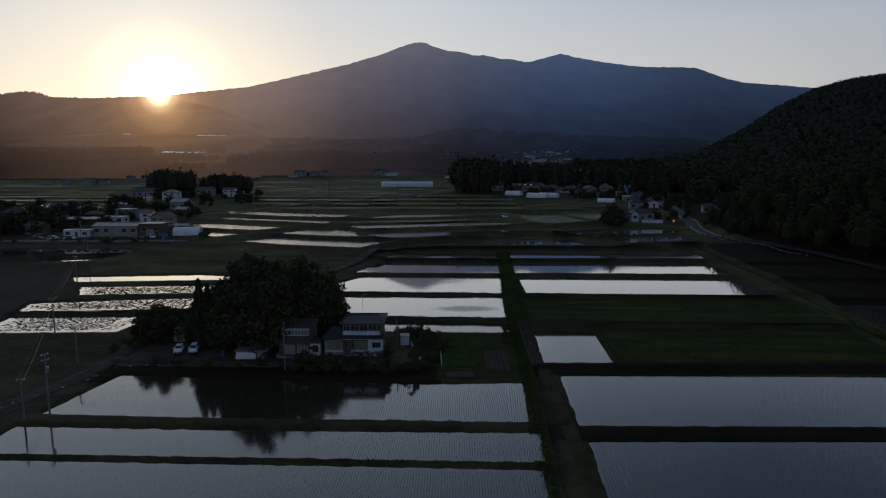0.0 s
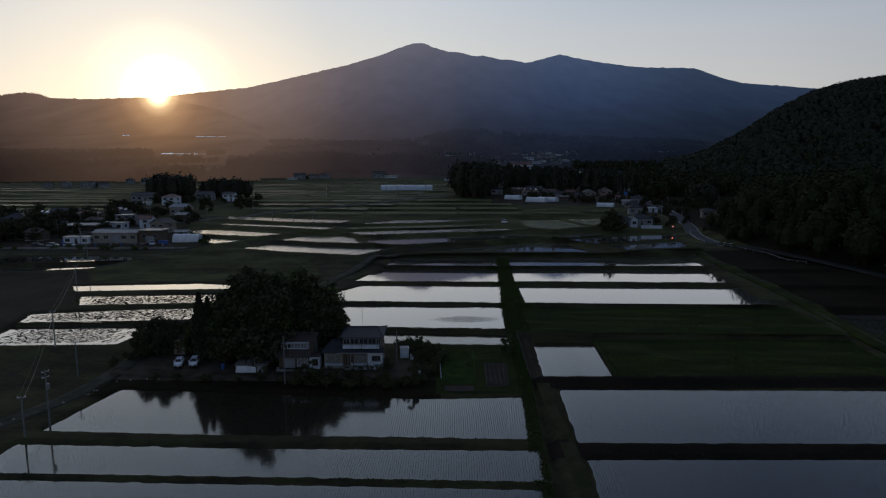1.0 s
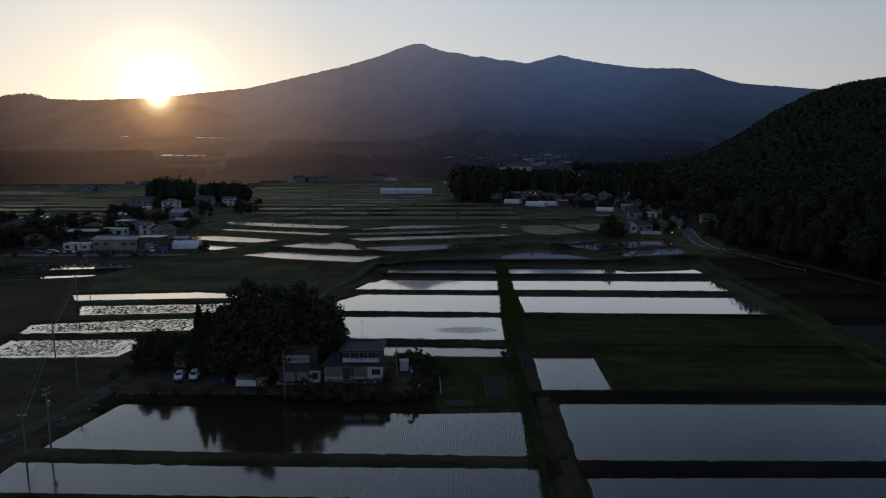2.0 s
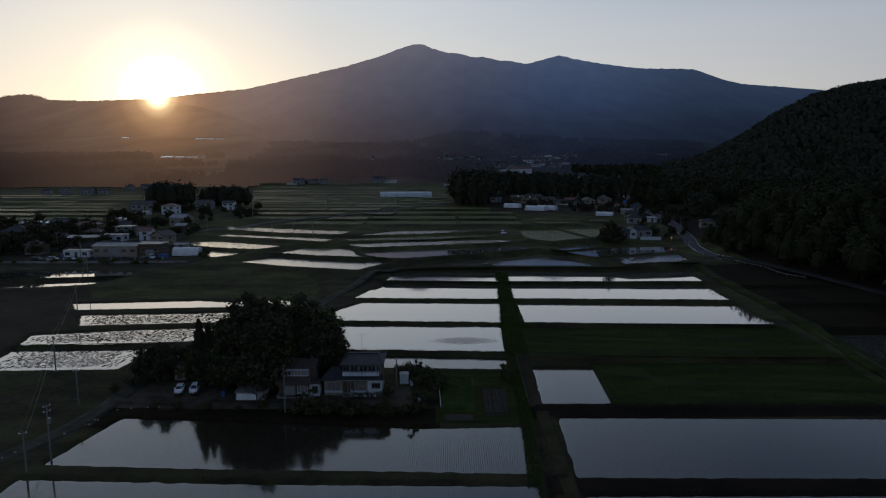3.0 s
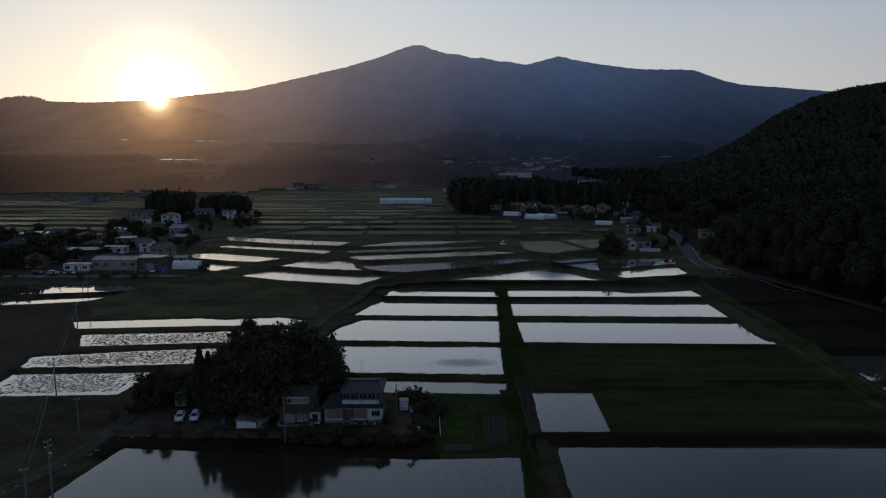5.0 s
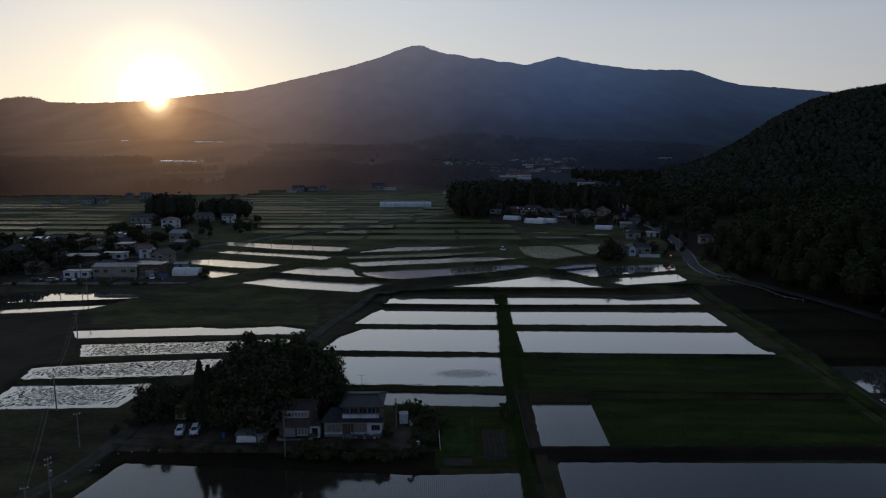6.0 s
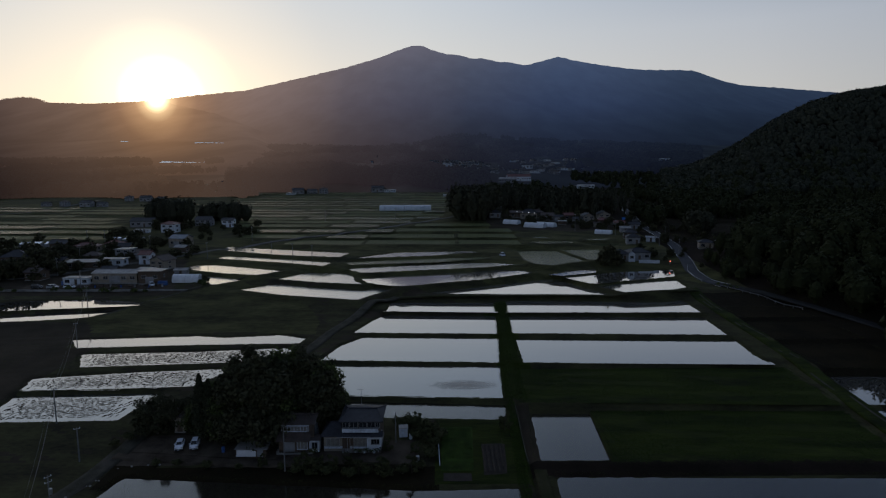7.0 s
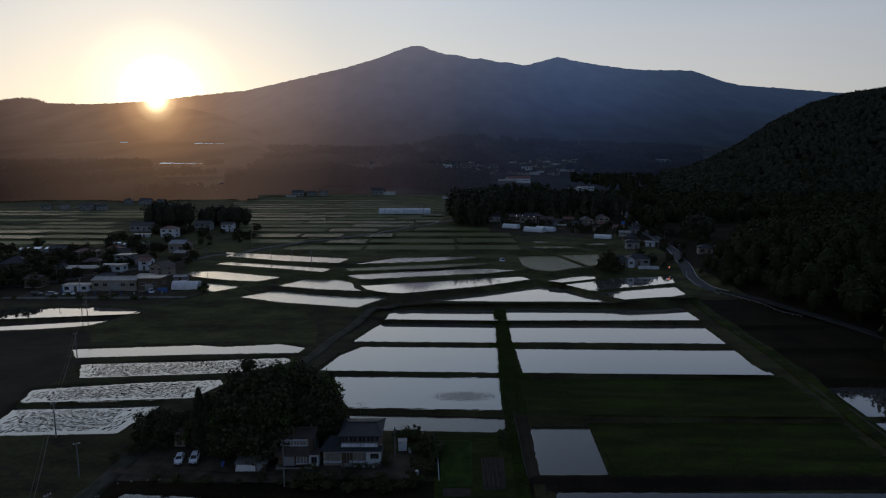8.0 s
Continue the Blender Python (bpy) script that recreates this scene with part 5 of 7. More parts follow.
def slope_at(x, y):
    """Height of the wooded slopes under the western ridge, or of the ground where that lies higher."""
    xs, ys, z = SLOPES[1]
    i = np.clip(np.searchsorted(xs, x) - 1, 0, len(xs) - 2)
    j = np.clip(np.searchsorted(ys, y) - 1, 0, len(ys) - 2)
    u, v = (x - xs[i]) / (xs[i + 1] - xs[i]), np.clip((y - ys[j]) / (ys[j + 1] - ys[j]), 0, 1)
    high = z[j, i] * (1 - u) * (1 - v) + z[j, i + 1] * u * (1 - v) + z[j + 1, i] * (1 - u) * v + z[j + 1, i + 1] * u * v
    return np.maximum(ground_at(x, y), np.where(y > ys[0], high, -1e3))


# the wooded slope at the valley's western side, with terraces left open below the far greenhouses
sx, sy, sr = scatter(5200, 51, (-900, -170, 582, 1180), lambda x, y: (y > 588 + 14 * np.sin(x / 20)) & (x > -0.78 * y) & (x < -0.3 * y) & ~((x > -0.45 * y) & (y > 652) & (y < 756)) & ~((x > -0.47 * y) & (y > 740) & (waves(x, y, 120, 23) > -0.5)) & ((y < 980) | (waves(x, y, 150, 24) > -0.15)))
sh = sr.uniform(8, 14, len(sx)) * np.clip((sy - 560) / 60, 0.4, 1)
# scrub along the wood's lower edge
ux = sr.uniform(-470, -185, 420)
uy = 586 + 14 * np.sin(ux / 20) + sr.uniform(-7, 5, 420)
sx, sy, sh = np.concatenate([sx, ux]), np.concatenate([sy, uy]), np.concatenate([sh, sr.uniform(2.5, 5, 420)])
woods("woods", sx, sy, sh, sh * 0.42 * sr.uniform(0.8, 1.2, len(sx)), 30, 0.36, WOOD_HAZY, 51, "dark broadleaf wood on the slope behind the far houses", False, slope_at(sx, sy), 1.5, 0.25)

# unseen wood, added right of the view to darken the pool's reflection
spread_woods("woods", 420, 52, (88, 190, 137, 186), lambda x, y: (x > 0.775 * y) & (x < 1.05 * y) & (np.abs(y - np.interp(x, [109, 116.5, 128, 150, 210], [196, 186.5, 179, 172, 166])) > 4.5), (8, 13), 150, 0.16, MOUND_LEAF, "wood out of view beside the lower paddies, added for its reflection")

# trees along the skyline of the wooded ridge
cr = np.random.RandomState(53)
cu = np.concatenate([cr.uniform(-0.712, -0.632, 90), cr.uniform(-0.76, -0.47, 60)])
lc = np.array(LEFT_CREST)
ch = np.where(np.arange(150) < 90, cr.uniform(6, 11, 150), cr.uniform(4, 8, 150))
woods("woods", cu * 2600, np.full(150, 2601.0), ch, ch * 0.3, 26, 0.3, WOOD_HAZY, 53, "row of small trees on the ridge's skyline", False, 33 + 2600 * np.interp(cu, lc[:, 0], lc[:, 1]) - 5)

# ---- grass on the banks and rows of young rice ----
def tufts(name, x, y, z, tall, lean, wide, mat, seed, label, category, blades=3, across=1.0):
    rng = np.random.RandomState(seed)
    n = len(x)
    base = np.repeat(np.column_stack([x, y, z]), blades, 0)
    a = rng.uniform(0, math.tau, n * blades)
    h = tall * rng.uniform(0.5, 1.3, n * blades)
    tip = base + np.column_stack([np.cos(a) * lean * h * across, np.sin(a) * lean * h, h])
    side = np.column_stack([-np.sin(a), np.cos(a), 0 * a]) * wide
    side2 = np.column_stack([np.cos(a * 2), np.sin(a * 2), 0 * a]) * wide * 0.5
    v = np.stack([base - side, base + side + side2, tip], 1).reshape(-1, 3)
    return tagged(new(name, np_mesh(name, v, np.arange(len(v)).reshape(-1, 3), (mat,))), label, category, kind="stuff")


rg = np.random.RandomState(61)
ex, ey = [], []
for kind, level, poly in FIELDS:
    if poly[:, 1].mean() > 250:
        continue
    for a, b in zip(poly, np.roll(poly, -1, 0)):
        n = int(np.linalg.norm(b - a) * (9 if poly[:, 1].mean() < 160 else 5))
        t = rg.uniform(0, 1, n)
        nrm = np.array((b[1] - a[1], a[0] - b[0])) / np.linalg.norm(b - a)
        mid = (a + b) / 2 + nrm * 0.5
        if outside(poly, mid[:1], mid[1:])[0] < 0:
            nrm = -nrm
        off = rg.uniform(0.15, 1.1, n)
        ex.append(a[0] + (b[0] - a[0]) * t + nrm[0] * off)
        ey.append(a[1] + (b[1] - a[1]) * t + nrm[1] * off)
ex, ey = np.concatenate(ex), np.concatenate(ey)
keep = (ey > 44) & (np.abs(ex) < 0.9 * ey)
for kind, level, poly in FIELDS:
    near = np.nonzero(keep)[0]
    if kind not in DRY:
        keep[near[outside(poly, ex[near], ey[near]) < 0.05]] = False
ex, ey = ex[keep], ey[keep]
tufts("grass", ex, ey, ground_at(ex, ey) - 0.03, 0.17, 0.6, 0.035, BLADE, 62, "long uncut grass along the paddy banks", "grass", 3)

# thick grass along the ditch and down the middle of the farm path
vy = rg.uniform(46, 199, 15000)
vs = np.interp(vy, [p[1] for p in DITCH], [p[0] for p in DITCH])
vx = vs + np.where(vy > 121, rg.uniform(-2.6, 2.4, len(vy)), np.where(rg.uniform(0, 1, len(vy)) < 0.6, rg.uniform(-2.6, -0.6, len(vy)), rg.uniform(1.0, 2.4, len(vy))))
bare = (vx > vs) & (vy < 121)
vx, vy = vx[~bare], vy[~bare]
tufts("grass", vx, vy, ground_at(vx, vy) - 0.03, 0.2, 1.0, 0.05, LUSH, 66, "lush green grass beside the irrigation ditch", "grass", 3)

px, py = rg.uniform(-110, -34, 30000), rg.uniform(97, 205, 30000)
free = np.ones(len(px), bool)
for kind, level, poly in FIELDS:
    free &= outside(poly, px, py) > 0.6
free &= waves(px, py * 2, 12, 14) > -0.2
px, py = px[free], py[free]
tufts("grass", px, py, ground_at(px, py) - 0.02, 0.1, 0.7, 0.035, BLADE, 65, "rough pasture grass on the slope beside the lane", "grass", 3)

mx, my = rg.uniform(16, 82, 46000), rg.uniform(96, 141, 46000)
inside = np.zeros(len(mx), bool)
for kind, level, poly in FIELDS:
    if kind == "grass":
        inside |= outside(poly, mx, my) < 0
patch = waves(mx, my * 3, 16, 13) > -0.35
mx, my = mx[inside & patch], my[inside & patch]
tufts("grass", mx, my, ground_at(mx, my), 0.1, 1.3, 0.05, LUSH, 63, "uneven green grass in the fallow fields", "grass", 3)

for kind, level, poly in FIELDS:
    if kind != "planted":
        continue
    (x0, y0), (x1, y1) = poly.min(0), poly.max(0)
    gap = 0.30
    gx, gy = np.meshgrid(np.arange(x0, x1, gap), np.arange(y0, y1, 0.15))
    gx, gy = gx.ravel(), gy.ravel()
    gx = gx + rg.normal(0, 0.01, len(gx)) + 0.05 * np.sin(gy * 0.55 + 0.4 * np.sin(gx * 0.3)) + 0.05 * np.sin(gy * 0.21 + gx * 0.05)
    gy = gy + rg.normal(0, 0.03, len(gy))
    # the last rows at the sides follow the bank
    for a, b in zip(poly, np.roll(poly, -1, 0)):
        run = b - a
        size = np.linalg.norm(run)
        if abs(run[1]) < 1.2 * abs(run[0]):
            continue
        nrm = np.array((-run[1], run[0])) / size
        if outside(poly, *[np.atleast_1d(v) for v in (a + b) / 2 + nrm * 0.5])[0] > 0:
            nrm = -nrm
        far = (gx - a[0]) * nrm[0] + (gy - a[1]) * nrm[1]
        gx, gy = gx[far > 2.5], gy[far > 2.5]
        t, k = np.meshgrid(np.arange(0.3, size, 0.15), np.arange(6))
        t, k = t.ravel() + rg.normal(0, 0.05, t.size), 0.55 + 0.33 * k.ravel() + rg.normal(0, 0.015, t.size)
        gx = np.concatenate([gx, a[0] + run[0] / size * t + nrm[0] * k])
        gy = np.concatenate([gy, a[1] + run[1] / size * t + nrm[1] * k])
    d = outside(poly, gx, gy)
    ok = (d < -0.45) & (rg.uniform(0, 1, len(gx)) > 0.03 + 0.16 * (waves(gx, gy, 9, 45) > 0.75)) & (np.abs(gx) < 0.85 * gy)
    tufts("rice_seedling_rows", gx[ok], gy[ok], np.full(ok.sum(), level - 0.02), 0.135, 0.5, 0.0145, SEEDLING, 64, "rows of thin young rice seedlings in shallow water", "rice seedlings", 2, 0.3)


# ---- buildings ----
def roof_mesh(kind, w, d, eave, rise, over, thick=0.14, bm=None, ridge_half=None):
    """A roof with its overhang; kind: hip, gable (ridge along x), gable_y, shed or flat."""
    bm = bm or bmesh.new()
    x, y = w / 2 + over, d / 2 + over
    low = [Vector((-x, -y, eave)), Vector((x, -y, eave)), Vector((x, y, eave)), Vector((-x, y, eave))]
    if kind == "hip":
        k = ridge_half or (max(0.15, x - y) if x > y else 0.15)
        ridge = [Vector((-k, 0, eave + rise)), Vector((k, 0, eave + rise))]
        faces = [(low[0], low[1], ridge[1], ridge[0]), (low[1], low[2], ridge[1]), (low[2], low[3], ridge[0], ridge[1]), (low[3], low[0], ridge[0])]
    elif kind == "gable":
        ridge = [Vector((-x, 0, eave + rise)), Vector((x, 0, eave + rise))]
        faces = [(low[0], low[1], ridge[1], ridge[0]), (low[2], low[3], ridge[0], ridge[1])]
    elif kind == "gable_y":
        ridge = [Vector((0, -y, eave + rise)), Vector((0, y, eave + rise))]
        faces = [(low[0], ridge[0], ridge[1], low[3]), (ridge[0], low[1], low[2], ridge[1])]
    elif kind == "shed":
        faces = [(low[0], low[1], low[2] + Vector((0, 0, rise)), low[3] + Vector((0, 0, rise)))]
    else:
        faces = [tuple(low)]
    for f in faces:
        a = [bm.verts.new(v) for v in f]
        b = [bm.verts.new(v + Vector((0, 0, thick))) for v in f]
        bm.faces.new(b)
        bm.faces.new(a[::-1])
        for i in range(len(f)):
            j = (i + 1) % len(f)
            bm.faces.new((a[i], a[j], b[j], b[i]))
    if kind in ("hip", "gable", "gable_y"):
        up = Vector((0, 0, thick + 0.04))
        rod(ridge[0] + up, ridge[1] + up, 0.13, 0.13, 6, bm)
        if kind == "hip":
            for c, r in ((low[0], ridge[0]), (low[1], ridge[1]), (low[2], ridge[1]), (low[3], ridge[0])):
                rod(c + up, r + up, 0.09, 0.09, 5, bm)
    bmesh.ops.recalc_face_normals(bm, faces=bm.faces)
    return bm


def seams(parent, e0, e1, t0, t1, n, r=0.04):
    """Standing seams down a roof slope, each a part of the roof."""
    e0, e1, t0, t1 = (Vector(v) for v in (e0, e1, t0, t1))
    for k in range(1, n):
        part("seam", rod(e0.lerp(e1, k / n), t0.lerp(t1, k / n), r, r, 4), parent.data.materials[0], parent)


def wall_mesh(w, d, z0, z1, kind="", rise=0.0, bm=None):
    """Outer walls as a closed body, with the gables where the roof has them."""
    bm = box(-w / 2, w / 2, -d / 2, d / 2, z0, z1, 0.0, bm)
    if kind in ("gable", "gable_y", "shed"):
        x, y = w / 2, d / 2
        if kind == "gable":
            tri = ([(-x, -y, z1), (-x, y, z1), (-x, 0, z1 + rise * y / (y + 0.5))], [(x, -y, z1), (x, y, z1), (x, 0, z1 + rise * y / (y + 0.5))])
        elif kind == "gable_y":
            tri = ([(-x, -y, z1), (x, -y, z1), (0, -y, z1 + rise * x / (x + 0.5))], [(-x, y, z1), (x, y, z1), (0, y, z1 + rise * x / (x + 0.5))])
        else:
            tri = ([(-x, -y, z1), (-x, y, z1), (-x, y, z1 + rise * 0.94)], [(x, -y, z1), (x, y, z1), (x, y, z1 + rise * 0.94)])
        a, b = [[bm.verts.new(p) for p in t] for t in tri]
        bm.faces.new(a)
        bm.faces.new(b[::-1])
        for i in range(3):
            bm.faces.new((a[i], b[i], b[(i + 1) % 3], a[(i + 1) % 3]))
    bmesh.ops.recalc_face_normals(bm, faces=bm.faces)
    return bm


def window(parent, x, y, z, w, h, axis="front", glass=None, panes=2, trim=None):
    """A window in a wall: proud frame, panes set back, sill. axis: front (-y), back, left or right."""
    trim = trim or FRAME
    turn = {"front": 0, "back": 180, "left": -90, "right": 90}[axis]
    t = 0.06
    bm = bmesh.new()
    ring = [[bm.verts.new((sx * (w / 2 + e), y0, sz * (h / 2 + e))) for sx, sz in ((-1, -1), (1, -1), (1, 1), (-1, 1))] for e, y0 in ((t, -0.06), (0, -0.06), (0, 0.01), (t, 0.01))]
    for a, b in zip(ring, ring[1:] + ring[:1]):
        for k in range(4):
            bm.faces.new((a[k], a[(k + 1) % 4], b[(k + 1) % 4], b[k]))
    bmesh.ops.recalc_face_normals(bm, faces=bm.faces)
    win = part("window", bm, trim, parent)
    win.matrix_local = pose(x, y, z, 0, 0, turn)
    for k in range(1, panes):
        p = -w / 2 + w * k / panes
        part("mullion", box(p - 0.025, p + 0.025, -0.045, 0.01, -h / 2, h / 2), trim, win)
    pane_bm = box(-w / 2, w / 2, -0.02, 0.012, -h / 2, h / 2)
    part("pane", pane_bm, glass or GLASS, win)
    part("sill", box(-w / 2 - 0.1, w / 2 + 0.1, -0.12, 0.0, -h / 2 - 0.11, -h / 2 - 0.06), trim, win)
    return win


def door(parent, x, y, z, w, h, mat):
    bm = box(-w / 2, w / 2, -0.05, 0.012, 0, h, 0.01)
    ob = part("door", bm, mat, parent)
    ob.matrix_local = pose(x, y, z)
    part("handle", box(w * 0.35, w * 0.42, -0.1, -0.05, h * 0.42, h * 0.52), STEEL, ob)
    return ob


def house(name, x, y, turn, w, d, eave, kind, rise, wall, roof, label, category="house", storeys=1, glass=None, over=0.45, group="", opening=None, sink=0.3):
    """A plain building: walls on a footing, roof, windows on the sides that are seen, a door."""
    z = float(ground_at(x, y)[0])
    ob = thing(name, x, y, z, turn, label, category, group)
    part("wall", wall_mesh(w, d, -sink, eave, kind, rise), wall, ob)
    part("roof", roof_mesh(kind, w, d, eave, rise, over), roof, ob)
    part("footing", box(-w / 2 - 0.05, w / 2 + 0.05, -d / 2 - 0.05, d / 2 + 0.05, -sink - 0.2, 0.22), CONCRETE, ob)
    level = eave / storeys
    n = max(1, int(w / 3.0))
    for s in range(storeys):
        for k in range(n):
            px = -w / 2 + w * (k + 0.5) / n
            if s == 0 and k == n // 2:
                if opening is None:
                    door(ob, px, -d / 2, 0.12, 0.95, 1.95, TIMBER)
                    continue
            window(ob, px, -d / 2, s * level + level * 0.56, min(1.6, w / n * 0.62), min(1.1, level * 0.42), "front", glass)
        if d > 3.5:
            window(ob, w / 2, 0, s * level + level * 0.56, 1.2, min(1.0, level * 0.4), "right", glass)
            window(ob, -w / 2, 0, s * level + level * 0.56, 1.2, min(1.0, level * 0.4), "left", glass)
    if opening:
        ow, oh = opening
        part("shutter", box(-ow / 2, ow / 2, -d / 2 - 0.04, -d / 2 + 0.02, 0.05, oh), PLASTER_GREY, ob)
    return ob


# the farmhouse: tiled two-storey main block with a lean-to roof round it, and a low wing
def farmhouse():
    z0 = 1.32
    ob = thing("farmhouse", -13.65, 103.2, z0, 0, "two-storey farmhouse with white balcony and dark tiled roofs", "house")
    # main block: front wall 3.2 m before the middle
    w, d = 6.5, 6.4
    part("footing", box(-w / 2 - 0.08, w / 2 + 0.08, -d / 2 - 0.08, d / 2 + 0.08, -0.6, 0.3), CONCRETE, ob)
    part("wall", wall_mesh(w, d, -0.3, 2.75), TIMBER, ob, "dark brown ground-floor wall")
    part("bay", box(0.95, w / 2 + 0.03, -d / 2 - 0.1, -d / 2 + 2.2, -0.25, 2.7, 0.015), PLASTER, ob, "white plastered front bay")
    part("wall", wall_mesh(w - 0.1, d - 0.1, 2.75, 5.2), TIMBER, ob, "brown boarded upper-storey wall")
    part("roof", roof_mesh("hip", w, d, 5.15, 0.85, 0.5, 0.16, None, 2.5), TILE, ob, "dark grey tiled hip roof")
    # lean-to roof along the front and right side
    bm = bmesh.new()
    for a, b, c, e in (((-w / 2 - 0.7, -d / 2 - 1.1, 2.72), (w / 2 + 0.5, -d / 2 - 1.1, 2.72), (w / 2 + 0.5, -d / 2 + 0.02, 3.3), (-w / 2 - 0.7, -d / 2 + 0.02, 3.3)),):
        low = [bm.verts.new(p) for p in (a, b, c, e)]
        up = [bm.verts.new((p[0], p[1], p[2] + 0.14)) for p in (a, b, c, e)]
        bm.faces.new(up)
        bm.faces.new(low[::-1])
        for i in range(4):
            bm.faces.new((low[i], low[(i + 1) % 4], up[(i + 1) % 4], up[i]))
    bmesh.ops.recalc_face_normals(bm, faces=bm.faces)
    eaves = part("eaves_roof", bm, TILE, ob, "dark tiled lean-to roof over the ground floor")
    seams(eaves, (-w / 2 - 0.7, -d / 2 - 1.1, 2.87), (w / 2 + 0.5, -d / 2 - 1.1, 2.87), (-w / 2 - 0.7, -d / 2, 3.45), (w / 2 + 0.5, -d / 2, 3.45), 24)
    part("gutter", rod((-w / 2 - 0.7, -d / 2 - 1.14, 2.78), (w / 2 + 0.5, -d / 2 - 1.14, 2.78), 0.06, 0.06, 6), FRAME, ob)
    # balcony with a white solid parapet along the upper storey
    balcony = part("balcony", box(-w / 2 + 0.1, w / 2 - 0.25, -d / 2 - 0.62, -d / 2 - 0.5, 3.42, 4.1, 0.02), PALE_TRIM, ob, "white solid balcony parapet")
    part("floor", box(-w / 2 + 0.1, w / 2 - 0.25, -d / 2 - 0.5, -d / 2, 3.36, 3.44), PALE_TRIM, balcony)
    part("rail", box(-w / 2 + 0.05, w / 2 - 0.2, -d / 2 - 0.66, -d / 2 - 0.46, 4.1, 4.15), FRAME, balcony)
    part("divider", box(0.02, 0.1, -d / 2 - 0.65, -d / 2 - 0.5, 3.42, 4.12), TIMBER, balcony)
    for px, pw in ((-2.6, 1.0), (-1.25, 1.25), (0.3, 1.25), (1.75, 1.2), (2.85, 0.6)):
        window(ob, px, -d / 2 + 0.05, 4.5, pw, 0.85, "front", CURTAIN if px in (-1.3, 1.9) else GLASS)
    part("beam", box(-w / 2, w / 2, -d / 2 - 0.03, -d / 2 + 0.05, 4.98, 5.16), TIMBER, ob)
    # ground floor: dark panel painted for the porch's shade, sliding windows, white bay with a dark window
    part("porch", box(-w / 2 + 0.55, -w / 2 + 1.85, -d / 2 - 0.04, -d / 2 + 0.02, 0.1, 2.3), TIMBER, ob, "dark flat panel in place of a shaded entrance porch")
    for px in (-w / 2 + 0.45, -w / 2 + 1.95):
        part("post", box(px - 0.06, px + 0.06, -d / 2 - 1.0, -d / 2 - 0.88, 0, 2.8), TIMBER, ob)
    window(ob, -0.55, -d / 2, 1.45, 2.7, 1.35, "front", CURTAIN, 4)
    part("skirting", box(-1.95, 0.9, -d / 2 - 0.05, -d / 2 + 0.01, 0.3, 0.72), PALE_TRIM, ob)
    window(ob, 2.4, -d / 2 - 0.1, 1.55, 1.35, 0.85, "front", GLASS, 3)
    window(ob, w / 2, -0.5, 1.5, 1.4, 1.0, "right", GLASS)
    window(ob, w / 2 - 0.05, 0.5, 4.5, 1.2, 0.9, "right", GLASS)
    bm = rod((-w / 2 + 1.05, -d / 2 - 1.12, 2.7), (-w / 2 + 1.05, -d / 2 - 1.12, 0.1), 0.04)
    part("downpipe", bm, FRAME, ob)
    # low wing with its own hip roof
    # the wing's wall is coloured darker to stand in for shade
    wing = part("wing", wall_mesh(3.3, 5.0, -0.3, 2.45), PLASTER_TAN, ob, "low wing beside the main block, wall coloured tan for shade")
    wing.matrix_local = pose(-w / 2 - 1.55, -0.5, 0)
    part("roof", roof_mesh("hip", 3.3, 5.0, 2.45, 1.35, 0.5, 0.14, None, 0.7), TILE, wing)
    window(wing, -0.1, -2.5, 1.35, 2.2, 1.3, "front", CURTAIN, 3)
    part("skirting", box(-1.6, 1.6, -2.55, -2.49, 0.2, 0.62), PALE_TRIM, wing)
    # television mast on the ridge
    bm = rod((-0.4, 1.0, 6.6), (-0.4, 1.0, 9.4), 0.03, 0.02, 6)
    mast = part("antenna_mast", bm, STEEL, ob)
    bm = rod((-1.1, 1.0, 9.2), (0.4, 1.0, 9.35), 0.02, 0.02, 5)
    for k in range(6):
        q = -0.95 + k * 0.24
        rod((q, 0.7, 9.22 + k * 0.024), (q, 1.3, 9.22 + k * 0.024), 0.012, 0.012, 4, bm)
    rod((-0.75, 1.0, 8.5), (-0.05, 1.0, 8.5), 0.015, 0.015, 4, bm)
    part("antenna_array", bm, STEEL, mast)
    return ob


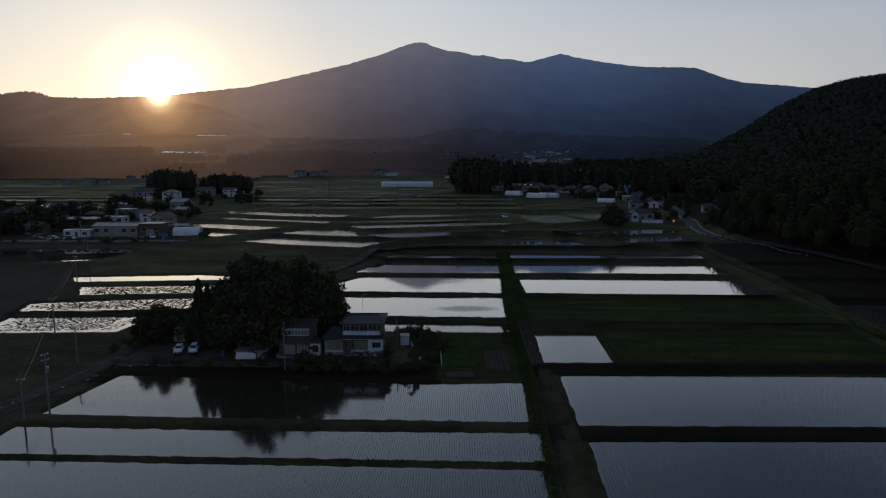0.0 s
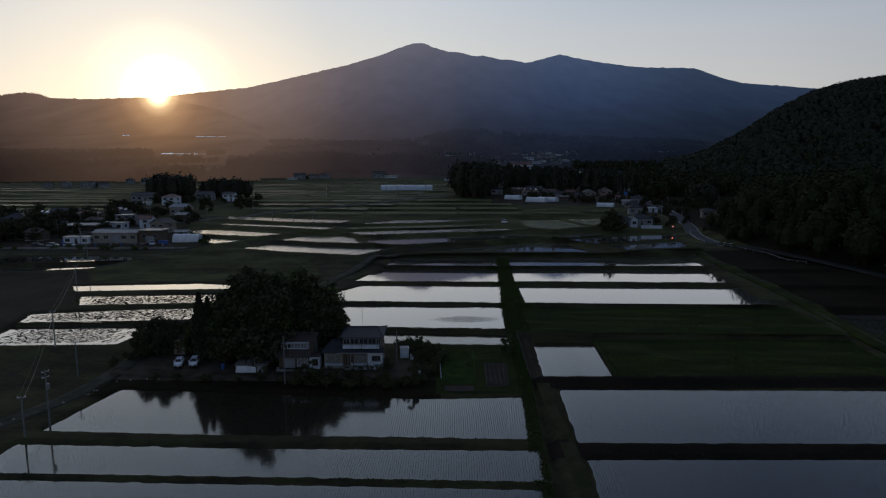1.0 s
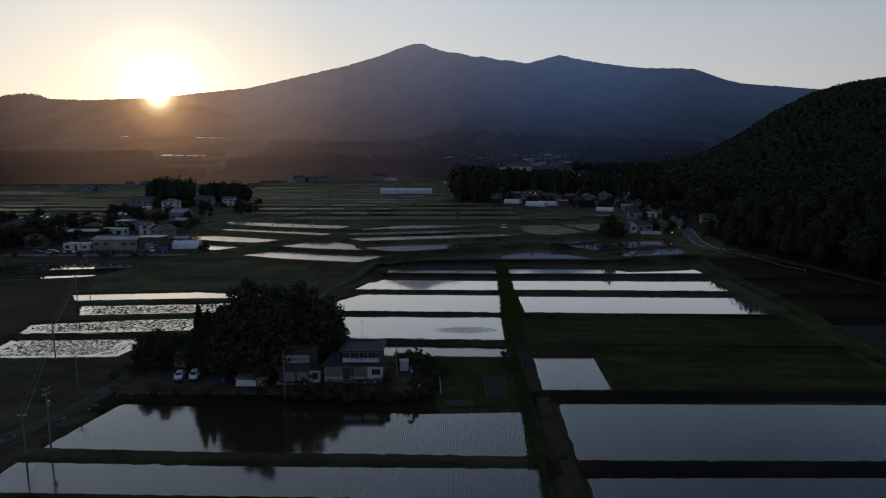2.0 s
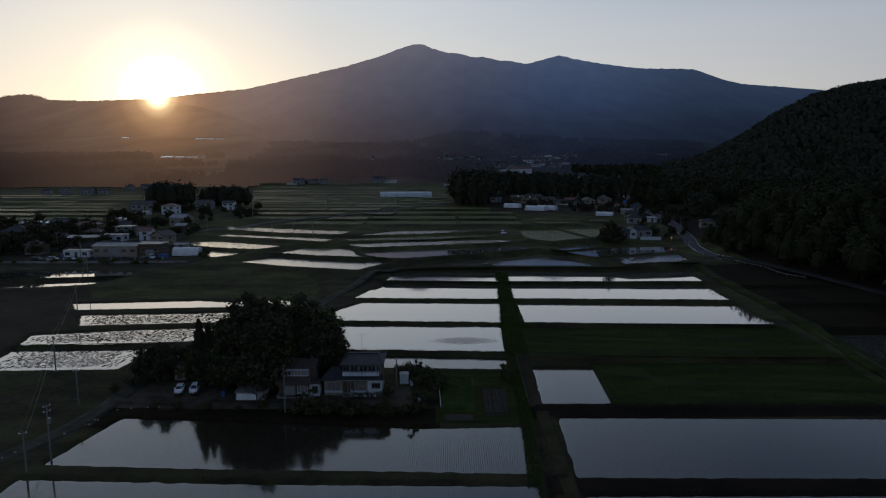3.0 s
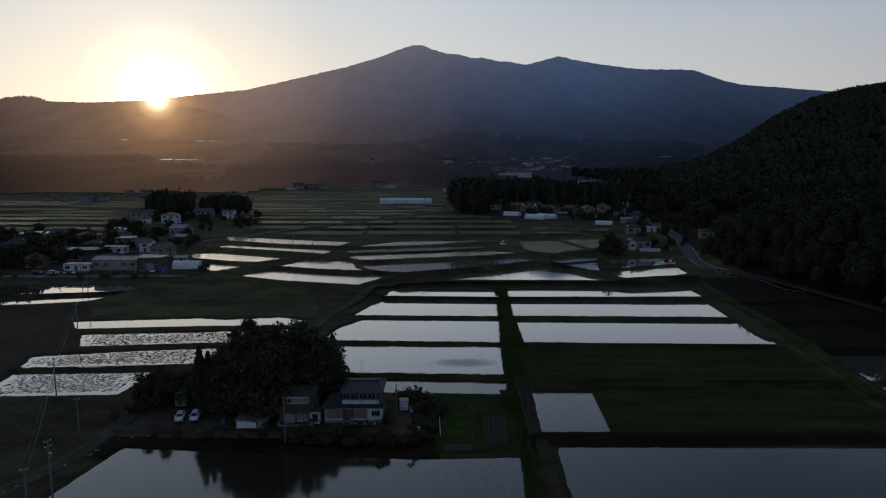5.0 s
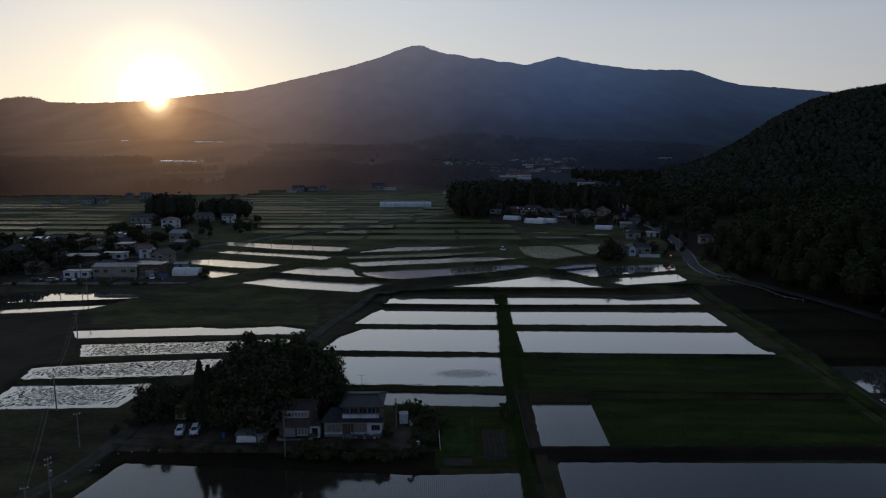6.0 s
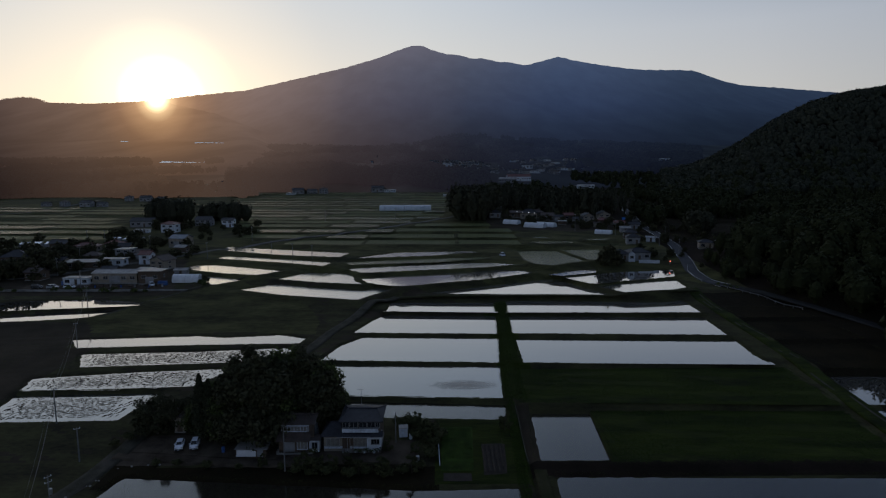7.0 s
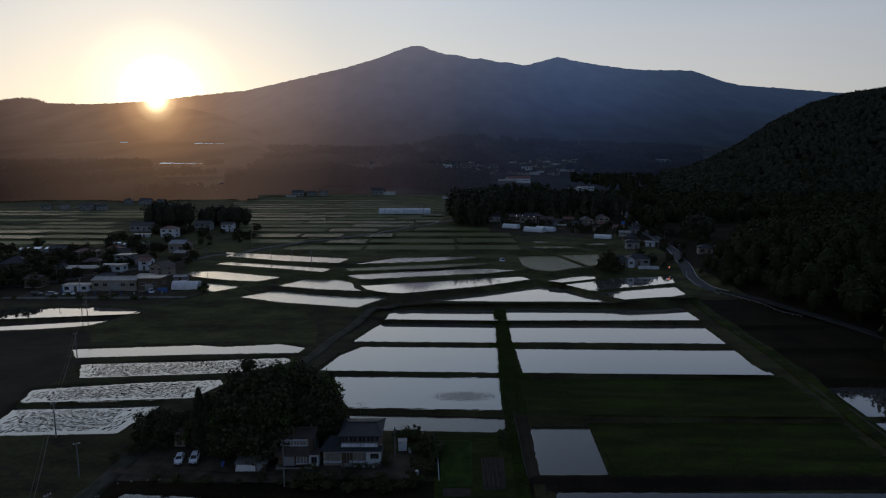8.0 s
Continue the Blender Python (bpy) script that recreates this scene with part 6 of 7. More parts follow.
def old_house():
    """Second building: boarded upper storey over a rusty lean-to roof, with a pale shed against it."""
    ob = thing("barn", -24.85, 103.6, 1.25, 0, "old boarded two-storey barn with brown sheet roofs", "barn")
    w, d = 5.6, 5.0
    part("footing", box(-w / 2 - 0.5, w / 2 + 0.1, -d / 2 - 1.5, d / 2, -0.6, 0.12), CONCRETE, ob)
    part("wall", wall_mesh(w, d, -0.2, 4.3, "gable", 0.7), PLASTER_GREY, ob, "stained grey plaster wall")
    top = part("roof", roof_mesh("gable", w, d, 4.3, 0.7, 0.4, 0.1), TILE_BROWN, ob, "dark brown ribbed sheet roof")
    seams(top, (-w / 2 - 0.4, -d / 2 - 0.4, 4.42), (w / 2 + 0.4, -d / 2 - 0.4, 4.42), (-w / 2 - 0.4, 0, 5.12), (w / 2 + 0.4, 0, 5.12), 16)
    bm = bmesh.new()
    a = [(-w / 2 - 0.5, -d / 2 - 1.9, 1.9), (w / 2 - 0.3, -d / 2 - 1.9, 1.9), (w / 2 - 0.3, -d / 2, 2.8), (-w / 2 - 0.5, -d / 2, 2.8)]
    low, up = [bm.verts.new(p) for p in a], [bm.verts.new((p[0], p[1], p[2] + 0.09)) for p in a]
    bm.faces.new(up)
    bm.faces.new(low[::-1])
    for i in range(4):
        bm.faces.new((low[i], low[(i + 1) % 4], up[(i + 1) % 4], up[i]))
    bmesh.ops.recalc_face_normals(bm, faces=bm.faces)
    eaves = part("eaves_roof", bm, RUST, ob, "rusty ribbed sheet lean-to roof")
    seams(eaves, (-w / 2 - 0.5, -d / 2 - 1.9, 2.01), (w / 2 - 0.3, -d / 2 - 1.9, 2.01), (-w / 2 - 0.5, -d / 2, 2.91), (w / 2 - 0.3, -d / 2, 2.91), 15)
    part("cornice", box(-w / 2 - 0.02, w / 2 - 0.6, -d / 2 - 0.12, -d / 2, 3.98, 4.14), PALE_TRIM, ob, "pale band under the eaves")
    for px in (-2.15, -1.05, 0.05, 1.15):
        window(ob, px, -d / 2, 3.42, 1.0, 0.8, "front", CURTAIN, 2, PALE_TRIM)
    part("wall_panel", box(w / 2 - 0.65, w / 2 + 0.1, -d / 2 - 0.35, -d / 2 + 0.8, 2.0, 4.3), TIMBER, ob, "weathered board stair bay")
    for k in range(5):
        part("board", box(w / 2 - 0.62 + k * 0.15, w / 2 - 0.54 + k * 0.15, -d / 2 - 0.4, -d / 2 - 0.35, 2.1, 4.3), RUST, ob)
    part("wall", box(-w / 2, w / 2 - 0.6, -d / 2 - 1.5, -d / 2, -0.2, 1.95), TIMBER, ob, "dark board front under the lean-to")
    part("door", box(-w / 2 + 0.9, -w / 2 + 2.7, -d / 2 - 1.54, -d / 2 - 1.5, 0.05, 1.9), PLASTER_GREY, ob)
    window(ob, 1.2, -d / 2 - 1.5, 1.15, 1.7, 1.3, "front", CURTAIN, 3, PALE_TRIM)
    shed = part("lean_to", box(w / 2 - 0.5, w / 2 + 1.2, -d / 2 - 1.3, -d / 2 + 0.6, -0.2, 1.95, 0.02), PLASTER, ob, "small white lean-to room")
    part("roof", box(w / 2 - 0.6, w / 2 + 1.35, -d / 2 - 1.5, -d / 2 + 0.7, 1.95, 2.08), TILE_BROWN, shed)
    window(shed, w / 2 + 0.45, -d / 2 - 1.3, 1.0, 0.9, 1.1, "front", GLASS)
    return ob


def garage():
    """Low sheet-roofed shed with a white tarpaulin hung over its front."""
    ob = thing("shed", -32.2, 100.2, 0.75, 0, "low shed with a sheet roof and white tarpaulin front", "shed")
    part("wall", box(-2.6, 2.5, -1.3, 1.3, -0.3, 1.3), TIMBER, ob)
    part("roof", roof_mesh("shed", 5.2, 2.6, 1.3, 0.16, 0.2, 0.07), ROOF_PALE, ob)
    bm = bmesh.new()
    rng = random.Random(4)
    rows = []
    for i in range(13):
        s = i / 12
        rows.append([bm.verts.new((-2.55 + s * (3.4 if j else 3.1), -1.42 - 0.12 * j / 4 + 0.05 * math.sin(i * 1.3) + rng.uniform(-0.02, 0.02), 1.2 - j * 0.28)) for j in range(5)])
    for p, q in zip(rows, rows[1:]):
        for j in range(4):
            bm.faces.new((p[j], q[j], q[j + 1], p[j + 1]))
    part("tarpaulin", bm, TARP, ob, "creased white tarpaulin")
    part("door", box(1.0, 2.0, -1.36, -1.3, 0.0, 1.2), PLASTER_GREY, ob)
    for px in (-2.5, 0.9, 2.3):
        part("post", box(px - 0.05, px + 0.05, -1.5, -1.4, -0.2, 1.3), TIMBER, ob)
    return ob


farmhouse()
old_house()
garage()
house("shed", -47.6, 108.0, 0, 1.9, 2.2, 2.3, "gable_y", 0.8, PLASTER_TAN, TILE_BROWN, "small gabled garden shed behind parked cars", "shed", over=0.4)
hut = thing("garden_hut", -6.8, 105.5, 1.2, 6, "small pale blue-white steel garden hut", "shed")
part("wall", box(-0.75, 0.75, -0.6, 0.6, -0.2, 1.75, 0.02), PLASTER, hut)
part("roof", roof_mesh("shed", 1.5, 1.2, 1.75, 0.15, 0.08, 0.08), ROOF_PALE, hut)
part("door", box(-0.6, 0.1, -0.64, -0.6, 0.05, 1.65), PALE_TRIM, hut)

# ---- the village by the road ----
house("house", -131.6, 219.5, 0, 9.2, 4.0, 2.5, "flat", 0, PLASTER, ROOF_PALE, "long low white prefab building with dark windows", "building", over=0.2)
house("workshop", -118.4, 222.5, 0, 16.2, 7.0, 3.5, "gable", 0.9, PLASTER_TAN, ROOF_PALE, "large pale beige workshop with a low sheet roof", "building", over=0.3, opening=(4.0, 2.8))
# dark wall colour stands in for the shaded inside of an open front
house("shop", -105.3, 221.0, 0, 8.0, 6.0, 4.6, "flat", 0, TIMBER, ROOF_PALE, "depot with a white roof edge, walls dark for its shaded front", "building", over=0.5, opening=(3.0, 2.6))
house("house", -99.9, 233.0, 8, 4.5, 3.6, 1.9, "gable", 0.5, PLASTER_GREY, ROOF_PALE, "small low house with a pale sheet roof", "house")
house("house", -111.6, 243.0, -20, 7.0, 6.4, 3.6, "gable_y", 1.9, PLASTER_TAN, TILE_BROWN, "brown gabled house with a tiled porch", "house", 2)
house("shed", -144.1, 245.4, 4, 13.4, 4.6, 2.5, "shed", 0.5, TIMBER, ROOF_PALE, "long open brown shed with a pale roof", "shed", over=0.5)
house("house", -134.5, 249.2, -3, 9.6, 4.6, 2.8, "flat", 0, PLASTER, ROOF_PALE, "white single-storey house with a red door", "house")
house("house", -137.8, 265.5, -5, 6.5, 5.4, 3.8, "flat", 0, PLASTER_GREY, ROOF_PALE, "pale boxy two-storey house with a flat roof", "house", 2)
house("house", -122.3, 252.4, 0, 4.6, 5.0, 4.0, "gable", 1.3, PLASTER, TILE_RED, "narrow white house with a reddish roof", "house", 2)
house("house", -162.7, 280.0, 0, 10.2, 5.6, 2.4, "hip", 1.4, PLASTER_TAN, TILE_RED, "single-storey house under a red sheet roof", "house")
house("shed", -124.3, 291.0, -12, 8.0, 7.6, 4.2, "gable", 1.5, PLASTER_TAN, ROOF_BLUE, "tall barn with a blue-grey sheet roof", "barn", over=0.3, opening=(3.0, 3.0))
house("house", -174.1, 358.0, 0, 13.0, 7.0, 3.2, "gable", 1.8, PLASTER_GREY, TILE, "broad farmhouse with a dark tiled roof", "house")
house("house", -148.5, 335.0, -10, 7.8, 6.0, 4.6, "hip", 1.4, PLASTER, TILE_RED, "white two-storey house with a red roof", "house", 2)
house("shed", -163.6, 333.5, 0, 8.2, 3.4, 1.6, "shed", 0.3, PLASTER, ROOF_PALE, "low white shed beside the house", "shed")
house("house", -139.9, 361.5, 0, 9.0, 6.6, 3.6, "gable", 1.7, PLASTER_GREY, TILE, "farmhouse with a dark roof before the windbreak", "house", 2)
house("house", -122.4, 352.0, 0, 6.4, 5.6, 4.0, "gable", 1.2, PLASTER, TILE, "small white two-storey house by the lane", "house", 2)
house("house", -168.9, 242.0, 15, 9.5, 8.0, 5.6, "hip", 2.3, TIMBER, TILE, "large dark boarded house among village trees", "house", 2)
house("house", -184.0, 256.0, 5, 8.5, 7.0, 3.2, "hip", 1.8, TIMBER, TILE, "brown boarded house with a dark hip roof", "house")
house("house", -151.0, 226.0, -10, 6.0, 5.0, 3.0, "gable", 1.2, TIMBER, TILE_BROWN, "small brown house behind village trees", "house")
house("house", -176.0, 220.0, 10, 8.0, 6.0, 3.6, "hip", 1.6, PLASTER_GREY, TILE, "dark-roofed house at the village edge", "house")

for x, y, turn, w, d, eave, kind, rise, wall, roof, text in (
        (-127.5, 233.5, 4, 5.4, 3.6, 2.3, "gable", 0.9, TIMBER, TILE, "brown shed with a dark roof in the village"),
        (-113.0, 231.5, -6, 6.0, 3.8, 2.4, "shed", 0.5, TIMBER, ROOF_PALE, "open brown lean-to shed behind the workshop"),
        (-147.0, 256.5, 10, 6.4, 5.0, 2.8, "hip", 1.4, TIMBER, TILE_BROWN, "brown hip-roofed house between village trees"),
        (-155.5, 248.0, -8, 5.6, 4.4, 2.6, "gable", 1.2, PLASTER_TAN, TILE, "small tan house between village trees"),
        (-128.5, 262.5, 0, 5.2, 4.4, 2.8, "gable", 1.2, PLASTER_GREY, TILE_BROWN, "grey cottage with a brown roof"),
        (-143.5, 275.5, 6, 6.0, 4.8, 3.0, "gable", 1.4, TIMBER, TILE, "dark boarded house with a gable roof"),
        (-152.0, 284.0, -4, 7.0, 5.0, 2.8, "hip", 1.5, PLASTER_TAN, TILE_RED, "tan house with a dull red roof"),
        (-118.0, 277.0, -12, 5.0, 3.8, 2.3, "gable", 0.9, TIMBER, ROOF_PALE, "brown shed with a pale sheet roof"),
        (-160.0, 232.5, 12, 7.0, 5.4, 3.0, "hip", 1.6, TIMBER, TILE_BROWN, "dark house half hidden by village trees"),
        (-178.0, 285.0, 0, 7.6, 5.6, 3.0, "gable", 1.5, TIMBER, TILE, "dark farmhouse at the back of the village")):
    house("house", x, y, turn, w, d, eave, kind, rise, wall, roof, text, "house")

for k, (px, py) in enumerate(((-198.5, 290), (-193.0, 290.5), (-187.0, 291))):
    rack = thing("greenhouse_roof", px, py, float(ground_at(px, py)[0]), 4, "glazed shed roof panel catching the bright sky", "greenhouse", "glazed roofs")
    part("frame", box(-2.1, 2.1, -1.5, 1.5, -0.3, 1.7), PLASTER_GREY, rack)
    slope = part("pane", box(-2.0, 2.0, -1.6, 1.6, 0, 0.06, 0.01), ROOF_BRIGHT, rack, "smooth reflecting roof panel")
    slope.matrix_local = pose(0, 0, 1.95, 14, 0, 0)
for px, py, w in ((-163.0, 307, 3.6), (-156.5, 305.5, 4.4), (-151.5, 307.5, 3.0)):
    house("shed", px, py, 6, w, 2.6, 1.2, "gable", 0.4, PLASTER_GREY, ROOF_BRIGHT, "low shed with a bright sheet roof", "shed", over=0.2, group="low sheds")

wall_line = thing("retaining_wall", -120, 209.2, float(ground_at(-120, 211)[0]) - 0.55, 0, "long grey concrete retaining wall below the village yard", "wall")
for k in range(22):
    part("panel", box(-44 + k * 3.45, -44 + k * 3.45 + 3.4, -0.14, 0.14, -0.6, 1.15, 0.02), CONCRETE, wall_line)


def arch(name, x, y, turn, length, wide, high, label, group="", doors=True, cover=None):
    """A tunnel greenhouse: film over hoops, closed ends with a door."""
    z = float(ground_at(x, y)[0])
    ob = thing(name, x, y, z, turn, label, "greenhouse", group)
    n, bm = 12, bmesh.new()
    prof = [(math.cos(math.pi * k / n) * wide / 2, (math.sin(math.pi * k / n) ** 0.8) * high) for k in range(n + 1)]
    bays = max(3, int(length / 2.0))
    rings = []
    for i in range(bays + 1):
        sag = 0.97 if i % 2 else 1.0
        rings.append([bm.verts.new((-length / 2 + length * i / bays, a * sag, max(b * sag, -0.2))) for a, b in prof])
    for p, q in zip(rings, rings[1:]):
        for j in range(n):
            bm.faces.new((p[j], q[j], q[j + 1], p[j + 1]))
    bm.faces.new(rings[0])
    bm.faces.new(rings[-1][::-1])
    bmesh.ops.recalc_face_normals(bm, faces=bm.faces)
    part("cover", bm, cover or PLASTIC, ob)
    for i in range(0, bays + 1, 2):
        hb = bmesh.new()
        px = -length / 2 + length * i / bays
        for (a, b), (c, d) in zip(prof, prof[1:]):
            rod((px, a * 1.01, b * 1.01), (px, c * 1.01, d * 1.01), 0.04, 0.04, 4, hb)
        part("hoop", hb, STEEL, ob)
    for end in (-1, 1):
        part("door", box(min(end * length / 2, end * (length / 2 + 0.06)), max(end * length / 2, end * (length / 2 + 0.06)), -0.8, 0.8, 0, 1.9), PALE_TRIM, ob)
    return ob


arch("tarpaulin_store", -92.7, 220.5, 0, 9.6, 4.2, 2.9, "long white tarpaulin-covered store at the village edge", cover=TARP)
arch("greenhouse", -26.5, 455.0, 0, 38.0, 7.0, 4.2, "long white film greenhouse standing among paddies")
arch("greenhouse", 42.0, 362.0, -30, 9.5, 5.0, 2.5, "white film tunnel greenhouse beside the hamlet", "hamlet greenhouses")
arch("greenhouse", 54.0, 349.5, -34, 12.0, 5.4, 2.7, "white film tunnel greenhouse beside the hamlet", "hamlet greenhouses")
arch("greenhouse", 61.0, 352.5, -34, 11.0, 5.2, 2.6, "white film tunnel greenhouse beside the hamlet", "hamlet greenhouses")
arch("greenhouse", 87.3, 326.5, -25, 8.8, 4.6, 2.1, "small white film tunnel greenhouse by the road", "hamlet greenhouses")

# ---- the hamlet by the cedar wood and the houses on the road ----
house("house", 34.0, 386, 0, 7.0, 5.6, 2.9, "hip", 1.5, PLASTER_GREY, TILE, "low grey house at the wood's edge", "house")
house("house", 55.3, 385, -6, 10.6, 7.0, 3.6, "hip", 2.4, PLASTER_TAN, TILE, "broad farmhouse with a dark hip roof", "house")
house("house", 66.0, 379, -6, 7.6, 6.0, 3.2, "gable", 1.7, PLASTER_GREY, TILE_BROWN, "farm outbuilding with a brown gable roof", "barn")
house("house", 72.5, 376, -10, 5.0, 5.0, 2.8, "gable", 1.2, PLASTER_GREY, TILE, "small outbuilding with a dark roof", "shed")
house("house", 90.6, 378.5, 10, 7.0, 6.0, 3.4, "gable_y", 1.7, PLASTER_TAN, TILE, "cream-walled gabled house in the hamlet", "house", 2)
house("house", 102.1, 384.0, 0, 7.2, 6.4, 4.0, "gable_y", 1.9, PLASTER_TAN, TILE, "cream gabled house in the hamlet", "house", 2)
house("shed", 90.1, 352, 0, 3.9, 3.4, 2.2, "gable", 0.7, PLASTER_TAN, TILE_BROWN, "small brown shed in the hamlet", "shed")
house("house", 102.4, 350.5, -8, 5.8, 5.0, 2.6, "gable", 1.1, PLASTER, TILE_RED, "small white house with a red roof", "house")
house("house", 100.4, 332, -8, 5.2, 4.2, 2.3, "gable", 0.8, PLASTER_GREY, ROOF_PALE, "low grey house with a pale roof", "house")
house("house", 94.0, 297.5, -10, 6.2, 6.2, 3.2, "hip", 1.7, PLASTER_GREY, TILE, "dark hip-roofed house beside the road", "house")
house("shed", 104.0, 301.0, -14, 4.2, 3.6, 2.2, "shed", 0.4, PLASTER, ROOF_BLUE, "small white shed with a blue roof by the road", "shed")
big = house("house", 84.0, 258.4, -4, 9.0, 6.6, 3.2, "hip", 1.6, PLASTER_GREY, TILE, "grey house with a white gable and dark roof by the road", "house")
gable = part("gable", wall_mesh(2.6, 2.4, -0.4, 3.0, "gable_y", 1.5), PLASTER, big, "white gabled front wing")
gable.location = (-3.6, -4.0, 0)
part("roof", roof_mesh("gable_y", 2.6, 2.4, 3.0, 1.5, 0.3), TILE, gable)
window(gable, 0, -1.2, 1.6, 1.3, 1.0)
house("house", 76.0, 257.4, -4, 6.4, 6.0, 2.6, "hip", 1.6, PLASTER_GREY, TILE, "low grey wing house beside a round tree", "house")
for x, y, turn, w, d, eave, kind, rise, wall, roof, text in (
        (47.0, 388.5, 4, 6.4, 5.0, 2.8, "gable", 1.4, TIMBER, TILE_BROWN, "brown boarded outbuilding at the wood's edge"),
        (61.5, 393.0, -4, 8.0, 6.0, 3.4, "hip", 1.8, TIMBER, TILE_BROWN, "brown hip-roofed farmhouse before the cedars"),
        (80.5, 386.0, 6, 6.0, 5.0, 2.8, "gable", 1.4, TIMBER, TILE_RED, "small brown house with a red sheet roof"),
        (82.5, 368.0, -8, 5.6, 4.6, 2.6, "gable", 1.2, PLASTER_GREY, TILE, "grey cottage with a dark gable roof"),
        (95.5, 362.0, -6, 6.4, 5.0, 2.7, "hip", 1.3, TIMBER, TILE_RED, "low brown house under a red roof"),
        (109.0, 344.0, -10, 5.6, 4.6, 2.6, "gable", 1.2, PLASTER_GREY, TILE, "grey cottage beside the village road"),
        (97.0, 312.0, -10, 6.4, 5.4, 3.0, "hip", 1.5, TIMBER, TILE, "dark boarded house beside the road"),
        (72.0, 362.0, -8, 4.2, 3.2, 2.0, "shed", 0.4, TIMBER, ROOF_PALE, "small tool shed with a pale roof")):
    house("house", x, y, turn, w, d, eave, kind, rise, wall, roof, text, "house")
fence = thing("garden_wall", 86.6, 251.4, float(ground_at(86.6, 251.4)[0]), -4, "white garden wall in front of the roadside house", "wall")
for k in range(5):
    part("panel", box(-4.2 + k * 1.7, -4.2 + k * 1.7 + 1.66, -0.08, 0.08, -0.5, 1.35, 0.015), PLASTER, fence)
house("house", 122.6, 281.0, -14, 6.0, 5.6, 2.8, "hip", 1.3, PLASTER_TAN, TILE, "small tan house at the wood's edge", "house")
house("shed", 128.4, 275.5, -14, 6.0, 4.4, 2.2, "shed", 0.6, PLASTER, ROOF_PALE, "white shed with a pale roof beside the house", "shed")

# far houses at the end of the paddies and in the town beyond
far_a = house("house", 0, 3000, 0, 10.0, 7.0, 3.4, "gable", 1.9, PLASTER_GREY, TILE, "distant pale grey house with a dark roof", "house", 1)
far_b = house("house", 0, 3020, 0, 9.0, 7.0, 5.2, "hip", 1.7, PLASTER_GREY, TILE_BROWN, "distant two-storey house with a brown roof", "house", 2)
far_c = house("house", 0, 3040, 0, 15.0, 8.0, 3.2, "flat", 0, PLASTER, ROOF_PALE, "distant long white flat-roofed building", "building", 1)
for proto in (far_a, far_b, far_c):
    for o in [o for o in proto.children_recursive if o.name.split(".")[0] in ("sill", "mullion", "handle", "footing")]:
        bpy.data.objects.remove(o)


def settle(proto, spots, group):
    for x, y, size, turn in spots:
        m = pose(x, y, float(ground_at(x, y)[0]) + 0.1, 0, 0, turn) @ Matrix.Scale(size, 4)
        tagged(copy_thing(proto, m), group=group)


rh = random.Random(14)
settle(far_a, [(-320, 497, 0.62, 5), (-284, 492, 0.9, -5), (-272, 492, 0.7, 5), (-262, 545, 0.9, 0), (-248, 545, 0.7, 0), (-146, 628, 1.1, 5), (-132, 630, 0.9, -5), (-67.3, 652, 1.2, 0), (14, 592, 1.0, 0)], "far farmhouses")
settle(far_b, [(-305, 497, 0.66, 0), (-277, 545, 0.7, 10), (-254, 716, 1.0, 0), (-242, 718, 1.1, 0), (-120, 628, 0.9, 0), (-64, 655, 0.8, 0)], "far farmhouses")
settle(far_c, [(-54.1, 650, 0.8, 0), (6, 587, 0.55, 0), (-152, 622, 0.6, 0)], "far farmhouses")
town = []
for k in range(140):
    y = rh.uniform(930, 1480)
    town.append(((0.01 + 0.21 * rh.random() ** 1.4) * y, y, rh.uniform(0.6, 1.1), rh.uniform(-25, 25)))
settle(far_a, town[:76], "distant town houses")
settle(far_b, town[76:116], "distant town houses")
settle(far_c, town[116:], "distant town houses")
settle(far_a, [(-20 + 13 * k + rh.uniform(-2, 2), 1245 + rh.uniform(-4, 4), 0.9, 0) for k in range(9)], "row of distant houses")
settle(far_a, [(rh.uniform(-0.3, -0.02) * y, y, rh.uniform(0.8, 1.2), rh.uniform(-30, 30)) for y in [rh.uniform(950, 1750) for k in range(18)]], "scattered distant houses")
settle(far_c, [(150, 672, 1.3, -6), (163, 690, 1.2, -8), (150, 1120, 2.0, 5), (255, 1090, 1.4, -5), (500, 1385, 2.0, 0), (470, 1390, 1.4, 0)], "distant long buildings")
house("house", 99.0, 786, 4, 30, 12, 5.5, "gable", 3.0, PLASTER, TILE_RED, "long white hall with a dull red roof", "building")
house("house", 84.0, 770, -8, 22, 9, 4.2, "gable", 1.6, PLASTER_GREY, ROOF_PALE, "long pale building below the hall", "building")
for proto in (far_a, far_b, far_c):
    for o in (*proto.children_recursive, proto):
        bpy.data.objects.remove(o)

# film-roofed greenhouses on the far slope, which mirror the bright sky
for x, y, z, w in ((-534, 1200, 57.5, 24), (-508, 1195, 56.5, 22), (-484, 1192, 56.0, 22), (-462, 1194, 56.0, 20), (-664, 1700, 113, 26), (-636, 1698, 112.5, 26), (-608, 1697, 112, 26), (-900, 1760, 119, 22)):
    shade = thing("greenhouse", x, y, z, 0, "far greenhouse with a bright mirroring film roof", "greenhouse", "far greenhouses")
    part("frame", box(-w / 2, w / 2, -4.5, 4.5, -4, -0.6), PLASTER_GREY, shade)
    film = part("roof", box(-w / 2 + 0.6, w / 2 - 0.6, -6, 6, 0, 0.15), ROOF_BRIGHT, shade)
    film.matrix_local = pose(0, 0, 0.6, 11 if y < 1500 else 14, 0, 0)


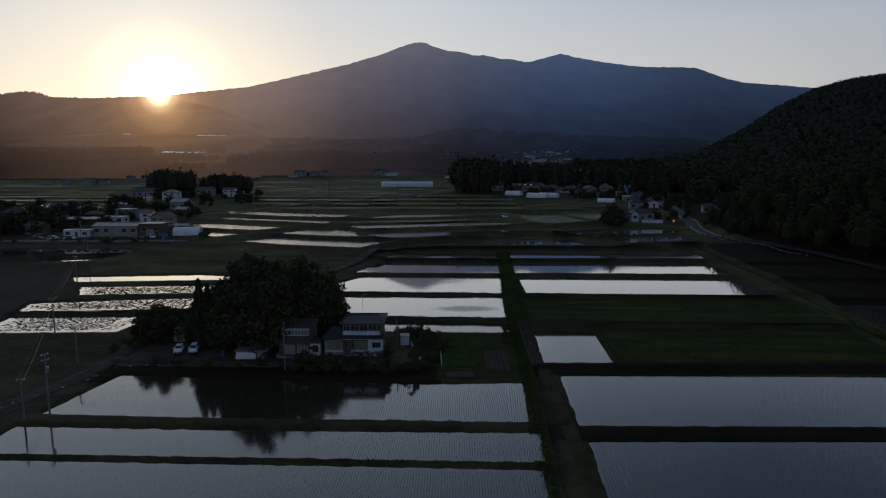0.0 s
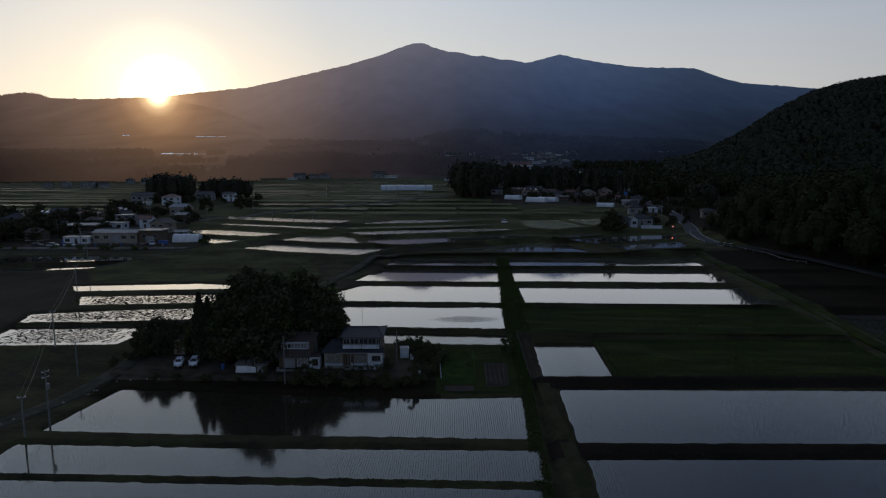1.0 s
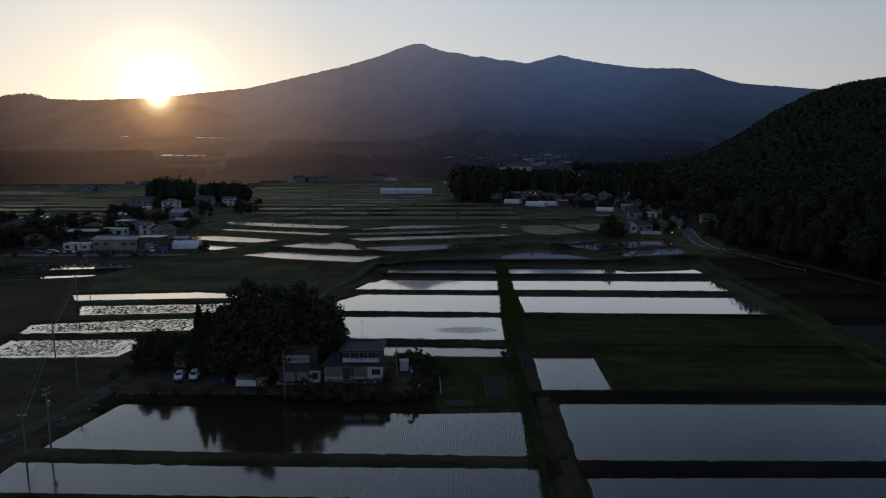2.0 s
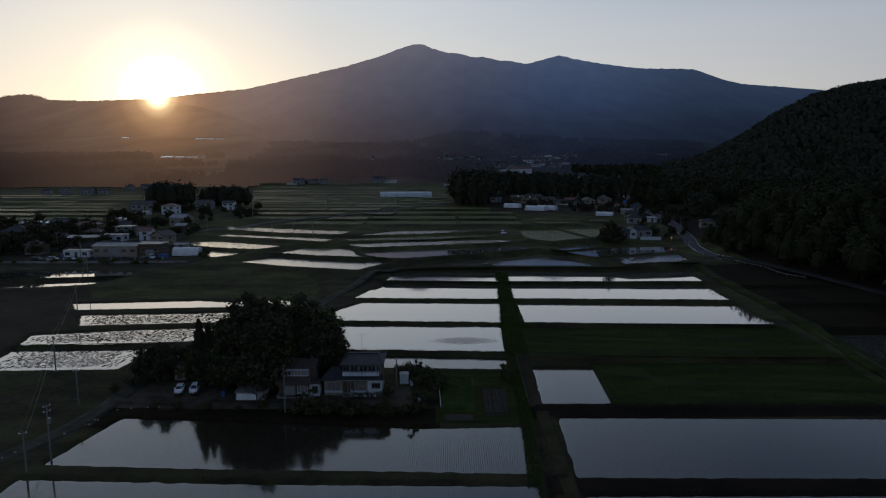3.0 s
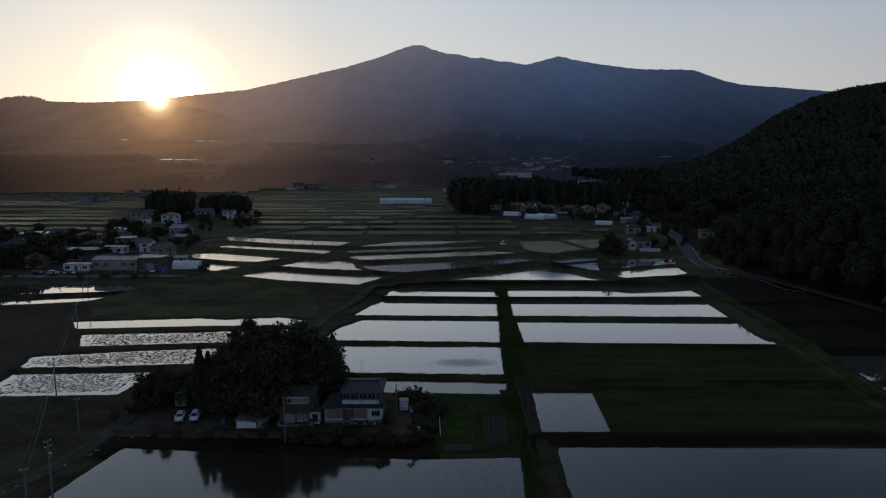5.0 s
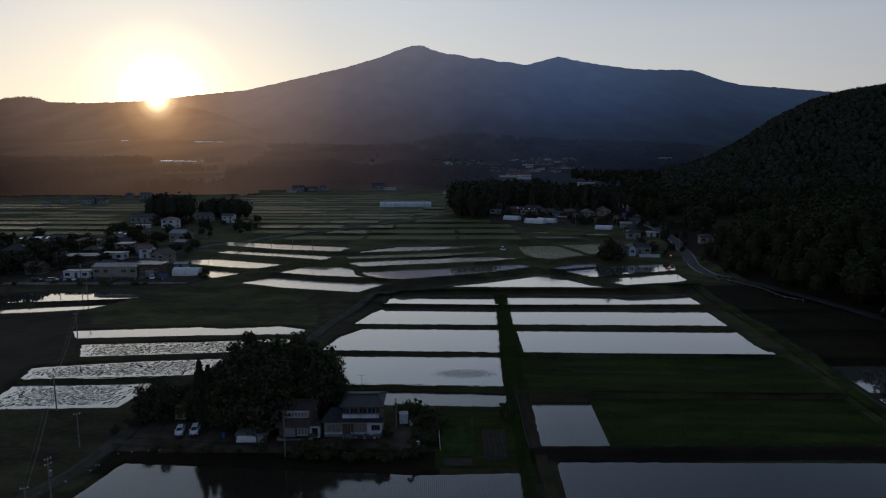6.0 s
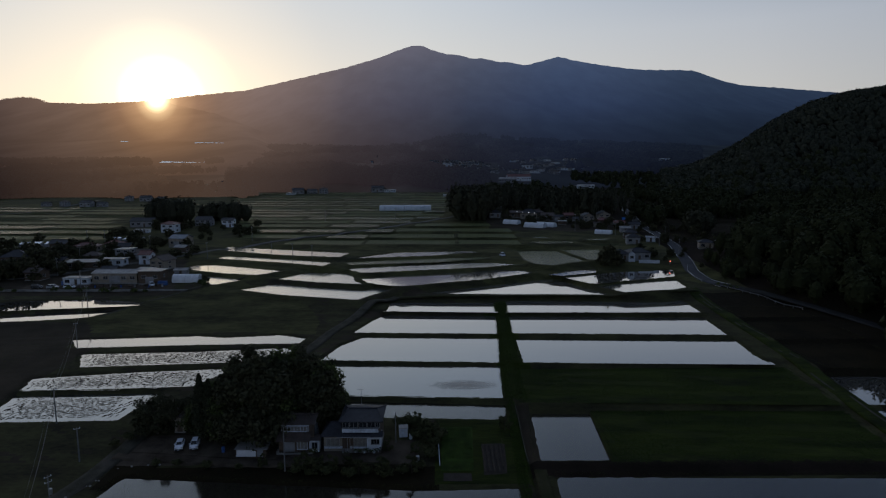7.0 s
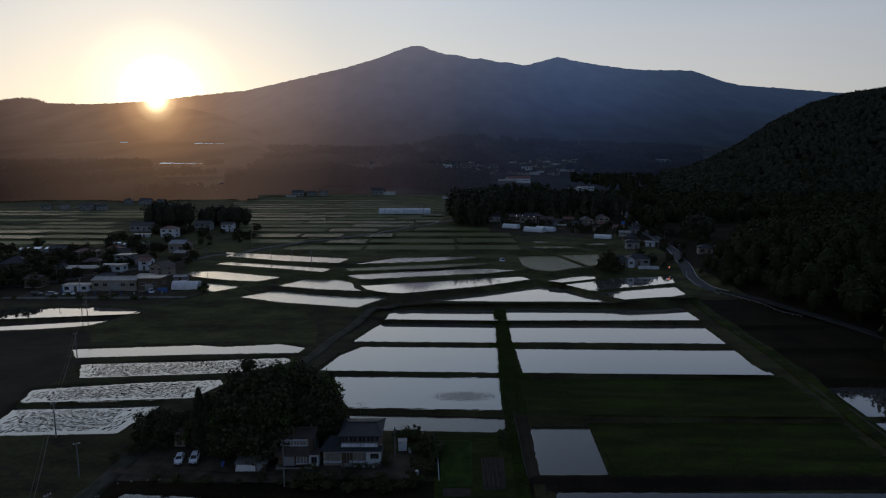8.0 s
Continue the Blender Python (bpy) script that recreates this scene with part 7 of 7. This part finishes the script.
# ---- vehicles ----
def car(name, x, y, turn, paint, label, length=3.7, wide=1.62, high=1.5, hood=0.75, group="parked cars"):
    """A small car: body with wheel arches, cabin with glass, wheels, lamps, bumpers. It faces -y."""
    ob = thing(name, x, y, float(ground_at(x, y)[0]) + 0.05, turn, label, "car", group)
    l, w = length / 2, wide / 2
    bm = bmesh.new()
    side = [(-l, 0.32), (-l + 0.05, 0.72), (-l + hood * 0.5, 0.92), (-l + hood, 0.98), (l - 0.1, 1.0), (l, 0.8), (l - 0.02, 0.32)]
    a = [bm.verts.new((-w, p, q)) for p, q in side]
    b = [bm.verts.new((w, p, q)) for p, q in side]
    bm.faces.new(a)
    bm.faces.new(b[::-1])
    for i in range(len(side)):
        j = (i + 1) % len(side)
        bm.faces.new((a[i], b[i], b[j], a[j]))
    bmesh.ops.bevel(bm, geom=bm.edges[:], offset=0.05, segments=2, affect="EDGES", profile=0.6)
    bmesh.ops.recalc_face_normals(bm, faces=bm.faces)
    part("body", bm, paint, ob)
    roof = [(-l + hood + 0.55, high - 0.02), (l - 0.35, high)]
    bm = bmesh.new()
    low = [(-w + 0.06, -l + hood - 0.05, 0.96), (w - 0.06, -l + hood - 0.05, 0.96), (w - 0.06, l - 0.12, 0.96), (-w + 0.06, l - 0.12, 0.96)]
    up = [(-w + 0.2, roof[0][0], roof[0][1]), (w - 0.2, roof[0][0], roof[0][1]), (w - 0.2, roof[1][0], roof[1][1]), (-w + 0.2, roof[1][0], roof[1][1])]
    lv, uv = [bm.verts.new(p) for p in low], [bm.verts.new(p) for p in up]
    bm.faces.new(uv)
    for i in range(4):
        bm.faces.new((lv[i], lv[(i + 1) % 4], uv[(i + 1) % 4], uv[i]))
    bmesh.ops.recalc_face_normals(bm, faces=bm.faces)
    part("cabin_glass", bm, GLASS, ob, "dark glazed cabin")
    part("roof", box(-w + 0.19, w - 0.19, roof[0][0] - 0.03, roof[1][0] + 0.02, high - 0.03, high + 0.03, 0.025), paint, ob)
    for s in (-1, 1):
        bm = rod((s * (w - 0.13), -l + hood - 0.02, 0.97), (s * (w - 0.21), roof[0][0], high), 0.04, 0.04, 5)
        rod((s * (w - 0.1), 0.35, 0.97), (s * (w - 0.2), 0.3, high), 0.04, 0.04, 5, bm)
        rod((s * (w - 0.12), l - 0.14, 0.97), (s * (w - 0.21), l - 0.36, high), 0.05, 0.05, 5, bm)
        part("pillar", bm, paint, ob)
        part("headlight", box(s * w * 0.72 - 0.16, s * w * 0.72 + 0.16, -l - 0.01, -l + 0.14, 0.62, 0.8, 0.03), LAMP_GLASS, ob)
        part("mirror", box(s * (w + 0.09) - 0.08, s * (w + 0.09) + 0.08, -l + hood + 0.2, -l + hood + 0.32, 0.98, 1.12, 0.02), paint, ob)
        for p in (-l + 0.62, l - 0.62):
            tyre = part("wheel", rod((s * (w - 0.18), p, 0.28), (s * (w + 0.01), p, 0.28), 0.29, 0.29, 14), RUBBER, ob)
            part("rim", rod((s * (w - 0.02), p, 0.28), (s * (w + 0.02), p, 0.28), 0.18, 0.16, 10), STEEL, tyre)
    part("bumper", box(-w + 0.05, w - 0.05, -l - 0.05, -l + 0.1, 0.3, 0.52, 0.04), CAR_DARK, ob)
    part("bumper", box(-w + 0.05, w - 0.05, l - 0.1, l + 0.05, 0.3, 0.52, 0.04), CAR_DARK, ob)
    part("number_plate", box(-0.17, 0.17, -l - 0.065, -l - 0.045, 0.36, 0.46), PALE_TRIM, ob)
    return ob


car("car", -45.4, 101.5, 14, CAR_WHITE, "white compact car parked beside the farm drive", 3.0, 1.3, 1.3)
car("car", -42.9, 101.8, 12, CAR_WHITE, "white small van-like car parked beside the farm drive", 3.1, 1.32, 1.4, 0.6)
car("car", -142.8, 213.2, 80, CAR_DARK, "dark car parked in the village yard")
car("car", -137.2, 213.0, 95, CAR_SILVER, "silver low car parked in the village yard")
car("car", -131.5, 213.4, 88, CAR_WHITE, "white car parked in front of the low building")
car("car", -166.0, 221.5, 60, CAR_SILVER, "silver car parked among village trees")
car("car", -103.4, 215.6, 30, CAR_WHITE, "white car parked before the depot")
car("kei_truck", 27.0, 265.8, 18, CAR_WHITE, "small white truck standing on the farm track", 3.3, 1.45, 1.7, 0.35)
# the first one is a blue block put in place of a small truck
for px, py, w, mat, text in ((-136.2, 218.4, 0.9, TARP_BLUE, "blue covered block in place of a small truck in the yard"), (-100.2, 217.2, 1.6, TARP_BLUE, "blue tarpaulin-covered pile beside the depot"), (-97.0, 227.5, 1.3, TARP, "white covered booth at the village edge")):
    heap = thing("covered_pile", px, py, float(ground_at(px, py)[0]), 10, text, "covered pile")
    bm = box(-w, w, -0.9, 0.9, -0.2, 1.5, 0.25)
    for v in bm.verts:
        v.co += Vector((math.sin(v.co.y * 5), math.sin(v.co.x * 4), math.sin(v.co.x * 3 + v.co.y))) * 0.08
    part("cover", bm, mat, heap)
    part("rope", rod((-w - 0.03, -0.93, 0.7), (w + 0.03, -0.93, 0.7), 0.03, 0.03, 5), STEEL, heap)


cl = random.Random(23)
for k in range(18):
    px, py = -126.0 + k * 1.55 + cl.uniform(-0.5, 0.5), 215.0 + cl.uniform(-0.8, 1.4)
    if k % 3 == 0:
        pile = thing("timber_pile", px, py, float(ground_at(px, py)[0]), cl.uniform(-20, 20), "low stack of weathered planks in the yard", "timber pile", "yard stacks")
        for i in range(5):
            part("plank", box(-1.1 + cl.uniform(-0.1, 0.1), 1.1, -0.45 + (i % 2) * 0.45, -0.05 + (i % 2) * 0.45, i // 2 * 0.16 - 0.02, i // 2 * 0.16 + 0.12), TIMBER, pile)
    elif k % 3 == 1:
        crate = thing("crate", px, py, float(ground_at(px, py)[0]), cl.uniform(0, 90), "slatted wooden crate standing in the yard", "crate", "yard crates")
        part("body", box(-0.5, 0.5, -0.4, 0.4, -0.04, 0.7), RUST, crate)
        for z0 in (0.08, 0.32, 0.56):
            part("slat", box(-0.53, 0.53, -0.43, 0.43, z0, z0 + 0.1), TIMBER, crate)
    else:
        bin_ = thing("drum", px, py, float(ground_at(px, py)[0]), 0, "upright steel drum in the yard", "drum", "yard drums")
        part("body", rod((0, 0, -0.03), (0, 0, 0.88), 0.3, 0.3, 12), STEEL if k % 2 else TARP_BLUE, bin_)
        part("lid", rod((0, 0, 0.88), (0, 0, 0.93), 0.31, 0.29, 12), RUST, bin_)

# ---- poles, wires, lamps ----
def utility_pole(x, y, high, label, arms=2, turn=0, transformer=False):
    z = float(ground_at(x, y)[0])
    ob = thing("utility_pole", x, y, z, turn, label, "utility pole", "utility poles")
    part("pole", rod((0, 0, -0.6), (0, 0, high), 0.13, 0.085, 10), POLE_GREY, ob)
    for k in range(arms):
        arm = part("crossarm", box(-0.5, 0.5, -0.04, 0.04, high - 0.28 - 0.75 * k, high - 0.2 - 0.75 * k), STEEL, ob)
        for p in (-0.42, 0.0, 0.42):
            part("insulator", rod((p, 0, high - 0.2 - 0.75 * k), (p, 0, high - 0.03 - 0.75 * k), 0.06, 0.04, 6), PALE_TRIM, arm)
    if transformer:
        part("transformer", rod((0.0, -0.36, high - 2.6), (0.0, -0.36, high - 1.8), 0.24, 0.24, 10), STEEL, ob)
    return Vector((x, y, z + high))


def wire(a, b, sag, radius=0.02):
    """One sagging cable as a single tube."""
    bm = bmesh.new()
    way = (Vector(b) - Vector(a)).normalized()
    side = way.cross(Vector((0, 0, 1))).normalized()
    rings = []
    for k in range(17):
        t = k / 16
        p = Vector(a).lerp(Vector(b), t) - Vector((0, 0, 4 * sag * t * (1 - t)))
        rings.append([bm.verts.new(p + side * radius * math.cos(q) + Vector((0, 0, radius * math.sin(q)))) for q in (0, math.tau / 4, math.tau / 2, math.tau * 3 / 4)])
    for p, q in zip(rings, rings[1:]):
        for j in range(4):
            bm.faces.new((p[j], p[(j + 1) % 4], q[(j + 1) % 4], q[j]))
    bm.faces.new(rings[0][::-1])
    bm.faces.new(rings[-1])
    return bm


line = [(-54.2, 75.2, 5.6), (-71.5, 109.2, 6.8), (-92.6, 151.8, 6.8), (-111.5, 189.6, 7.0), (-127.5, 213.4, 6.6)]
tops = [utility_pole(x, y, h, "grey concrete utility pole carrying wires over paddies", 1, 25) for x, y, h in line]
for k, (a, b) in enumerate(zip(tops, tops[1:])):
    span = thing("power_line", *a, 0, "sagging overhead wires between concrete poles", "wires", "power lines")
    for dx, dz, r in ((-0.35, -0.1, 0.012), (0.35, -0.1, 0.012), (0.1, -0.7, 0.018)):
        part("wire", wire((dx, 0, dz), (b - a) + Vector((dx, 0, dz)), 0.9, r), WIRE, span)
second = utility_pole(-53.4, 79.0, 8.1, "grey utility pole with a transformer beside the lane", 2, 60, True)
utility_pole(-25.4, 94.5, 7.9, "slim grey utility pole before the farmhouse", 0, 0)
utility_pole(-8.0, 103.2, 5.6, "slim grey pole beside the garden hut", 0, 0)
utility_pole(-60.5, 97.5, 6.0, "slim grey utility pole beside the farm lane", 1, 30)
for x, y, h in ((-101.0, 262, 7), (-134.5, 281, 7), (-150.0, 252, 8), (-146.5, 231, 7), (-172.0, 296, 7), (-164, 297, 7), (-64.3, 262.5, 6), (-55.0, 258.5, 6), (-75.0, 268.5, 6), (74.5, 338, 9), (104, 289, 7), (92.5, 322, 8), (36.5, 371, 9), (112.5, 305, 7), (105.3, 268, 7), (-40, 436, 7), (-26, 434, 7), (-12, 433, 7), (-72, 380, 7), (-30, 402, 7), (58, 361, 8), (-95, 306, 7)):
    utility_pole(x, y, h, "slim grey utility pole among fields and houses", 1, 30)


def lamp_post(name, x, y, high, mat, label):
    ob = thing(name, x, y, float(ground_at(x, y)[0]), 0, label, "street lamp")
    part("post", rod((0, 0, -0.3), (0, 0, high), 0.06, 0.05, 8), STEEL, ob)
    head = part("housing", box(-0.22, 0.22, -0.06, 0.2, high, high + 0.45, 0.03), STEEL, ob)
    bm = bmesh.new()
    bmesh.ops.create_uvsphere(bm, u_segments=10, v_segments=6, radius=0.15, matrix=Matrix.Translation((0, -0.1, high + 0.22)))
    part("lamp", bm, mat, head)
    return ob


lamp_post("warning_light", 95.0, 250.4, 0.9, RED_LAMP, "small lit red warning light by the road")
# row of small lights along a house eave, put on added posts
for x, y in ((47.5, 381.0), (51.0, 380.4), (54.6, 380.0), (58.0, 379.6)):
    lamp_post("street_lamp", x, y, 4.4, WHITE_LAMP, "small lit white lamp before a hamlet house")
lamp_post("street_lamp", 121.0, 300.0, 1.2, WHITE_LAMP, "low lit white lamp at the road bend")
sign = thing("road_sign", 105.5, 352.0, float(ground_at(105.5, 352)[0]), 0, "blue road sign on a grey post", "road sign")
part("post", rod((0, 0, -0.3), (0, 0, 5.6), 0.07, 0.07, 8), STEEL, sign)
part("plate", box(-1.0, 0.9, -0.12, -0.07, 4.0, 5.6, 0.02), SIGN_BLUE, sign)


def guard_rail(line, label):
    pts = np.array(line, float)
    ob = thing("guard_rail", pts[0][0], pts[0][1], float(ground_at(*pts[0])[0]), 0, label, "guard rail")
    origin = ob.matrix_world.translation.copy()
    total = np.concatenate([[0], np.cumsum(np.linalg.norm(np.diff(pts, axis=0), axis=1))])
    s = np.arange(0, total[-1], 3.0)
    c = np.stack([np.interp(s, total, pts[:, 0]), np.interp(s, total, pts[:, 1])], 1)
    z = ground_at(c[:, 0], c[:, 1])
    for p, q in zip(c, z):
        part("post", box(p[0] - origin.x - 0.06, p[0] - origin.x + 0.06, p[1] - origin.y - 0.06, p[1] - origin.y + 0.06, q - origin.z - 0.3, q - origin.z + 0.8), STEEL, ob)
    for (p, q), (p2, q2) in zip(zip(c, z), list(zip(c, z))[1:]):
        a, b = Vector((p[0], p[1], q + 0.62)) - origin, Vector((p2[0], p2[1], q2 + 0.62)) - origin
        bm = bmesh.new()
        for dz in (-0.07, 0.07):
            rod(a + Vector((0, 0, dz)), b + Vector((0, 0, dz)), 0.04, 0.04, 5, bm)
        part("rail", bm, STEEL, ob)


guard_rail(((98.6, 212.0), (103.4, 201.5), (108.6, 191.5), (112.0, 185.0)), "long white steel guard rail beside the road")
guard_rail(((100.4, 246.0), (96.4, 236), (94.8, 224), (95.6, 217)), "short white steel guard rail on the road bend")


# ---- garden beside the farmhouse ----
def flat_patch(name, corners, lift, mat, label, category):
    """A thin layer that follows the ground inside four corners."""
    a, b, c, d = (np.array(p, float) for p in corners)
    n = 16
    u, v = np.meshgrid(np.linspace(0, 1, n), np.linspace(0, 1, n))
    p = ((1 - u)[..., None] * (1 - v)[..., None] * a + u[..., None] * (1 - v)[..., None] * b + u[..., None] * v[..., None] * c + (1 - u)[..., None] * v[..., None] * d).reshape(-1, 2)
    z = ground_at(p[:, 0], p[:, 1]) + lift
    k = (np.arange(n - 1)[:, None] * n + np.arange(n - 1)[None]).ravel()
    me = np_mesh(name, np.column_stack([p, z]), np.stack([k, k + 1, k + n + 1, k + n], 1), (mat,), smooth=True)
    return tagged(new(name, me), label, category, kind="structure")


flat_patch("ground", ((0.4, 91.2), (4.9, 91.2), (4.9, 93.6), (0.4, 93.6)), 0.05, CROP_SOIL, "bare brown flower bed before the lawn", "bed")
flat_patch("ground", ((0.0, 94.2), (5.3, 94.2), (5.8, 108.4), (0.2, 108.4)), 0.05, LAWN, "green lawn in the farmhouse garden", "lawn")
flat_patch("ground", ((6.9, 93.0), (10.7, 93.4), (11.2, 102.8), (7.3, 102.6)), 0.05, CROP_SOIL, "dug vegetable bed in the farmhouse garden", "bed")
for k in range(5):
    x0 = 7.3 + k * 0.78
    ridge = bmesh.new()
    rows = []
    for i in range(20):
        y0 = 93.8 + i * 0.45
        z0 = float(ground_at(x0, y0)[0]) + 0.05
        rows.append([ridge.verts.new((x0 + dx + 0.03 * math.sin(i * 2.1 + k), y0, z0 + dz)) for dx, dz in ((-0.26, 0.0), (-0.12, 0.17), (0.12, 0.17), (0.26, 0.0))])
    for p, q in zip(rows, rows[1:]):
        for j in range(3):
            ridge.faces.new((p[j], p[j + 1], q[j + 1], q[j]))
    tagged(part("soil_ridge", ridge, CROP_SOIL), "long ridge of dark soil in the vegetable bed", "soil ridge", "vegetable ridges")
gx, gy = rg.uniform(0.3, 5.4, 9000), rg.uniform(94.4, 108.2, 9000)
tufts("grass", gx, gy, ground_at(gx, gy) + 0.04, 0.05, 0.9, 0.022, BLADE, 71, "short green grass of the garden lawn", "grass", 3)
for k in range(5):
    stake = thing("garden_stake", 10.6 + 0.02 * k, 94.5 + k * 1.9, float(ground_at(10.6, 94.5 + k * 1.9)[0]), 0, "thin bamboo stake in the vegetable bed", "stake", "garden stakes")
    part("cane", rod((0, 0, -0.1), (0.06 * math.sin(k), 0, 1.5), 0.025, 0.02, 5), TIMBER, stake)
rail = thing("garden_edging", -0.2, 95.5, float(ground_at(-0.2, 100)[0]), 2, "pale uneven board edging beside the lawn", "edging")
for k in range(9):
    part("board", box(-0.05, 0.05, k * 1.02, k * 1.02 + 0.95, -0.1, 0.28 + 0.08 * math.sin(k * 2.3), 0.01), PALE_TRIM, rail)

# pots, bins and boxes against the farmhouse front
pr = random.Random(17)
for k in range(9):
    px = -14.6 + k * 0.52 + pr.uniform(-0.12, 0.12)
    pot = thing("flower_pot", px, 99.2 + pr.uniform(-0.25, 0.2), 1.25 - 0.02, pr.uniform(0, 90), "potted plant by the farmhouse wall", "flower pot", "pots by the wall")
    s = pr.uniform(0.8, 1.3)
    part("pot", rod((0, 0, -0.02), (0, 0, 0.28 * s), 0.12 * s, 0.17 * s, 10), RUST if k % 3 else PALE_TRIM, pot)
    rngp = np.random.RandomState(80 + k)
    q = ball(40, rngp) * np.array((0.22, 0.22, 0.2)) * s + np.array((0, 0, 0.45 * s))
    v, f = cards(q, 0.09, rngp)
    part("plant", np_mesh("plant", v, f, (LEAF_FRESH,)), LEAF_FRESH, pot)
for px, py, mat, text in ((-5.4, 104.4, PALE_TRIM, "white plastic water tank beside the hut"), (-3.9, 97.4, CAR_SILVER, "pale bucket-like bin among shrubs"), (-37.5, 100.5, TARP_BLUE, "blue plastic drum beside the shed")):
    drum = thing("drum", px, py, float(ground_at(px, py)[0]), 0, text, "drum")
    part("body", rod((0, 0, -0.03), (0, 0, 0.85), 0.3, 0.3, 14), mat, drum)
    part("lid", rod((0, 0, 0.85), (0, 0, 0.92), 0.32, 0.28, 14), mat, drum)

# stones at the lane's edge
stone_rng = np.random.RandomState(91)
for k in range(16):
    t = stone_rng.uniform(0, 1)
    sx = np.interp(t, [0, 0.4, 0.7, 1], [-60.2, -55.6, -52.6, -45.5]) + stone_rng.uniform(-0.4, 0.4)
    sy = np.interp(t, [0, 0.4, 0.7, 1], [79.0, 88.0, 96.3, 96.3]) + stone_rng.uniform(-0.4, 0.4)
    bm = bmesh.new()
    bmesh.ops.create_icosphere(bm, subdivisions=2, radius=stone_rng.uniform(0.1, 0.24))
    for v in bm.verts:
        v.co *= 1 + 0.22 * noise.noise(v.co * 3 + Vector((k, 0, 0)))
        v.co.z *= 0.6
    ob = part("stone", bm, CONCRETE)
    ob.location = (sx, sy, float(ground_at(sx, sy)[0]) + 0.05)
    tagged(ob, "pale rounded field stone at the lane's edge", "stone", "lane stones")
